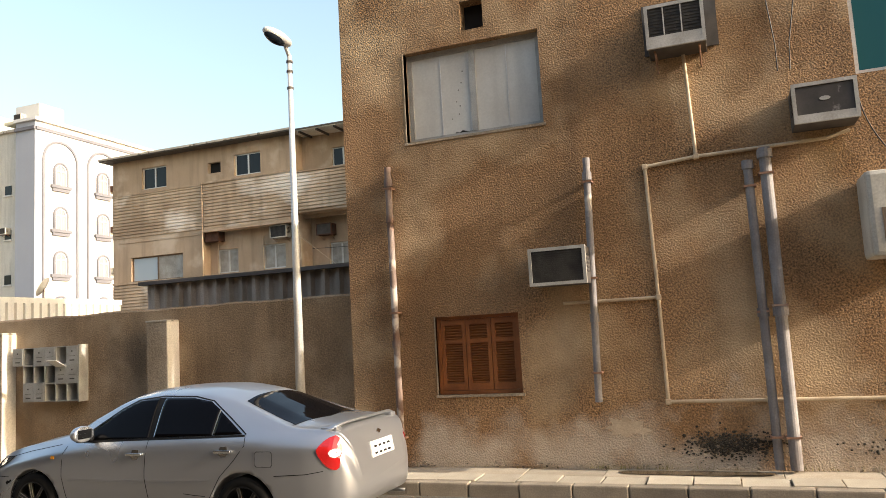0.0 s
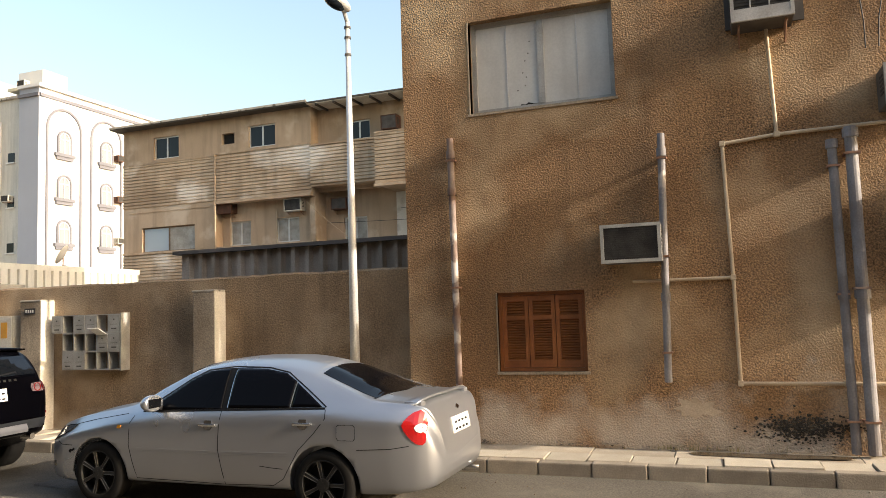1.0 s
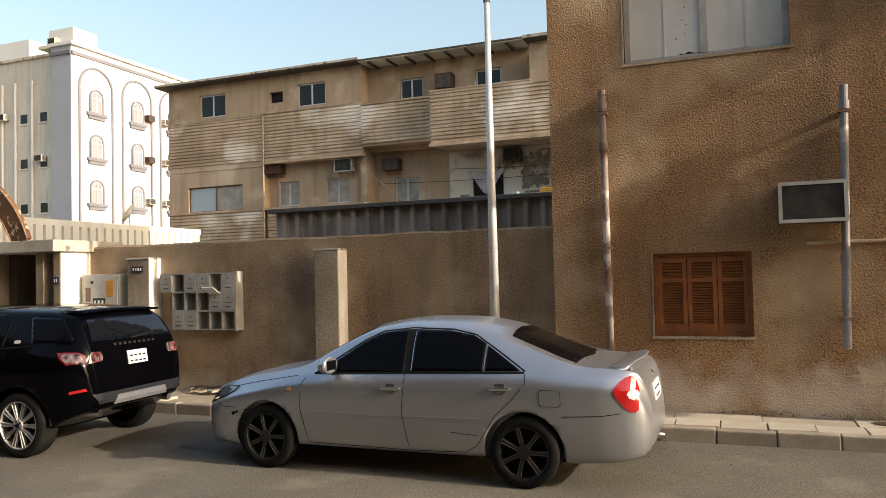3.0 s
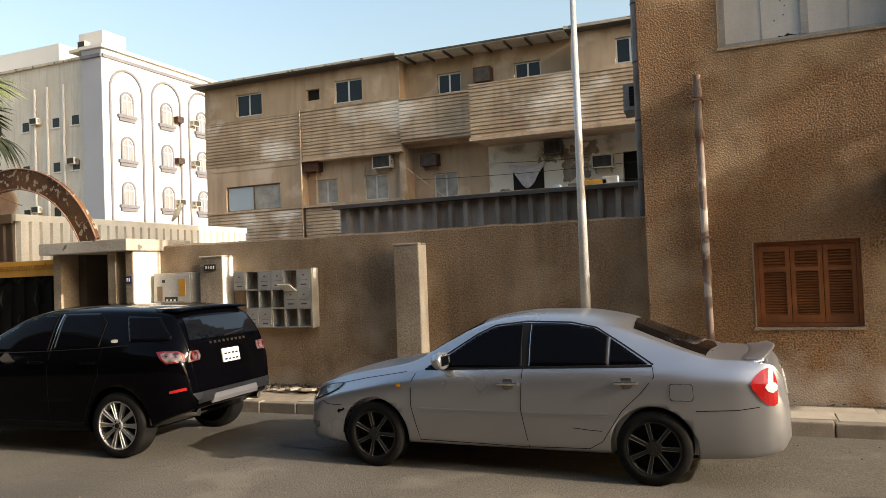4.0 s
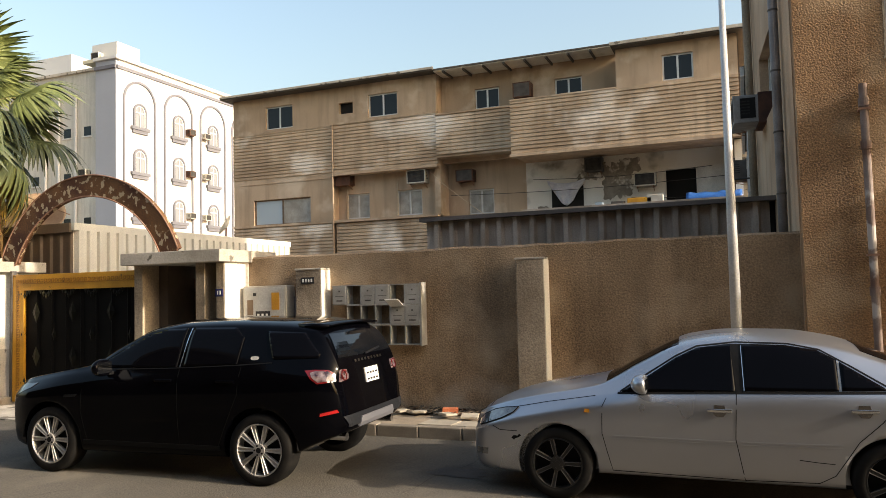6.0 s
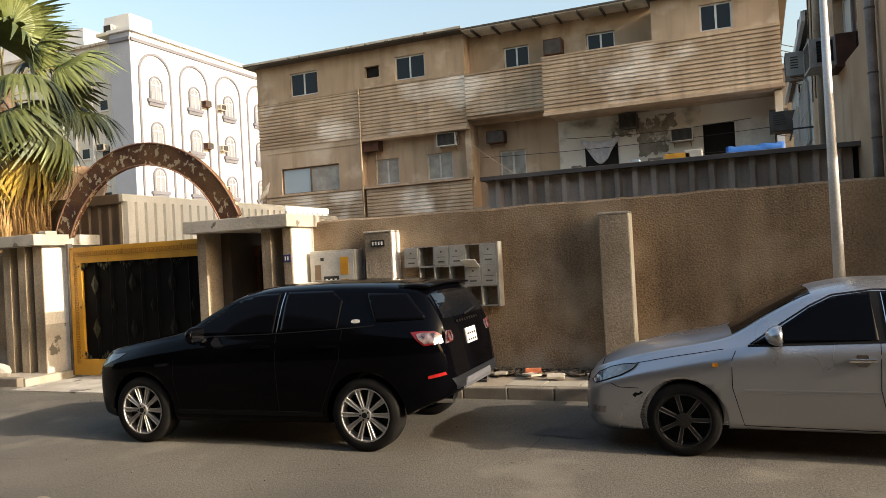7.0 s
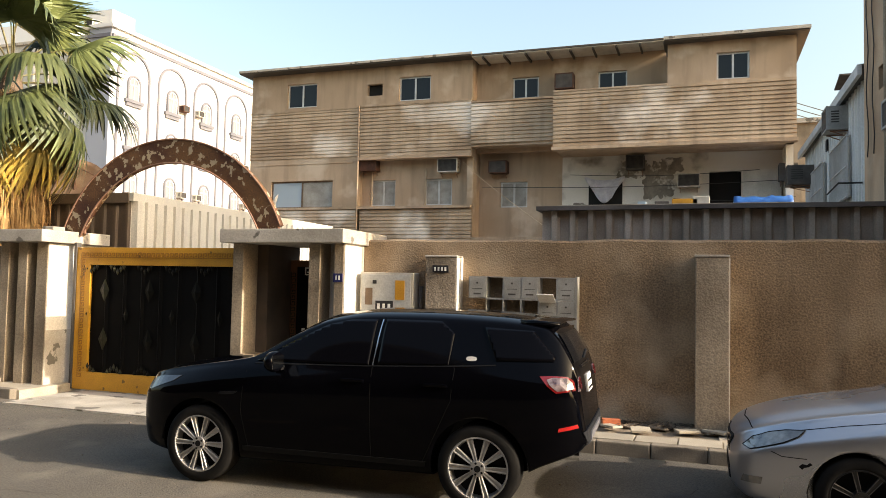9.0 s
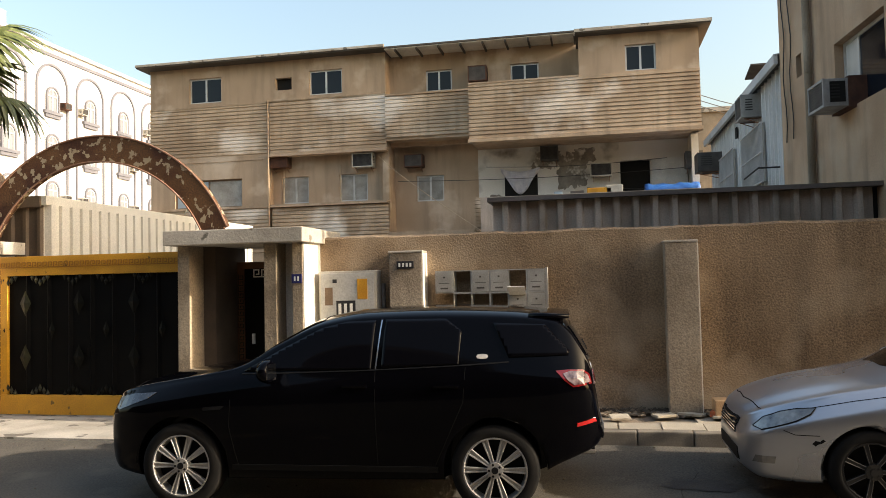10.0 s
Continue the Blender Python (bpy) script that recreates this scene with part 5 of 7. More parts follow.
            vtx.co = p + nrm * lift
            down[vtx] = p - nrm * sink
        rim = [e for e in bm.edges if len(e.link_faces) == 1]
        low = {}
        for e in rim:
            for vtx in e.verts:
                if vtx not in low:
                    low[vtx] = bm.verts.new(down[vtx])
        for e in rim:
            a, b = e.verts
            bm.faces.new((a, b, low[b], low[a]))
        return bm

    def strip(self, pts, way, width=0.007, lift=0.002, k=14):
        """Thin line along the skin through pts."""
        c = []
        for (a0, b0), (a1, b1) in zip(pts, pts[1:]):
            n = max(2, int(k * math.hypot(a1 - a0, b1 - b0)))
            c += [(a0 + (a1 - a0) * i / n, b0 + (b1 - b0) * i / n) for i in range(n)]
        c.append(pts[-1])
        bm = bmesh.new()
        hits = [self.hit(a, b, way) for a, b in c]
        P = [p + n * lift for p, n in hits]
        prev = None
        for i, p in enumerate(P):
            t = (P[min(i + 1, len(P) - 1)] - P[max(i - 1, 0)]).normalized()
            s = t.cross(hits[i][1]).normalized() * width / 2
            nn = hits[i][1] * 0.008
            ring = [bm.verts.new(p + s), bm.verts.new(p - s), bm.verts.new(p - s - nn), bm.verts.new(p + s - nn)]
            if prev:
                for j in range(4):
                    bm.faces.new((prev[j], ring[j], ring[(j + 1) % 4], prev[(j + 1) % 4]))
            prev = ring
        return bm


def cut_arches(bm, arches, half_w, name, material):
    """The skin with wheel openings (x, z, r) cut through it."""
    me = mesh_of(bm, name, material, True)
    ob = new(name, me)
    cutters = []
    for x, z, r in arches:
        for s in (-1, 1):
            c = bmesh.new()
            rod(c, (x, s * (half_w - 0.26), z), (x, s * (half_w + 0.3), z), r, n=48)
            cu = new("cutter", mesh_of(c, "cutter", VOID))
            md = ob.modifiers.new("cut", "BOOLEAN")
            md.operation, md.object, md.solver = "DIFFERENCE", cu, "EXACT"
            cutters.append(cu)
    bpy.context.view_layer.update()
    ev = ob.evaluated_get(bpy.context.evaluated_depsgraph_get())
    out = bpy.data.meshes.new_from_object(ev)
    ob.modifiers.clear()
    ob.data = out
    for c in cutters:
        bpy.data.objects.remove(c)
    return ob


TYRE = mat("tyre_rubber", (0.006, 0.0058, 0.0055), (0.012, 0.011, 0.010), 6.0, 0.85, 0.3, 90, 0.003, spec=0.12)
CHROME = plain("chrome", (0.62, 0.62, 0.62), 0.15, 1.0)
ALLOY = mat("dusty_alloy", (0.44, 0.43, 0.415), (0.32, 0.305, 0.285), 5.0, 0.38, 0.0, 60, metal=0.5)
BLACKRIM = mat("black_alloy", (0.006, 0.006, 0.006), (0.012, 0.011, 0.010), 5.0, 0.4, 0.0, 60)
CARGLASS = plain("tinted_car_glass", (0.002, 0.002, 0.003), 0.03)
CARGLASS.node_tree.nodes["Principled BSDF"].inputs["Specular IOR Level"].default_value = 0.06
SEAM = plain("panel_gap", (0.004, 0.004, 0.004), 0.8)
TRIMBLACK = plain("black_plastic", (0.007, 0.007, 0.0075), 0.6)
for m_ in (SEAM, TRIMBLACK):
    m_.node_tree.nodes["Principled BSDF"].inputs["Specular IOR Level"].default_value = 0.12
REDLAMP = plain("red_lamp_lens", (0.30, 0.008, 0.008), 0.12, coat=0.5)
CLEARLAMP = plain("clear_lamp_lens", (0.55, 0.55, 0.54), 0.10, coat=0.6)
HEADLAMP = mat("yellowed_headlamp", (0.30, 0.29, 0.26), (0.12, 0.12, 0.12), 9.0, 0.12, 0.0, 30, metal=0.6, coat=1.0)
AMBER = plain("amber_lens", (0.75, 0.30, 0.03), 0.2)
SILVER = mat("silver_car_paint", (0.40, 0.415, 0.445), (0.37, 0.38, 0.405), 0.6, 0.30, 0.0, 0.8, metal=0.8, coat=0.3, fleck=0.0)
BLACKPAINT = mat("black_car_paint", (0.0012, 0.0012, 0.002), (0.0008, 0.0008, 0.0014), 1.0, 0.06, 0.0, 300, coat=0.03, fleck=0.0, spec=0.07)


def wheel(parent, x, y, side, r, rim_r, width, spokes, spoke_mat, dish_mat, twin=True):
    """Wheel under parent; side -1: outer face at -y."""
    w = new("wheel")
    w.parent = parent
    w.matrix_basis = Matrix.Translation((x, y, r)) @ Matrix.Rotation(radians(0 if side < 0 else 180), 4, "Z")
    prof = [(rim_r, 0.0), (rim_r + 0.012, -0.006), (r * 0.93, 0.004), (r * 0.985, 0.018), (r, 0.045), (r, width - 0.045), (r * 0.985, width - 0.018), (r * 0.93, width), (rim_r, width)]
    bm = bmesh.new()
    n, rows = 48, []
    for i in range(n):
        a = 2 * math.pi * i / n
        rows.append([bm.verts.new((rr * math.cos(a), yy, rr * math.sin(a))) for rr, yy in prof])
    for i in range(n):
        p, q = rows[i], rows[(i + 1) % n]
        for j in range(len(prof) - 1):
            bm.faces.new((p[j], q[j], q[j + 1], p[j + 1]))
    part("tyre", bm, TYRE, w, smooth=True)
    rim = bmesh.new()
    rows = []
    prof2 = [(rim_r + 0.004, 0.002), (rim_r - 0.012, -0.002), (rim_r - 0.02, 0.02), (rim_r - 0.03, 0.10)]
    for i in range(n):
        a = 2 * math.pi * i / n
        rows.append([rim.verts.new((rr * math.cos(a), yy, rr * math.sin(a))) for rr, yy in prof2])
    for i in range(n):
        p, q = rows[i], rows[(i + 1) % n]
        for j in range(len(prof2) - 1):
            rim.faces.new((p[j], q[j], q[j + 1], p[j + 1]))
    rimo = part("rim", rim, spoke_mat, w)
    bm = bmesh.new()
    rod(bm, (0, 0.09, 0), (0, 0.11, 0), rim_r - 0.02, n=32)
    part("back_plate", bm, TRIMBLACK, w)
    for i in range(spokes):
        bm = bmesh.new()
        for off in ((-0.11, 0.11) if twin else (0,)):
            a = 2 * math.pi * i / spokes
            a1 = a + off * (2.4 if twin else 1) * 2 * math.pi / spokes / 0.55 * 0.5
            p0 = Vector((0.05 * math.cos(a), 0.012, 0.05 * math.sin(a)))
            p1 = Vector(((rim_r - 0.012) * math.cos(a1), 0.008, (rim_r - 0.012) * math.sin(a1)))
            t = (p1 - p0).normalized()
            s = t.cross(Vector((0, 1, 0))).normalized()
            w0, w1 = (0.013, 0.017) if spokes < 9 else (0.010, 0.020)
            if spokes >= 9:
                p0, p1 = p0 + Vector((0, 0.008, 0)), p1 + Vector((0, 0.010, 0))
                for k in (-1, 1):
                    rod(bm, p0 + s * k * 0.009 + Vector((0, -0.004, 0)), p1 + s * k * 0.021 + Vector((0, -0.006, 0)), 0.0065, 0.0085, n=6)
            v = [bm.verts.new(p + s * k * ww + Vector((0, dy, 0))) for p, ww in ((p0, w0), (p1, w1)) for k in (-1, 1) for dy in (0, 0.035)]
            for f in ((0, 1, 5, 4), (2, 3, 7, 6), (0, 2, 6, 4), (1, 3, 7, 5), (0, 1, 3, 2), (4, 5, 7, 6)):
                bm.faces.new([v[j] for j in f])
        part("spoke", bm, spoke_mat, w)
    bm = bmesh.new()
    rod(bm, (0, -0.004, 0), (0, 0.06, 0), 0.065, 0.07, n=20)
    part("hub", bm, dish_mat, w)
    bm = bmesh.new()
    rod(bm, (0, -0.010, 0), (0, 0.0, 0), 0.028, n=16)
    for i in range(5):
        a = 2 * math.pi * (i + 0.5) / 5
        rod(bm, (0.048 * math.cos(a), -0.010, 0.048 * math.sin(a)), (0.048 * math.cos(a), 0.004, 0.048 * math.sin(a)), 0.010, n=8)
    part("hub_cap", bm, TRIMBLACK if spokes >= 9 else dish_mat, w, "dark centre cap and wheel bolts")
    return w


def liner(parent, x, z, r, half_w):
    for s in (-1, 1):
        bm = bmesh.new()
        n = 24
        rows = [[bm.verts.new((x + r * math.cos(math.pi * i / n), s * y, max(z - 0.15, z + r * math.sin(math.pi * i / n)) )) for y in (half_w - 0.045, half_w - 0.27)] for i in range(n + 1)]
        for p, q in zip(rows, rows[1:]):
            bm.faces.new((p[0], q[0], q[1], p[1]))
        part("wheel_liner", bm, TRIMBLACK, parent)


def both(fn, name, material, parent, label=""):
    for way in ("near", "far"):
        ob = part(name, fn(way), material, parent, label)
        if material is CARGLASS:
            ob.data.materials.append(SEAM)
            for f in ob.data.polygons:
                f.use_smooth = len(f.vertices) == 3
                f.material_index = 0 if f.use_smooth else 1


# silver saloon
car = thing("car", "silver four-door saloon car with dusty paint and rear spoiler", "car")
S = Shell(-2.30, 2.46, {
    "top": [(-2.30, 0.62), (-2.22, 0.72), (-2.0, 0.82), (-1.6, 0.925), (-1.12, 1.01), (-0.98, 1.045), (-0.62, 1.245), (-0.22, 1.425), (0.15, 1.468), (0.6, 1.462), (1.0, 1.405), (1.4, 1.262), (1.72, 1.14), (1.90, 1.095), (2.12, 1.078), (2.32, 1.05), (2.40, 0.95), (2.44, 0.78), (2.46, 0.62)],
    "belt": [(-2.30, 0.56), (-2.2, 0.64), (-2.0, 0.73), (-1.6, 0.835), (-1.1, 0.92), (-0.6, 0.958), (0.4, 0.995), (1.3, 1.015), (2.0, 1.0), (2.30, 0.96), (2.40, 0.80), (2.46, 0.56)],
    "w": [(-2.30, 0.44), (-2.24, 0.62), (-2.1, 0.76), (-1.8, 0.855), (-1.3, 0.893), (-0.5, 0.897), (0.8, 0.897), (1.6, 0.890), (2.0, 0.868), (2.25, 0.81), (2.38, 0.73), (2.43, 0.66), (2.46, 0.58)],
    "belt_w": [(-2.30, 0.38), (-2.2, 0.60), (-2.0, 0.73), (-1.6, 0.80), (-1.1, 0.83), (-0.5, 0.845), (0.8, 0.85), (1.5, 0.835), (2.0, 0.80), (2.30, 0.73), (2.46, 0.54)],
    "roof_w": [(-2.30, 0.30), (-2.2, 0.50), (-2.0, 0.64), (-1.6, 0.72), (-1.1, 0.72), (-0.7, 0.66), (-0.2, 0.59), (0.4, 0.58), (1.0, 0.58), (1.4, 0.62), (1.75, 0.69), (2.2, 0.68), (2.38, 0.62), (2.46, 0.48)],
    "bottom": [(-2.30, 0.28), (-2.15, 0.20), (-1.8, 0.19), (-1.0, 0.24), (1.0, 0.24), (1.72, 0.235), (2.1, 0.25), (2.38, 0.30), (2.46, 0.40)],
    "crown": [(-2.30, 0.02), (-1.8, 0.035), (-1.1, 0.03), (0, 0.025), (1.0, 0.025), (1.8, 0.02), (2.46, 0.02)]})
ARCH = [(-1.36, 0.32, 0.372), (1.36, 0.32, 0.372)]
body = cut_arches(S.bm, ARCH, 0.897, "body", SILVER)
body.parent = car
for x, z, r in ARCH:
    liner(car, x, z, r + 0.004, 0.897)
part("underbody", bx(-1.95, 1.70, -0.6, 0.6, 0.20, 0.5), TRIMBLACK, car)
both(lambda w: S.patch([(-0.76, 0.985), (-0.58, 1.09), (-0.30, 1.275), (-0.12, 1.36), (0.16, 1.395), (0.19, 1.015)], w, 0.012), "front_window", CARGLASS, car, "tinted window")
both(lambda w: S.patch([(0.27, 1.018), (0.25, 1.395), (0.60, 1.385), (0.84, 1.345), (0.98, 1.27), (0.98, 1.035)], w, 0.012), "rear_window", CARGLASS, car, "tinted window")
both(lambda w: S.patch([(1.0, 1.036), (1.0, 1.255), (1.33, 1.045)], w, 0.012), "quarter_window", CARGLASS, car)
both(lambda w: S.patch([(0.185, 1.01), (0.16, 1.40), (0.255, 1.40), (0.275, 1.012)], w, 0.004), "pillar_trim", TRIMBLACK, car)
both(lambda w: S.strip([(0.262, 1.02), (0.245, 1.385)], w, 0.006, 0.008), "pillar_bead", CHROME, car)
both(lambda w: S.strip([(0.99, 1.036), (0.99, 1.26)], w, 0.010, 0.008), "window_divider", MAILGREY, car)
both(lambda w: S.strip([(-0.80, 0.972), (0.2, 1.002), (1.37, 1.030)], w, 0.020, 0.006), "belt_moulding", TRIMBLACK, car)
both(lambda w: S.strip([(-0.78, 0.985), (-0.60, 1.105), (-0.30, 1.295), (-0.12, 1.38), (0.2, 1.415), (0.62, 1.402), (0.86, 1.355), (1.1, 1.215), (1.38, 1.04)], w, 0.014, 0.004), "window_seal", TRIMBLACK, car)
both(lambda w: S.strip([(-0.90, 0.93), (-0.935, 0.86), (-0.94, 0.62), (-0.86, 0.29), (0.24, 0.275), (0.18, 0.62), (0.20, 1.0)], w, 0.006), "front_door_gap", SEAM, car)
both(lambda w: S.strip([(0.24, 0.275), (0.80, 0.29), (0.92, 0.36), (1.10, 0.64), (1.27, 0.80), (1.385, 0.94), (1.375, 1.02)], w, 0.006), "rear_door_gap", SEAM, car)
for zz in (0.575, 0.60):
    both(lambda w, zz=zz: S.strip([(-0.84, zz + 0.005), (0.17, zz)], w, 0.008, 0.006), "door_moulding", SILVER, car)
    both(lambda w, zz=zz: S.strip([(0.22, zz), (0.98, zz + 0.01)], w, 0.008, 0.006), "door_moulding", SILVER, car)
for xh, zh in ((0.06, 0.855), (1.15, 0.885)):
    both(lambda w, xh=xh, zh=zh: S.patch([(xh - 0.055, zh - 0.02), (xh - 0.04, zh + 0.045), (xh + 0.04, zh + 0.045), (xh + 0.055, zh - 0.02), (xh + 0.03, zh - 0.05), (xh - 0.03, zh - 0.05)], w, 0.003), "handle_cup", CHROME, car)
    for s in (-1, 1):
        p, _ = S.hit(xh, zh, "near" if s < 0 else "far")
        bm = bx(xh - 0.10, xh + 0.10, p.y - 0.03 if s < 0 else p.y - 0.005, p.y + 0.005 if s < 0 else p.y + 0.03, zh - 0.012, zh + 0.016, bevel=0.009)
        part("door_handle", bm, CHROME, car, "chrome door handle")
ft = [(1.53, 0.745), (1.515, 0.765), (1.515, 0.87), (1.53, 0.885), (1.685, 0.885), (1.70, 0.87), (1.705, 0.765), (1.69, 0.745)]
part("fuel_flap", S.patch(ft, "near", 0.003), SILVER, car)
part("fuel_flap_gap", S.strip(ft + ft[:1], "near", 0.006, 0.003), SEAM, car)
part("windscreen", S.patch([(-0.93, -0.62), (-0.99, 0.0), (-0.93, 0.62), (-0.28, 0.52), (-0.31, 0.0), (-0.28, -0.52)], "top", 0.005), CARGLASS, car)
part("rear_screen", S.patch([(1.18, -0.51), (1.14, 0.0), (1.18, 0.51), (1.80, 0.60), (1.87, 0.0), (1.80, -0.60)], "top", 0.005), CARGLASS, car)
both(lambda w: S.strip([(-1.0, 0.945), (-1.45, 0.875), (-1.9, 0.785)], w, 0.006, 0.002), "bonnet_gap", SEAM, car)
part("bonnet_edge", S.strip([(-2.12, -0.55), (-2.16, 0), (-2.12, 0.55)], "top", 0.01, 0.002), SEAM, car)
part("boot_gap", S.strip([(1.80, -0.66), (1.82, 0), (1.80, 0.66)], "top", 0.01, 0.002), SEAM, car)
both(lambda w: S.patch([(-2.20, 0.63), (-2.12, 0.71), (-2.0, 0.765), (-1.88, 0.795), (-1.74, 0.81), (-1.79, 0.76), (-1.90, 0.705), (-2.04, 0.655), (-2.15, 0.615)], w, 0.009, 0.03), "headlamp", HEADLAMP, car, "clear headlamp with chrome reflector")
both(lambda w: S.strip([(-2.20, 0.63), (-2.12, 0.71), (-2.0, 0.765), (-1.88, 0.795), (-1.74, 0.81), (-1.79, 0.76), (-1.90, 0.705), (-2.04, 0.655), (-2.15, 0.615), (-2.20, 0.63)], w, 0.007, 0.011), "headlamp_seal", SEAM, car)
both(lambda w: S.patch([(-2.22, 0.34), (-2.20, 0.40), (-2.06, 0.41), (-2.07, 0.35)], w, 0.005), "fog_lamp", HEADLAMP, car)
both(lambda w: S.patch([(-1.10, 0.80), (-1.09, 0.83), (-1.05, 0.83), (-1.05, 0.80)], w, 0.008), "side_repeater", AMBER, car)
both(lambda w: S.patch([(2.155, 0.885), (2.175, 0.925), (2.21, 0.965), (2.25, 0.993), (2.30, 1.01), (2.335, 0.985), (2.355, 0.90), (2.362, 0.80), (2.355, 0.725), (2.33, 0.705), (2.29, 0.715), (2.25, 0.745), (2.21, 0.79), (2.175, 0.84)], w, 0.010, 0.03), "tail_lamp", REDLAMP, car, "red tail lamp with clear stripe")
both(lambda w: S.patch([(2.265, 0.86), (2.28, 0.882), (2.31, 0.893), (2.34, 0.888), (2.355, 0.86), (2.35, 0.83), (2.32, 0.815), (2.285, 0.828)], w, 0.014, 0.03), "reversing_lamp", CLEARLAMP, car)
part("plate", S.patch([(-0.25, 0.73), (-0.25, 0.88), (0.25, 0.88), (0.25, 0.73)], "rear", 0.012), PAPER, car)
for r in range(2):
    for i in range(4):
        a = -0.19 + i * 0.10
        part("plate_mark", S.patch([(a, 0.75 + 0.065 * r), (a, 0.772 + 0.065 * r), (a + 0.06, 0.772 + 0.065 * r), (a + 0.06, 0.75 + 0.065 * r)], "rear", 0.016), TRIMBLACK, car)
part("emblem", S.patch([(-0.05, 0.96), (0, 0.985), (0.05, 0.96), (0, 0.935)], "rear", 0.012), CHROME, car)
both(lambda w: S.strip([(1.72, 0.66), (2.05, 0.675), (2.22, 0.70)], w, 0.006, 0.003), "bumper_gap", SEAM, car)
both(lambda w: S.strip([(-2.0, 0.63), (-1.92, 0.60), (-1.74, 0.60)], w, 0.006, 0.003), "bumper_gap", SEAM, car)
both(lambda w: S.patch([(-1.80, 0.535), (-1.775, 0.56), (-1.74, 0.555), (-1.72, 0.575), (-1.70, 0.56), (-1.73, 0.54), (-1.76, 0.53), (-1.775, 0.515)], w, 0.003), "paint_scuff", TRIMBLACK, car, "scraped dark patch on the bumper corner")
both(lambda w: S.strip([(0.66, 0.475), (0.80, 0.462), (0.92, 0.455)], w, 0.006, 0.001), "scratch", TRIMBLACK, car)
part("grille", S.patch([(-0.34, 0.52), (-0.40, 0.66), (0.40, 0.66), (0.34, 0.52)], "front", 0.006), TRIMBLACK, car)
for i in range(4):
    part("grille_bar", S.strip([(-0.36, 0.545 + 0.03 * i), (0, 0.545 + 0.03 * i), (0.36, 0.545 + 0.03 * i)], "front", 0.012, 0.012), CHROME, car)
part("air_intake", S.patch([(-0.45, 0.31), (-0.42, 0.41), (0.42, 0.41), (0.45, 0.31)], "front", 0.006), TRIMBLACK, car)
for s in (-1, 1):
    bm = bmesh.new()
    bmesh.ops.create_uvsphere(bm, u_segments=18, v_segments=12, radius=1, matrix=Matrix.Translation((-0.56, s * 0.97, 1.075)) @ Matrix.Diagonal((0.10, 0.135, 0.085, 1)))
    for v in bm.verts:
        if v.co.x > -0.53:
            v.co.x = -0.53
    m = part("door_mirror", bm, SILVER, car, smooth=True)
    part("mirror_glass", bx(-0.529, -0.525, s * 0.97 - 0.09, s * 0.97 + 0.09, 1.03, 1.12), CHROME, m)
    part("mirror_foot", bx(-0.64, -0.55, s * 0.84 - 0.03, s * 0.84 + 0.08, 0.99, 1.04, bevel=0.01), TRIMBLACK, m)
# boot spoiler
bm = bmesh.new()
rows = []
for i in range(21):
    u = i / 20 * 2 - 1
    z = 1.108 - 0.045 * abs(u) ** 5 - 0.015 * u * u
    x = 2.30 - 0.10 * u * u
    y = 0.70 * u
    rows.append([bm.verts.new((x + a, y, z + b)) for a, b in ((-0.24, -0.030), (-0.12, -0.006), (0.05, 0.030), (0.070, 0.020), (0.03, -0.006), (-0.10, -0.040))])
for p, q in zip(rows, rows[1:]):
    for j in range(6):
        bm.faces.new((p[j], q[j], q[(j + 1) % 6], p[(j + 1) % 6]))
bm.faces.new(rows[0])
bm.faces.new(rows[-1])
part("spoiler", bm, SILVER, car, smooth=True)
for s in (-1, 1):
    part("spoiler_foot", bx(2.12, 2.30, s * 0.62 - 0.06, s * 0.62 + 0.06, 1.03, 1.085, bevel=0.02), SILVER, car)
bm = bmesh.new()
rod(bm, (2.25, 0.5, 0.25), (2.46, 0.5, 0.25), 0.035, n=14)
part("exhaust", bm, CHROME, car)
for x in (-1.36, 1.36):
    for s in (-1, 1):
        wheel(car, x, s * 0.885, s, 0.325, 0.235, 0.21, 7, BLACKRIM, BLACKRIM, False)
# machined edges on the black rims
rim_edge = bmesh.new()
for i in range(7):
    a = 2 * math.pi * i / 7
    t = Vector((math.cos(a), 0, math.sin(a)))
    s_ = t.cross(Vector((0, 1, 0)))
    for k in (-1, 1):
        p0, p1 = t * 0.06 + s_ * k * 0.013, t * 0.222 + s_ * k * 0.017
        rod(rim_edge, (p0.x, 0.010, p0.z), (p1.x, 0.006, p1.z), 0.0032, n=6)
rim_edge_mesh = mesh_of(rim_edge, "machined_edge", mat("dull_machined_edge", (0.17, 0.16, 0.15), (0.09, 0.085, 0.08), 6.0, 0.4, 0.0, 60, metal=0.4))
for w in [c for c in car.children if c.name.startswith("wheel") and not c.name.startswith("wheel_liner")]:
    ob = new("machined_edge", rim_edge_mesh)
    ob.parent = w
car.matrix_world = Matrix.Translation((-5.325, 7.425, 0.0))

# black SUV
SKID = plain("satin_silver_plastic", (0.11, 0.11, 0.12), 0.5)
REARGLASS = plain("tinted_tailgate_glass", (0.003, 0.004, 0.006), 0.04)
DARKRED = plain("dark_red_lens", (0.12, 0.004, 0.005), 0.1, coat=0.4)
BUMPERGREY = mat("grained_black_plastic", (0.010, 0.011, 0.014), (0.007, 0.008, 0.010), 6.0, 0.55, 0.2, 120, 0.001, spec=0.25)
SMOKEDLENS = mat("smoked_lamp_lens", (0.19, 0.15, 0.155), (0.022, 0.006, 0.008), 14.0, 0.12, 0.0, 30, coat=0.6)
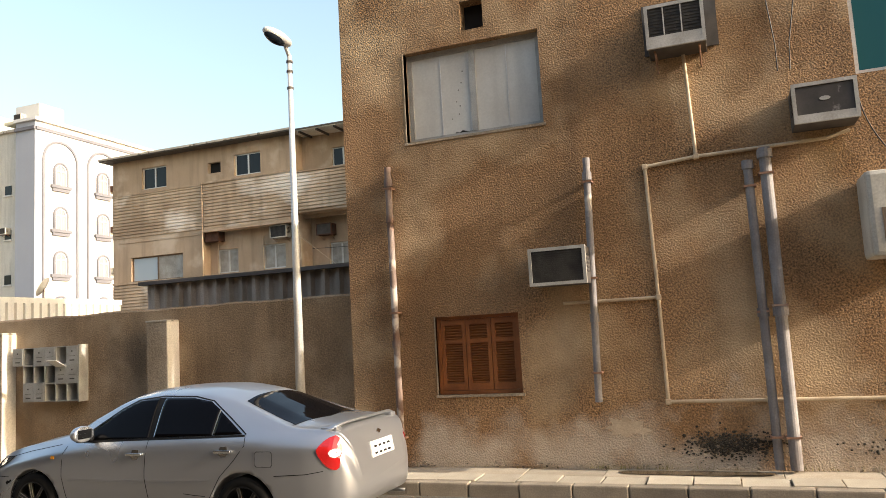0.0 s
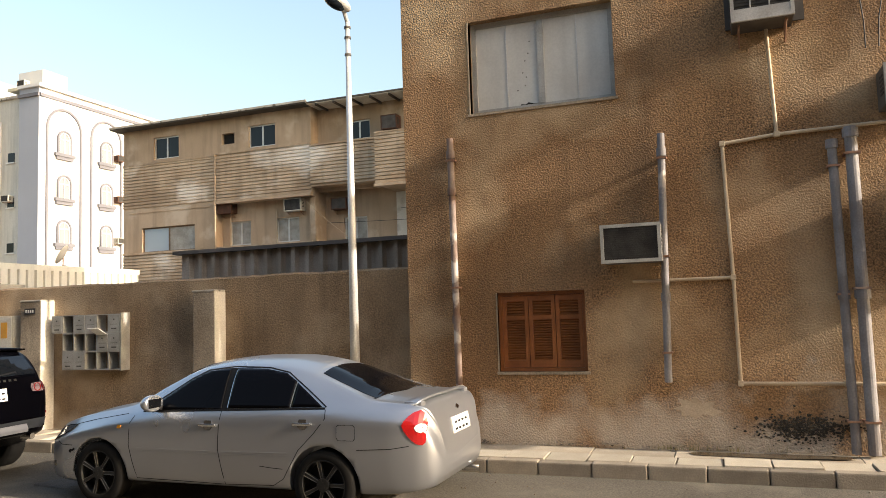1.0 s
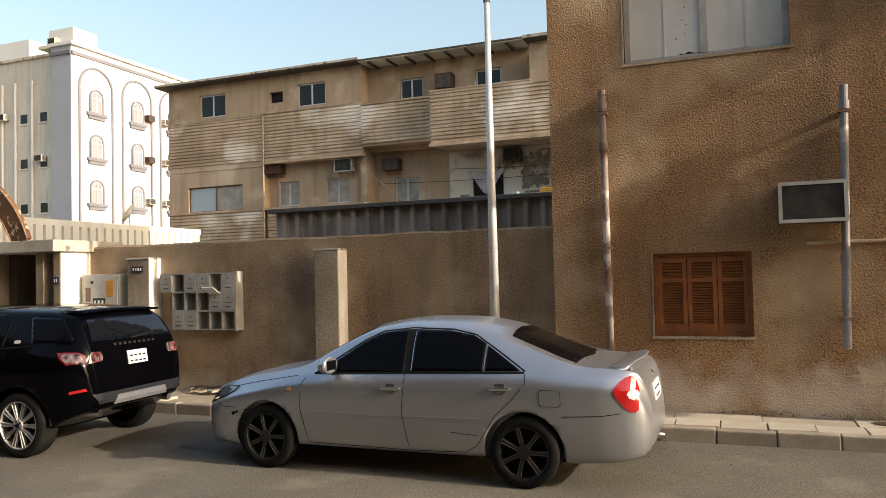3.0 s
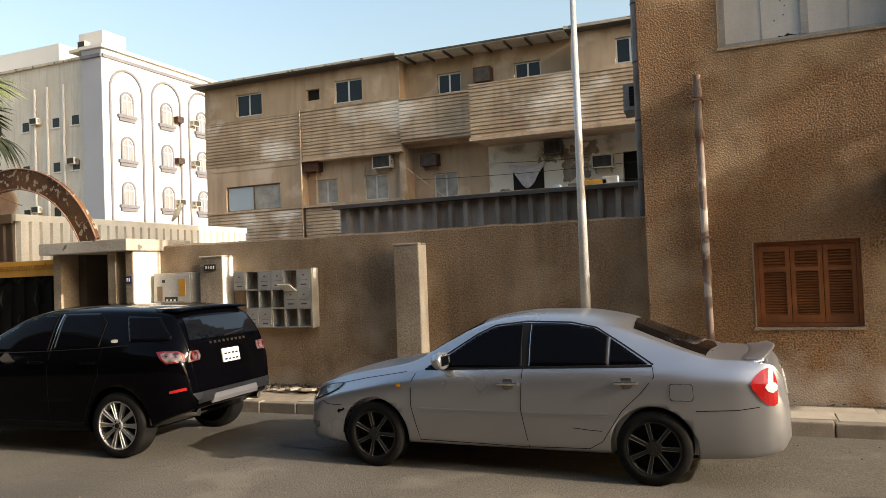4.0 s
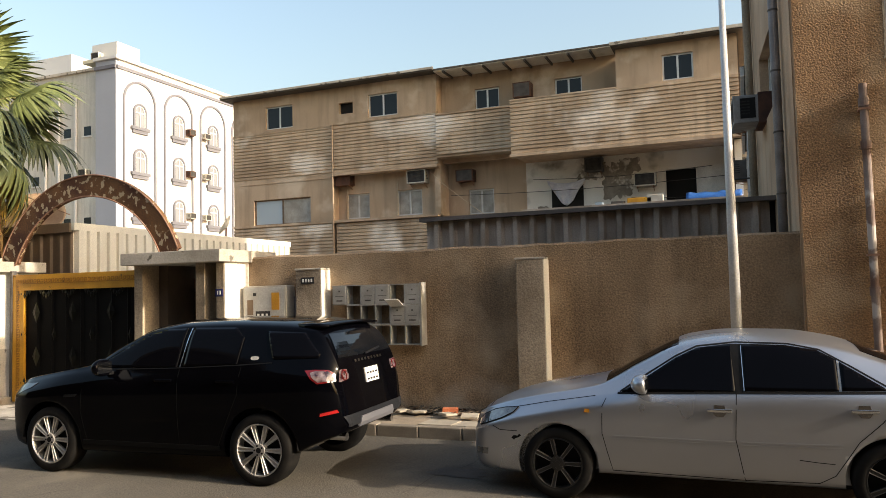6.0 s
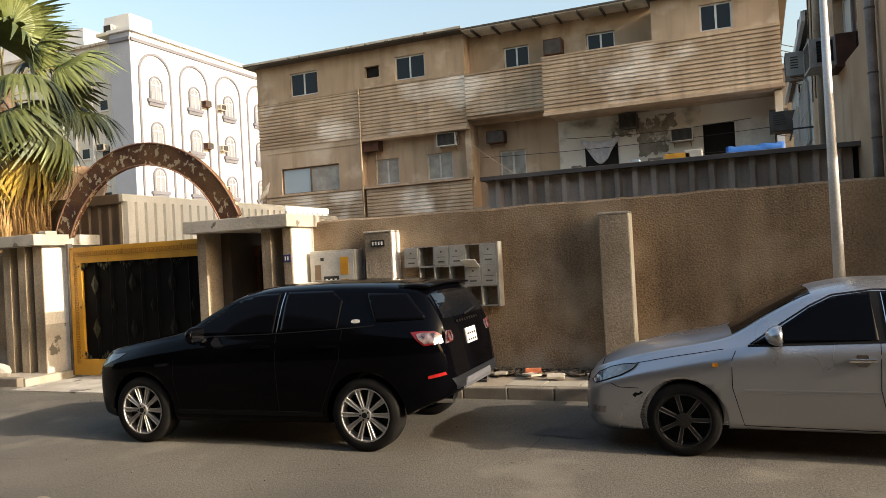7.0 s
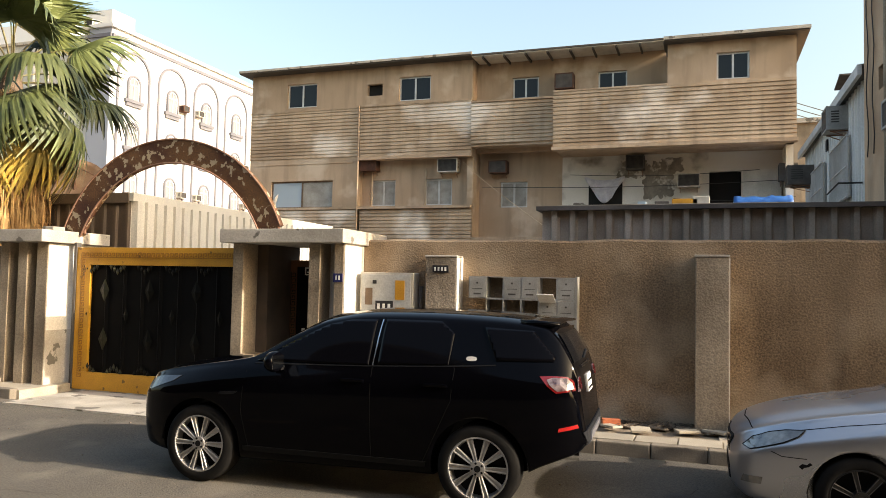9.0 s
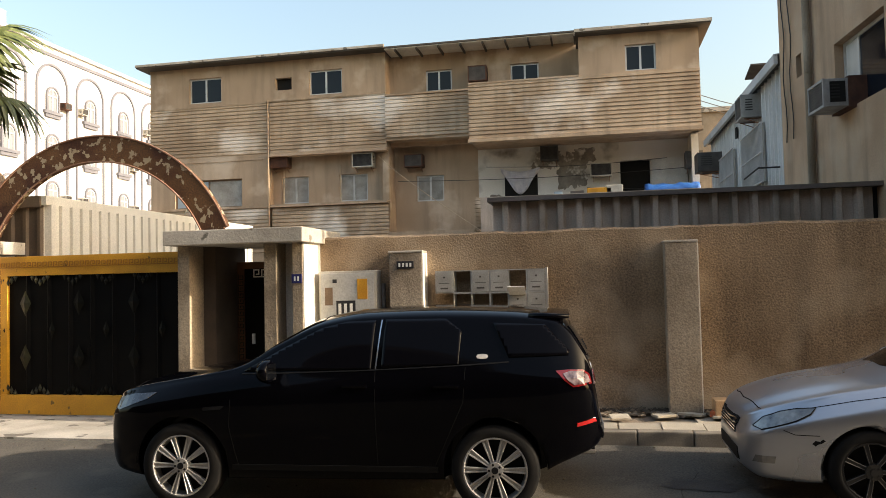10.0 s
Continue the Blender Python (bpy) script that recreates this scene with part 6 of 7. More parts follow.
SUVLAMP = mat("smoked_headlamp", (0.05, 0.052, 0.06), (0.012, 0.012, 0.014), 14.0, 0.2, 0.0, 30, metal=0.3, coat=0.25)
suv = thing("suv", "black five-door SUV with silver alloy wheels and tinted windows", "car")
V = Shell(-2.22, 2.26, {
    "top": [(-2.22, 0.84), (-2.14, 0.95), (-1.95, 1.02), (-1.5, 1.10), (-1.10, 1.165), (-0.92, 1.205), (-0.55, 1.42), (-0.15, 1.60), (0.25, 1.655), (0.8, 1.665), (1.4, 1.65), (1.88, 1.60), (1.97, 1.55), (2.10, 1.36), (2.17, 1.20), (2.21, 1.0), (2.235, 0.80), (2.26, 0.66)],
    "belt": [(-2.22, 0.76), (-2.1, 0.88), (-1.8, 0.97), (-1.1, 1.08), (-0.4, 1.125), (0.25, 1.16), (1.0, 1.19), (1.7, 1.215), (2.0, 1.20), (2.12, 1.15), (2.19, 1.02), (2.235, 0.74), (2.26, 0.61)],
    "w": [(-2.22, 0.55), (-2.15, 0.70), (-2.0, 0.82), (-1.7, 0.915), (-1.3, 0.945), (-0.5, 0.945), (1.0, 0.945), (1.6, 0.942), (1.85, 0.928), (2.0, 0.90), (2.12, 0.85), (2.20, 0.78), (2.26, 0.70)],
    "belt_w": [(-2.22, 0.48), (-2.1, 0.68), (-1.8, 0.80), (-1.1, 0.86), (-0.5, 0.878), (1.0, 0.885), (1.5, 0.878), (1.8, 0.858), (2.0, 0.82), (2.12, 0.78), (2.20, 0.73), (2.26, 0.66)],
    "roof_w": [(-2.22, 0.38), (-2.1, 0.58), (-1.8, 0.70), (-1.1, 0.76), (-0.7, 0.71), (-0.1, 0.66), (0.5, 0.655), (1.4, 0.655), (1.75, 0.645), (1.95, 0.64), (2.10, 0.67), (2.19, 0.68), (2.26, 0.60)],
    "bottom": [(-2.22, 0.36), (-2.05, 0.27), (-1.7, 0.24), (1.0, 0.26), (1.72, 0.32), (1.9, 0.40), (2.05, 0.46), (2.20, 0.52), (2.26, 0.58)],
    "crown": [(-2.22, 0.02), (-1.6, 0.035), (-1.0, 0.03), (0.4, 0.025), (1.6, 0.025), (2.0, 0.015), (2.26, 0.01)]})
ARCHV = [(-1.37, 0.37, 0.425), (1.37, 0.37, 0.425)]
body = cut_arches(V.bm, ARCHV, 0.945, "body", BLACKPAINT)
body.parent = suv
for x, z, r in ARCHV:
    liner(suv, x, z, r + 0.004, 0.945)
part("underbody", bx(-1.95, 1.60, -0.65, 0.65, 0.27, 0.6), TRIMBLACK, suv)
both(lambda w: V.patch([(-0.82, 1.165), (-0.50, 1.345), (-0.15, 1.52), (0.08, 1.575), (0.34, 1.585), (0.33, 1.19)], w, 0.012), "front_window", CARGLASS, suv, "tinted window")
both(lambda w: V.patch([(0.42, 1.195), (0.43, 1.59), (0.96, 1.59), (1.10, 1.49), (1.08, 1.225)], w, 0.012), "rear_window", CARGLASS, suv, "tinted window")
both(lambda w: V.patch([(1.50, 1.275), (1.37, 1.55), (1.80, 1.53), (2.0, 1.32), (1.99, 1.285)], w, 0.012), "quarter_window", CARGLASS, suv, "tinted window")
both(lambda w: V.strip([(0.372, 1.185), (0.395, 1.59)], w, 0.011, 0.006), "pillar_trim", CHROME, suv)
both(lambda w: V.strip([(-0.84, 1.145), (0.3, 1.178), (1.12, 1.215), (1.5, 1.24)], w, 0.012, 0.004), "belt_moulding", TRIMBLACK, suv)
both(lambda w: V.strip([(-0.90, 1.08), (-0.92, 0.7), (-0.84, 0.36), (0.39, 0.34), (0.37, 1.17)], w, 0.005, 0.001), "front_door_gap", SEAM, suv)
both(lambda w: V.strip([(0.39, 0.34), (0.86, 0.36), (1.0, 0.66), (1.12, 0.92), (1.14, 1.2)], w, 0.005, 0.001), "rear_door_gap", SEAM, suv)
both(lambda w: V.strip([(-0.9, 0.36), (0.9, 0.36)], w, 0.05, 0.006), "sill_trim", SEAM, suv)
both(lambda w: V.patch([(1.23, 1.285), (1.24, 1.30), (1.28, 1.305), (1.32, 1.30), (1.33, 1.285), (1.32, 1.27), (1.28, 1.265), (1.24, 1.27)], w, 0.003), "badge", ACPALE, suv, "small oval badge")
for xh in (0.20, 0.98):
    for s in (-1, 1):
        p, _ = V.hit(xh, 1.05, "near" if s < 0 else "far")
        part("door_handle", bx(xh - 0.11, xh + 0.11, p.y - (0.025 if s < 0 else 0.005), p.y + (0.005 if s < 0 else 0.025), 1.035, 1.065, bevel=0.01), BLACKPAINT, suv)
part("windscreen", V.patch([(-0.88, -0.66), (-0.94, 0), (-0.88, 0.66), (-0.17, 0.57), (-0.20, 0), (-0.17, -0.57)], "top", 0.005), CARGLASS, suv)
part("tailgate_glass", V.patch([(-0.66, 1.27), (-0.58, 1.51), (0.58, 1.51), (0.66, 1.27)], "rear", 0.010), REARGLASS, suv, "tinted tailgate glass")
part("bonnet_gap", V.strip([(-2.0, -0.70), (-2.06, 0), (-2.0, 0.70)], "top", 0.01, 0.002), SEAM, suv)
both(lambda w: V.patch([(-2.13, 0.84), (-2.05, 0.925), (-1.88, 0.965), (-1.64, 0.985), (-1.72, 0.93), (-1.88, 0.875), (-2.02, 0.825)], w, 0.006, 0.06), "headlamp", SUVLAMP, suv, "clear headlamp")
both(lambda w: V.patch([(-1.16, 0.845), (-1.15, 0.875), (-0.96, 0.885), (-1.0, 0.855)], w, 0.006), "wing_vent", TRIMBLACK, suv)
both(lambda w: V.patch([(1.88, 1.165), (1.98, 1.17), (2.10, 1.165), (2.15, 1.13), (2.17, 1.05), (2.02, 1.035), (1.95, 1.09)], w, 0.008, 0.05), "tail_lamp", DARKRED, suv, "red and clear tail lamp")
both(lambda w: V.patch([(1.94, 1.14), (1.99, 1.155), (2.095, 1.15), (2.135, 1.12), (2.155, 1.065), (2.03, 1.05), (1.97, 1.095)], w, 0.012, 0.05), "tail_lamp_lens", SMOKEDLENS, suv)
both(lambda w: V.patch([(2.04, 0.715), (2.045, 0.745), (2.19, 0.775), (2.20, 0.745)], w, 0.008), "reflector", REDLAMP, suv)
for s in (-1, 1):
    part("tail_lamp_inner", V.patch([(s * 0.56, 1.05), (s * 0.54, 1.10), (s * 0.56, 1.155), (s * 0.70, 1.16), (s * 0.74, 1.04)], "rear", 0.008), SMOKEDLENS, suv)
    part("tail_ring", V.strip([(s * 0.64 + 0.05 * math.cos(a * math.pi / 8), 1.10 + 0.05 * math.sin(a * math.pi / 8)) for a in range(17)], "rear", 0.010, 0.014, 40), DARKRED, suv)
part("bumper_skirt", V.patch([(-0.66, 0.585), (-0.74, 0.70), (0.74, 0.70), (0.66, 0.585)], "rear", 0.010), BUMPERGREY, suv)
part("skid_plate", V.patch([(-0.44, 0.565), (-0.40, 0.655), (0.40, 0.655), (0.44, 0.565)], "rear", 0.022), SKID, suv, "silver skid plate")
part("plate", V.patch([(-0.16, 0.97), (-0.16, 1.125), (0.16, 1.125), (0.16, 0.97)], "rear", 0.014), PAPER, suv)
for r in range(2):
    for i in range(4):
        a = -0.13 + i * 0.07
        part("plate_mark", V.patch([(a, 0.99 + 0.065 * r), (a, 1.01 + 0.065 * r), (a + 0.045, 1.01 + 0.065 * r), (a + 0.045, 0.99 + 0.065 * r)], "rear", 0.018), TRIMBLACK, suv)
for i in range(9):
    a = -0.35 + i * 0.08
    part("badge_bar", V.patch([(a, 1.205), (a, 1.23), (a + 0.042, 1.23), (a + 0.042, 1.205)], "rear", 0.012), CHROME, suv)
part("wiper", V.strip([(-0.05, 1.27), (0.35, 1.31)], "rear", 0.02, 0.02), TRIMBLACK, suv)
bm = bmesh.new()
rows = []
for i in range(17):
    u = i / 8 - 1
    rows.append([bm.verts.new((x, 0.62 * u, z - 0.02 * u * u)) for x, z in ((1.66, 1.645), (1.82, 1.64), (2.01, 1.625), (2.01, 1.605), (1.85, 1.585), (1.70, 1.58))])
for p, q in zip(rows, rows[1:]):
    for j in range(6):
        bm.faces.new((p[j], q[j], q[(j + 1) % 6], p[(j + 1) % 6]))
bm.faces.new(rows[0])
bm.faces.new(rows[-1])
part("spoiler", bm, BLACKPAINT, suv, smooth=True)
for s in (-1, 1):
    bm = bmesh.new()
    bmesh.ops.create_uvsphere(bm, u_segments=18, v_segments=12, radius=1, matrix=Matrix.Translation((-0.53, s * 1.03, 1.19)) @ Matrix.Diagonal((0.09, 0.13, 0.095, 1)))
    for v in bm.verts:
        if v.co.x > -0.495:
            v.co.x = -0.495
    m = part("door_mirror", bm, BLACKPAINT, suv, smooth=True)
    part("mirror_glass", bx(-0.494, -0.490, s * 1.03 - 0.10, s * 1.03 + 0.10, 1.13, 1.25), CHROME, m)
    part("mirror_foot", bx(-0.61, -0.51, s * 0.90 - 0.04, s * 0.90 + 0.06, 1.10, 1.14, bevel=0.01), TRIMBLACK, m)
    bm = bmesh.new()
    rod(bm, (2.0, s * 0.58, 0.47), (2.19, s * 0.58, 0.47), 0.04, n=14)
    part("exhaust", bm, CHROME, suv)
for x in (-1.37, 1.37):
    for s in (-1, 1):
        wheel(suv, x, s * 0.93, s, 0.365, 0.268, 0.235, 10, ALLOY, ALLOY, False)
suv.matrix_world = Matrix.Translation((-11.07, 6.98, 0.0)) @ Matrix.Rotation(radians(2.8), 4, "Z")

# ---- palm beside the gate pier ----
FROND = mat("palm_leaf_green", (0.155, 0.175, 0.055), (0.05, 0.07, 0.02), 1.2, 0.5, 0.2, 60, 0.003, fleck=0.2, vary=0.45)
STALK = mat("palm_stalk", (0.30, 0.28, 0.11), (0.15, 0.12, 0.05), 4.0, 0.6)
STRAW = mat("dead_palm_straw", (0.58, 0.37, 0.15), (0.30, 0.17, 0.06), 4.0, 0.85, 0.3, 50, 0.004, vary=0.3)
YELLOWLEAF = mat("yellowing_palm_leaf", (0.60, 0.40, 0.07), (0.38, 0.30, 0.08), 3.0, 0.6, 0.2, 60, 0.003, vary=0.2)
TRUNK = mat("palm_trunk", (0.20, 0.14, 0.09), (0.12, 0.08, 0.05), 5.0, 0.95, 0.9, 30, 0.03)


def fan_leaf(seed, petiole, blade, droop, spread=112, n=40):
    """Fan palm leaf: stalk along +x from the origin, then a pleated fan of narrow, split, hanging blades."""
    rnd = random.Random(seed)
    bm = bmesh.new()
    pts = [Vector((petiole * i / 6, 0, 0.22 * petiole * math.sin(math.pi * i / 12) - 0.22 * petiole * (i / 6) ** 2 * 0.9)) for i in range(7)]
    for i, (a, b) in enumerate(zip(pts, pts[1:])):
        rod(bm, a, b, 0.022 - 0.0015 * i, n=5)
    stalk_faces = len(bm.faces)
    hub = pts[-1]
    for i in range(n):
        a = radians(-spread + 2 * spread * i / (n - 1) + rnd.uniform(-1.5, 1.5))
        length = blade * (0.72 + 0.28 * math.cos(a * 0.75)) * rnd.uniform(0.9, 1.06)
        d, s = Vector((math.cos(a), math.sin(a), 0)), Vector((-math.sin(a), math.cos(a), 0))
        prev = None
        hang = droop * rnd.uniform(0.75, 1.35)
        for k in range(7):
            r = length * k / 6
            u = k / 6
            w = (0.016 + 0.048 * min(1, u / 0.6) if u < 0.6 else 0.064 * (1 - (u - 0.6) / 0.41) ** 0.8) * blade * 0.75 + 0.001
            c = hub + d * (r - 0.30 * hang * length * max(0, u - 0.5)) + Vector((0, 0, -hang * length * max(0, u - 0.36) ** 2 * 1.7 - 0.10 * r * abs(math.sin(a))))
            ring = [bm.verts.new(c + s * w), bm.verts.new(c + Vector((0, 0, 0.35 * w))), bm.verts.new(c - s * w)]
            if prev:
                bm.faces.new((prev[0], ring[0], ring[1], prev[1]))
                bm.faces.new((prev[1], ring[1], ring[2], prev[2]))
            prev = ring
    bm.faces.ensure_lookup_table()
    me = bpy.data.meshes.new("leaf")
    for i, f in enumerate(bm.faces):
        f.material_index = 1 if i < stalk_faces else 0
    bm.to_mesh(me)
    bm.free()
    return me


def leaf_set(green, stalk, specs):
    out = []
    for k, sp in enumerate(specs):
        me = fan_leaf(k + 3, *sp)
        me.materials.append(green)
        me.materials.append(stalk)
        out.append(me)
    return out


palm = thing("palm_tree", "fan palm with green crown over a skirt of dead straw", "tree")
PC = Vector((-20.68, 10.8, 5.7))
bm = bmesh.new()
prev = None
for i in range(26):
    z = 0.1 + 5.9 * i / 25
    r = 0.24 + 0.03 * (i % 2) - 0.002 * i
    ring = [bm.verts.new((PC.x + r * math.cos(2 * math.pi * k / 18), PC.y + r * math.sin(2 * math.pi * k / 18), z)) for k in range(18)]
    if prev:
        for k in range(18):
            bm.faces.new((prev[k], ring[k], ring[(k + 1) % 18], prev[(k + 1) % 18]))
    prev = ring
part("trunk", bm, TRUNK, palm)
rnd = random.Random(11)
green = leaf_set(FROND, STALK, [(1.35, 1.3, 0.6), (1.2, 1.4, 0.95), (1.5, 1.3, 0.75), (1.1, 1.2, 0.45)])
old = leaf_set(YELLOWLEAF, STALK, [(1.15, 1.2, 1.1)])
dead = leaf_set(STRAW, STRAW, [(0.9, 1.1, 0.5, 40, 26), (1.1, 1.0, 0.4, 34, 24)])
N = 24
for i in range(N):
    az = i * 2.39996 + rnd.uniform(-0.2, 0.2)
    el = radians(76 - 112 * (i / (N - 1)) ** 0.8)
    ob = new("leaf", green[i % 4])
    ob.parent = palm
    ob.matrix_basis = Matrix.Translation(PC + Vector((0, 0, 0.25 - 0.4 * i / N))) @ Matrix.Rotation(az, 4, "Z") @ Matrix.Rotation(-el, 4, "Y") @ Matrix.Rotation(rnd.uniform(-0.5, 0.5), 4, "X")
for az, el in ((-0.25, -46), (-1.2, -50), (0.9, -44)):
    ob = new("yellow_leaf", old[0])
    ob.parent = palm
    ob.matrix_basis = Matrix.Translation(PC + Vector((0, 0, -0.2))) @ Matrix.Rotation(az, 4, "Z") @ Matrix.Rotation(radians(-el), 4, "Y")
for i in range(9):
    az = i * 2.39996
    ob = new("dead_leaf", dead[i % 2])
    ob.parent = palm
    ob.matrix_basis = Matrix.Translation(PC + Vector((0.1 * math.cos(az), 0.1 * math.sin(az), -0.15 - 0.028 * i))) @ Matrix.Rotation(az, 4, "Z") @ Matrix.Rotation(radians(70 + 14 * rnd.random()), 4, "Y") @ Matrix.Rotation(rnd.uniform(-0.4, 0.4), 4, "X")
bm = bmesh.new()
for i in range(3600):
    az, r0 = rnd.uniform(0, 2 * math.pi), rnd.uniform(0.28, 0.5)
    z0 = rnd.uniform(2.7, 5.5)
    ln = rnd.uniform(0.8, 1.7)
    r1 = r0 + rnd.uniform(0.05, 0.42)
    d, s = Vector((math.cos(az), math.sin(az), 0)), Vector((-math.sin(az), math.cos(az), 0)) * rnd.uniform(0.008, 0.02)
    tw = Vector((-d.y, d.x, 0)) * rnd.uniform(-0.15, 0.15)
    a = Vector((PC.x, PC.y, z0)) + d * r0
    m_ = Vector((PC.x, PC.y, z0 - ln * 0.45)) + d * r1 + tw * 0.5
    b = Vector((PC.x, PC.y, z0 - ln)) + d * (r1 - 0.02) + tw
    v = [bm.verts.new(q) for q in (a + s, a - s, m_ + s, m_ - s, b + s * 0.2, b - s * 0.2)]
    bm.faces.new((v[0], v[1], v[3], v[2]))
    bm.faces.new((v[2], v[3], v[5], v[4]))
sk = part("skirt", bm, STRAW, palm, "hanging dead straw")
tagged(sk, kind="stuff")

# ---- roof clutter behind the gate ----
t = thing("satellite_dish", "large rusty satellite dish on the cabin roof", "satellite dish")
bm = bmesh.new()
M = Matrix.Translation((-21.9, 13.6, 3.95)) @ Matrix.Rotation(radians(35), 4, "Z") @ Matrix.Rotation(radians(52), 4, "X")
prev = None
for j in range(1, 9):
    r = 0.78 * j / 8
    ring = [bm.verts.new(M @ Vector((r * math.cos(2 * math.pi * k / 28), r * math.sin(2 * math.pi * k / 28), 0.28 * (j / 8) ** 2))) for k in range(28)]
    if prev:
        for k in range(28):
            bm.faces.new((prev[k], ring[k], ring[(k + 1) % 28], prev[(k + 1) % 28]))
    else:
        bm.faces.new(ring)
    prev = ring
ext = bmesh.ops.extrude_face_region(bm, geom=bm.faces[:])["geom"]
bmesh.ops.translate(bm, verts=[g for g in ext if isinstance(g, bmesh.types.BMVert)], vec=(0.0, 0.02, -0.02))
part("reflector", bm, mat("sunburnt_dish", (0.40, 0.27, 0.16), (0.30, 0.18, 0.10), 2.0, 0.7), t, smooth=True)
bm = bmesh.new()
rod(bm, (-21.9, 13.7, 3.5), (-21.9, 13.65, 4.2), 0.04, n=8)
part("mast", bm, PIPERUST, t)
bm = bmesh.new()
for k in range(3):
    p = M @ Vector((0.9 * math.cos(k * 2.094), 0.9 * math.sin(k * 2.094), 0.27))
    rod(bm, p, M @ Vector((0, 0, 0.95)), 0.012, n=6)
part("feed_arm", bm, PIPERUST, t)
t = thing("satellite_dish", "small white satellite dish at the cabin edge", "satellite dish")
bm = bmesh.new()
M = Matrix.Translation((-18.7, 17.2, 3.95)) @ Matrix.Rotation(radians(-60), 4, "Z") @ Matrix.Rotation(radians(60), 4, "X")
bmesh.ops.create_cone(bm, cap_ends=True, segments=20, radius1=0.05, radius2=0.32, depth=0.09, matrix=M)
part("reflector", bm, WHITEPAINT, t, smooth=False)
bm = bmesh.new()
rod(bm, (-18.7, 17.2, 3.5), (-18.7, 17.2, 3.95), 0.02, n=6)
part("mast", bm, PIPERUST, t)
# overhead wires and roof antenna between the blocks
t = thing("overhead_wires", "thin black wires between the buildings", "cable")
for k in range(3):
    bm = bmesh.new()
    cable_path(bm, [(-4.9 + 0.9 * i, 33 + 1.0 * i, 9.3 + 0.25 * k - 0.2 * math.sin(math.pi * i / 6)) for i in range(7)], 0.018, 5)
    part("line", bm, CABLE, t)
t = thing("roof_antenna", "bent aluminium aerial on the metal roof", "antenna")
bm = bmesh.new()
rod(bm, (-4.55, 20.0, 6.55), (-4.55, 20.0, 7.08), 0.03, n=6)
part("mast", bm, POLE, t)
bm = bmesh.new()
vs = box(bm, -4.85, -4.35, 19.6, 20.4, 7.0, 7.04)
bmesh.ops.rotate(bm, verts=vs, cent=(-4.55, 20, 7.03), matrix=Matrix.Rotation(radians(-12), 3, "X"))
part("boom", bm, ACDARK, t)
t = thing("far_block", "ochre house behind the metal building", "house")
part("wall", bx(-6, 8, 44, 52, 0, 11.0), PILLAR, t)
part("roof", bx(-6.2, 8.2, 43.8, 52, 11.0, 11.25), CONCRETE, t)

# ---- wall and pavement wear ----
blotch("mortar_patch", -1.02, -0.36, 0.50, 0.84, BROWN_Y - 0.001, PATCHPLASTER, 3.7, bb, "pale bare mortar patch", 0.8, 90)
bm = bmesh.new()
rnd = random.Random(5)
for i in range(1300):
    cx, w_ = (rnd.gauss(0.45, 0.24), 0.9) if i < 1000 else (rnd.gauss(2.35, 0.3), 0.7)
    cz = 0.47 + rnd.gauss(0, 0.07) if i < 1000 else 0.42 + rnd.gauss(0, 0.06)
    r = rnd.uniform(0.003, 0.015)
    vs = [bm.verts.new((cx + r * 1.3 * math.cos(2 * math.pi * k / 7) * rnd.uniform(0.6, 1.2), BROWN_Y - 0.004 - 0.004 * rnd.random(), cz + r * math.sin(2 * math.pi * k / 7) * rnd.uniform(0.6, 1.2))) for k in range(7)]
    f = bm.faces.new(vs)
    c = bm.verts.new((cx, BROWN_Y - 0.016, cz))
    bm.faces.remove(f)
    for k in range(7):
        bm.faces.new((vs[k], vs[(k + 1) % 7], c))
tagged(part("mould", bm, MOULD, bb, "black mould flecks"), kind="stuff")
bm = bmesh.new()
vs = []
for i in range(36):
    a = 2 * math.pi * i / 36
    r = 1 + 0.3 * noise.noise((2 * math.cos(a), 2 * math.sin(a), 7))
    vs.append(bm.verts.new((0.05 + 0.85 * r * math.cos(a), 9.40 + 0.13 * r * math.sin(a), 0.1975)))
bm.faces.new(vs)
part("damp_patch", bm, plain("wet_paving", (0.07, 0.05, 0.03), 0.18), pavement, "dark wet patch")

# ---- rubble, bricks, weeds ----
rnd = random.Random(21)


def lump(sx, sy, sz, seed):
    bm = bmesh.new()
    bmesh.ops.create_icosphere(bm, subdivisions=2, radius=1)
    for v in bm.verts:
        k = 1 + 0.35 * noise.noise(v.co * 1.6 + Vector((seed, 0, 0)))
        v.co = Vector((v.co.x * sx * k, v.co.y * sy * k, max(v.co.z * sz * k, -sz * 0.4)))
    return bm


lump_meshes = [mesh_of(lump(0.05, 0.04, 0.03, k * 3.1), "rubble_stone", RUBBLE) for k in range(5)]
t = thing("rubble", "broken paving and dirt heaped along the wall foot", "rubble")
for i in range(200):
    x = rnd.uniform(-10.2, -7.0)
    ob = new("stone", lump_meshes[i % 5])
    ob.parent = t
    s = rnd.uniform(0.4, 1.6)
    ob.matrix_basis = Matrix.Translation((x, 9.88 - abs(rnd.gauss(0, 0.14)), 0.20)) @ Matrix.Rotation(rnd.uniform(0, 6), 4, "Z") @ Matrix.Diagonal((s * 1.5, s, s * 0.7, 1))
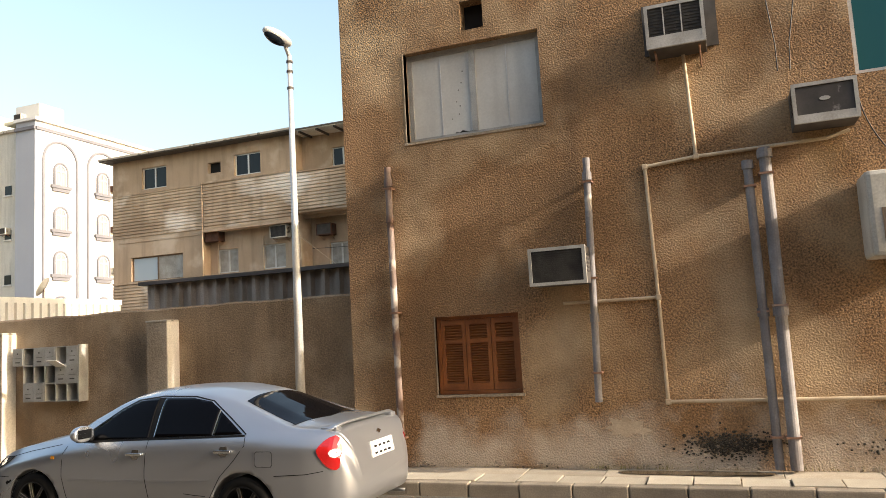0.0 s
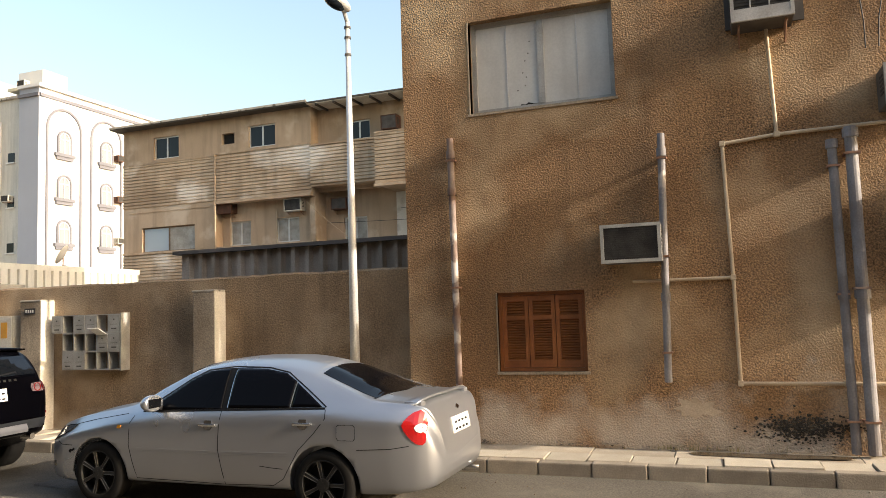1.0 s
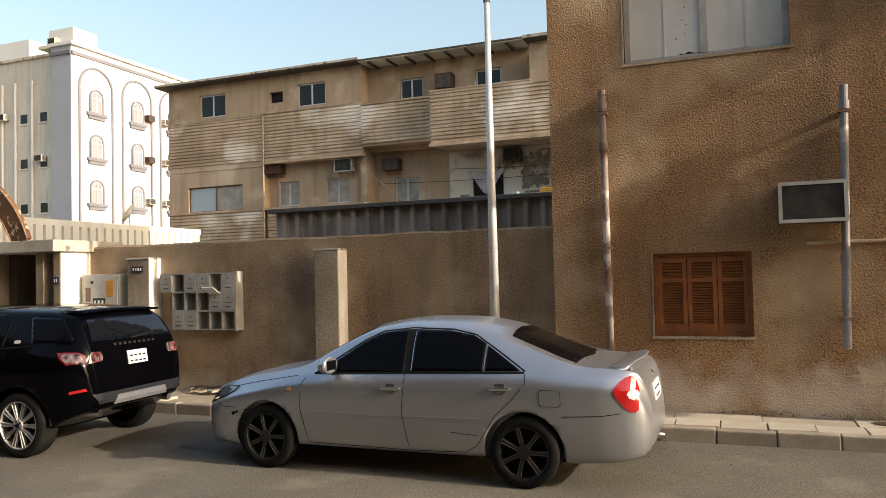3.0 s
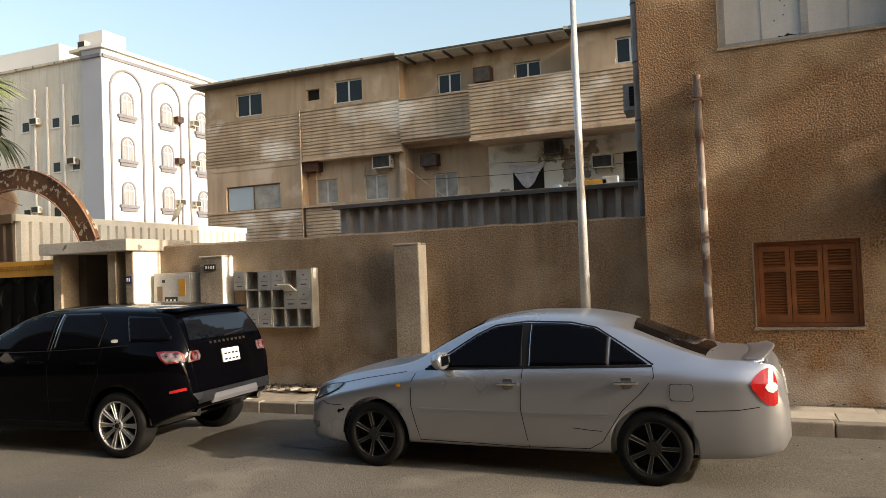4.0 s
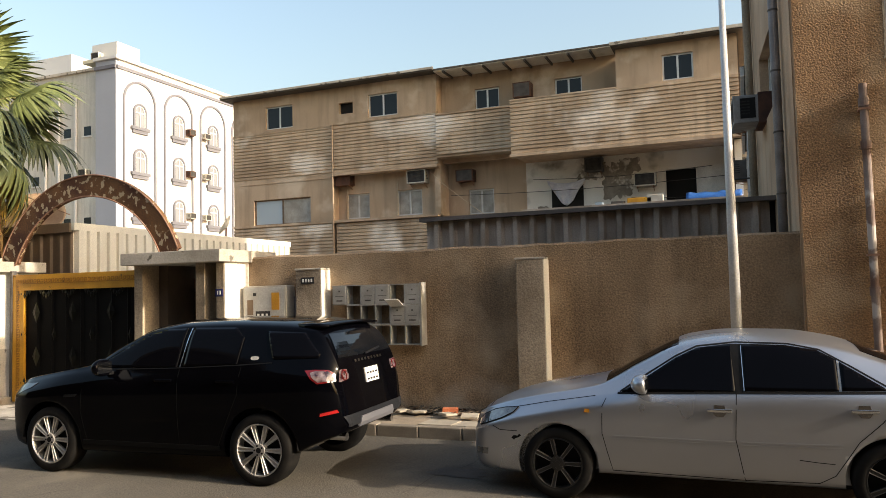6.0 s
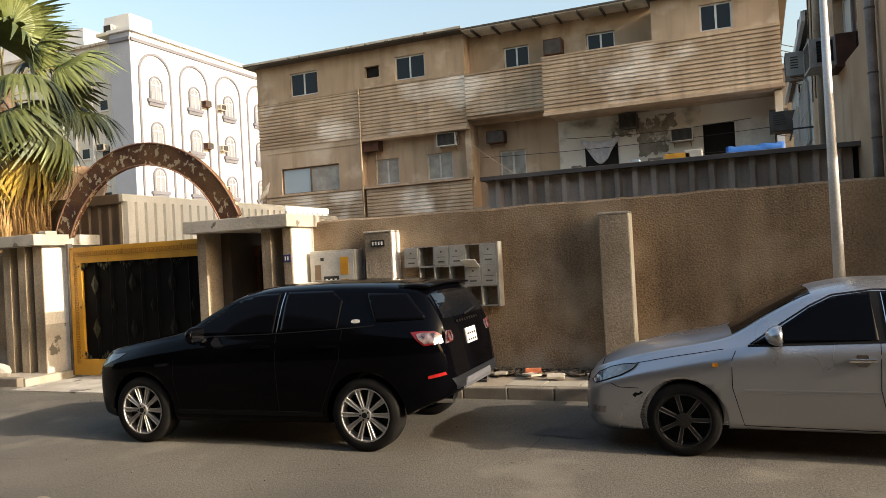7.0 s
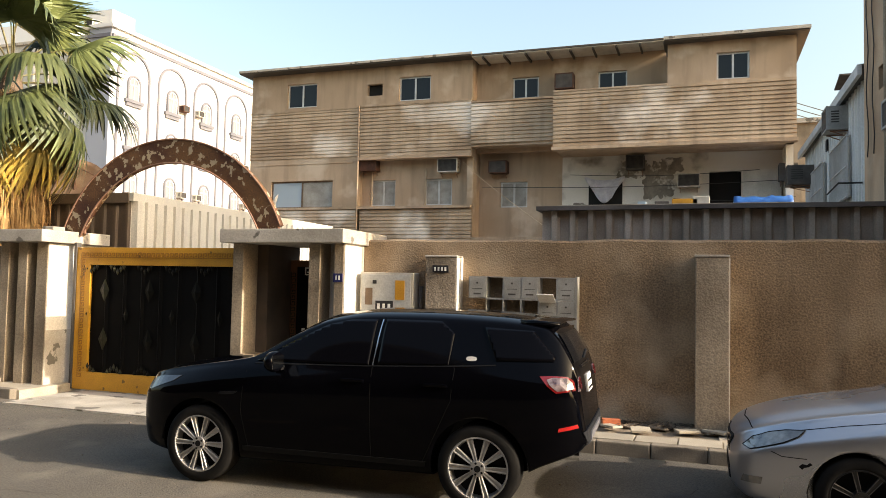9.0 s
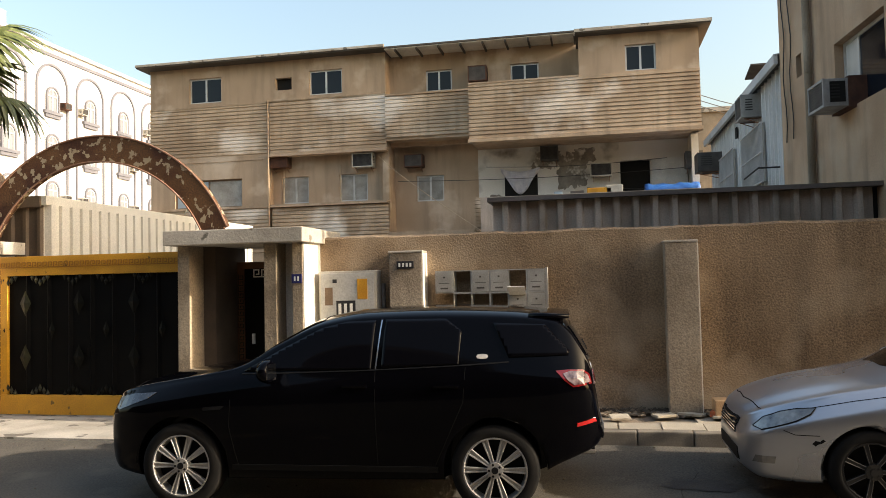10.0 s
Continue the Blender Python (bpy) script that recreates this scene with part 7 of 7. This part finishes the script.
for k in range(7):
    bm = bx(-0.06 - 0.02 * k, 0.08 + 0.012 * k, -0.10, 0.11 - 0.01 * k, -0.015, 0.015, bevel=0.006)
    ob = part("broken_slab", bm, PAVER, t)
    ob.matrix_basis = Matrix.Translation((-9.8 + 0.42 * k + rnd.uniform(-0.1, 0.1), 9.45 + rnd.uniform(-0.15, 0.2), 0.225)) @ Matrix.Rotation(rnd.uniform(-0.6, 0.6), 4, "Z") @ Matrix.Rotation(rnd.uniform(-0.14, 0.14), 4, "X")
for x, y, a in ((-8.95, 9.62, 0.3), (-7.42, 9.55, 1.2)):
    tb = solo("brick", bx(-0.11, 0.11, -0.055, 0.055, -0.035, 0.035, bevel=0.006), BRICKRED, "loose red brick lying on the paving", "brick", "loose bricks")
    tb.matrix_world = Matrix.Translation((x, y, 0.25)) @ Matrix.Rotation(a, 4, "Z")
t = thing("carton", "torn brown carton on the pavement", "carton")
part("box", bx(-7.45, -7.12, 9.42, 9.70, 0.20, 0.42, bevel=0.01), mat("cardboard", (0.42, 0.27, 0.14), (0.34, 0.21, 0.11), 4.0, 0.85), t)
t = thing("stone_block", "pale broken kerb block on the paving", "stone")
part("block", lump(0.30, 0.18, 0.2, 2.0), CONCRETE, t)
t.matrix_world = Matrix.Translation((-18.75, 8.95, 0.24))
LITTER = mat("dry_litter", (0.06, 0.042, 0.027), (0.16, 0.12, 0.08), 8.0, 0.95, vary=0.3)
bm = bmesh.new()
for i in range(1220):
    if i < 1100:
        x, y = rnd.uniform(-10.3, -7.1), 9.9 - abs(rnd.gauss(0, 0.15))
    else:
        x, y = rnd.uniform(-4.2, 3.5), 9.63 - abs(rnd.gauss(0, 0.05))
    r, a = rnd.uniform(0.012, 0.055), rnd.uniform(0, 6.28)
    c = Vector((x, y, 0.20 + rnd.uniform(0.0, 0.05)))
    u = Vector((math.cos(a), math.sin(a), rnd.uniform(-0.3, 0.5))) * r
    v_ = Vector((-math.sin(a), math.cos(a), rnd.uniform(-0.3, 0.5))) * r * 0.5
    vs = [bm.verts.new(c + q) for q in (u, v_, -u, -v_)]
    bm.faces.new(vs)
tagged(solo("litter", bm, LITTER, "dry leaves and scraps along the wall foot", "litter"), kind="stuff")


t = thing("wall_cable", "two loose cables hanging down the brown wall", "cable")
for x0, sw in ((1.38, 0.05), (1.62, -0.06)):
    bm = bmesh.new()
    cable_path(bm, [(x0 + sw * math.sin(i * 0.9) - 0.01 * i, BROWN_Y - 0.02, 7.6 - 0.32 * i) for i in range(10)], 0.008, 5)
    part("line", bm, CABLE, t)
bm = bmesh.new()
cable_path(bm, [(2.12 + 0.035 * i * i * 0.12, BROWN_Y - 0.02, 4.4 - 0.1 * i) for i in range(9)], 0.008, 5)
part("line", bm, CABLE, t)
WEED = mat("dry_weed", (0.16, 0.15, 0.05), (0.26, 0.2, 0.08), 6.0, 0.8)
bm = bmesh.new()
for i in range(260):
    x = rnd.choice((rnd.uniform(-1.2, -0.2), rnd.uniform(1.1, 3.2), rnd.uniform(-4.0, 3.0)))
    y = 9.62 - abs(rnd.gauss(0, 0.04))
    h, a = rnd.uniform(0.03, 0.09), rnd.uniform(0, 6.28)
    d = Vector((math.cos(a), math.sin(a), 0))
    s = Vector((-d.y, d.x, 0)) * 0.004
    p = Vector((x, y, 0.2))
    vs = [bm.verts.new(q) for q in (p + s, p - s, p + d * h * 0.6 + Vector((0, 0, h)))]
    bm.faces.new(vs)
tagged(solo("weeds", bm, WEED, "dry weeds along the wall foot", "weeds"), kind="stuff")
bm = bmesh.new()
for i in range(420):
    x, y = rnd.uniform(-20, 6), rnd.choice((rnd.uniform(7.8, 8.6), rnd.uniform(2.5, 8.5)))
    z = 0.004 if y < 7 else 0.004 + 0.05 * (y - 7) / 1.6
    bmesh.ops.create_icosphere(bm, subdivisions=1, radius=rnd.uniform(0.003, 0.010), matrix=Matrix.Translation((x, y, z)))
tagged(solo("gravel", bm, RUBBLE, "loose gravel and grit on the asphalt", "gravel"), kind="stuff")

# ---- cracks and worn patches in the asphalt ----
CRACK = mat("crack_dirt", (0.035, 0.029, 0.022), (0.055, 0.045, 0.034), 6.0, 0.95)
for x, y, ang, ln in ((-15.2, 4.6, 0.25, 2.2), (-13.4, 4.2, -0.15, 2.6), (-10.2, 5.2, 0.6, 1.6), (-8.7, 4.9, 0.1, 2.4), (-8.2, 6.3, 1.2, 1.4), (-5.5, 4.8, -0.2, 2.2), (-2.6, 6.6, 0.3, 2.0), (0.6, 6.9, -0.1, 2.4), (-11.9, 4.4, 1.1, 1.3)):
    bm = bmesh.new()
    prev, px, py, a = None, x, y, ang
    for i in range(int(ln / 0.06)):
        a = ang + 0.9 * noise.noise((i * 0.35, x, y))
        px, py = px + 0.06 * math.cos(a), py + 0.06 * math.sin(a)
        w_ = 0.003 * (0.5 + abs(noise.noise((i * 0.5, y, x)))) + 0.002
        z = 0.004 if py < 7 else 0.005 + 0.026 * (py - 7)
        ring = [bm.verts.new((px - w_ * math.sin(a), py + w_ * math.cos(a), z)), bm.verts.new((px + w_ * math.sin(a), py - w_ * math.cos(a), z))]
        if prev:
            bm.faces.new((prev[0], prev[1], ring[1], ring[0]))
        prev = ring
    part("crack", bm, CRACK, road)
WORN = mat("pale_worn_asphalt", (0.27, 0.22, 0.155), (0.17, 0.14, 0.10), 4.0, 0.95, 0.9, 60, 0.015)
OILY = mat("oil_stain", (0.03, 0.026, 0.022), (0.05, 0.043, 0.034), 5.0, 0.6, 0.5, 60, 0.01)
for x, y, rx_, ry_, m_ in ((-12.6, 4.0, 0.34, 0.10, WORN), (-11.7, 4.15, 0.18, 0.07, WORN), (-14.2, 4.5, 0.3, 0.08, WORN), (-7.9, 7.2, 0.32, 0.16, OILY), (-7.3, 7.05, 0.16, 0.10, OILY), (-9.2, 4.4, 0.25, 0.07, WORN)):
    bm = bmesh.new()
    vs = []
    for i in range(40):
        a = 2 * math.pi * i / 40
        r = 1 + 0.55 * noise.noise((1.8 * math.cos(a) + x, 1.8 * math.sin(a), y)) + 0.25 * noise.noise((7 * math.cos(a), 7 * math.sin(a) + x, y))
        qx, qy = x + rx_ * r * math.cos(a), y + ry_ * r * math.sin(a)
        vs.append(bm.verts.new((qx, qy, 0.004 if qy < 7 else 0.006 + 0.026 * (qy - 7))))
    bm.faces.new(vs)
    part("worn_patch" if m_ is WORN else "oil_stain", bm, m_, road)

# ---- kerb stones and pavers ----
kerb_mesh = mesh_of(bx(-0.296, 0.296, 0, 0.148, -0.10, 0.20, bevel=0.016), "kerb_stone", KERB)
kerb = tagged(new("kerb"), "dirty concrete kerb stones along the street", "kerb", kind="structure")
for i in range(36):
    x = -12.3 + 0.6 * i
    ob = new("kerb_stone", kerb_mesh)
    ob.parent = kerb
    ob.matrix_basis = Matrix.Translation((x, KERB_Y + rnd.uniform(-0.006, 0.006), rnd.uniform(-0.008, 0.006))) @ Matrix.Rotation(rnd.uniform(-0.008, 0.008), 4, "Z")
for i in range(10):
    ob = new("kerb_stone", kerb_mesh)
    ob.parent = kerb
    ob.matrix_basis = Matrix.Translation((-18.1 - 0.6 * i, KERB_Y, 0))
paver_mesh = mesh_of(bx(-0.232, 0.232, -0.203, 0.203, 0.12, 0.20, bevel=0.006), "paver", PAVER)
for i in range(48):
    x = -12.2 + 0.48 * i
    if -10.0 < x < -8.9:
        continue
    for row, y in enumerate((8.96,)):
        ob = new("paver", paver_mesh)
        ob.parent = pavement
        ob.matrix_basis = Matrix.Translation((x + rnd.uniform(-0.004, 0.004), y, rnd.uniform(-0.010, 0.010))) @ Matrix.Rotation(rnd.uniform(-0.02, 0.02), 4, "Z") @ Matrix.Rotation(rnd.uniform(-0.025, 0.025), 4, "X")
strip_mesh = mesh_of(bx(-0.476, 0.476, -0.235, 0.235, 0.10, 0.185, bevel=0.006), "paver", mat("dirty_concrete_flag", (0.40, 0.34, 0.26), (0.26, 0.21, 0.15), 1.5, 0.95, 0.5, 50, 0.012, vary=0.15, c3=(0.15, 0.11, 0.08), patch=1.4, edge=0.56))
for i in range(24):
    x = -12.0 + 0.96 * i
    if -10.4 < x < -7.8:
        continue
    ob = new("paver", strip_mesh)
    ob.parent = pavement
    ob.matrix_basis = Matrix.Translation((x, 9.41, rnd.uniform(-0.006, 0.008)))
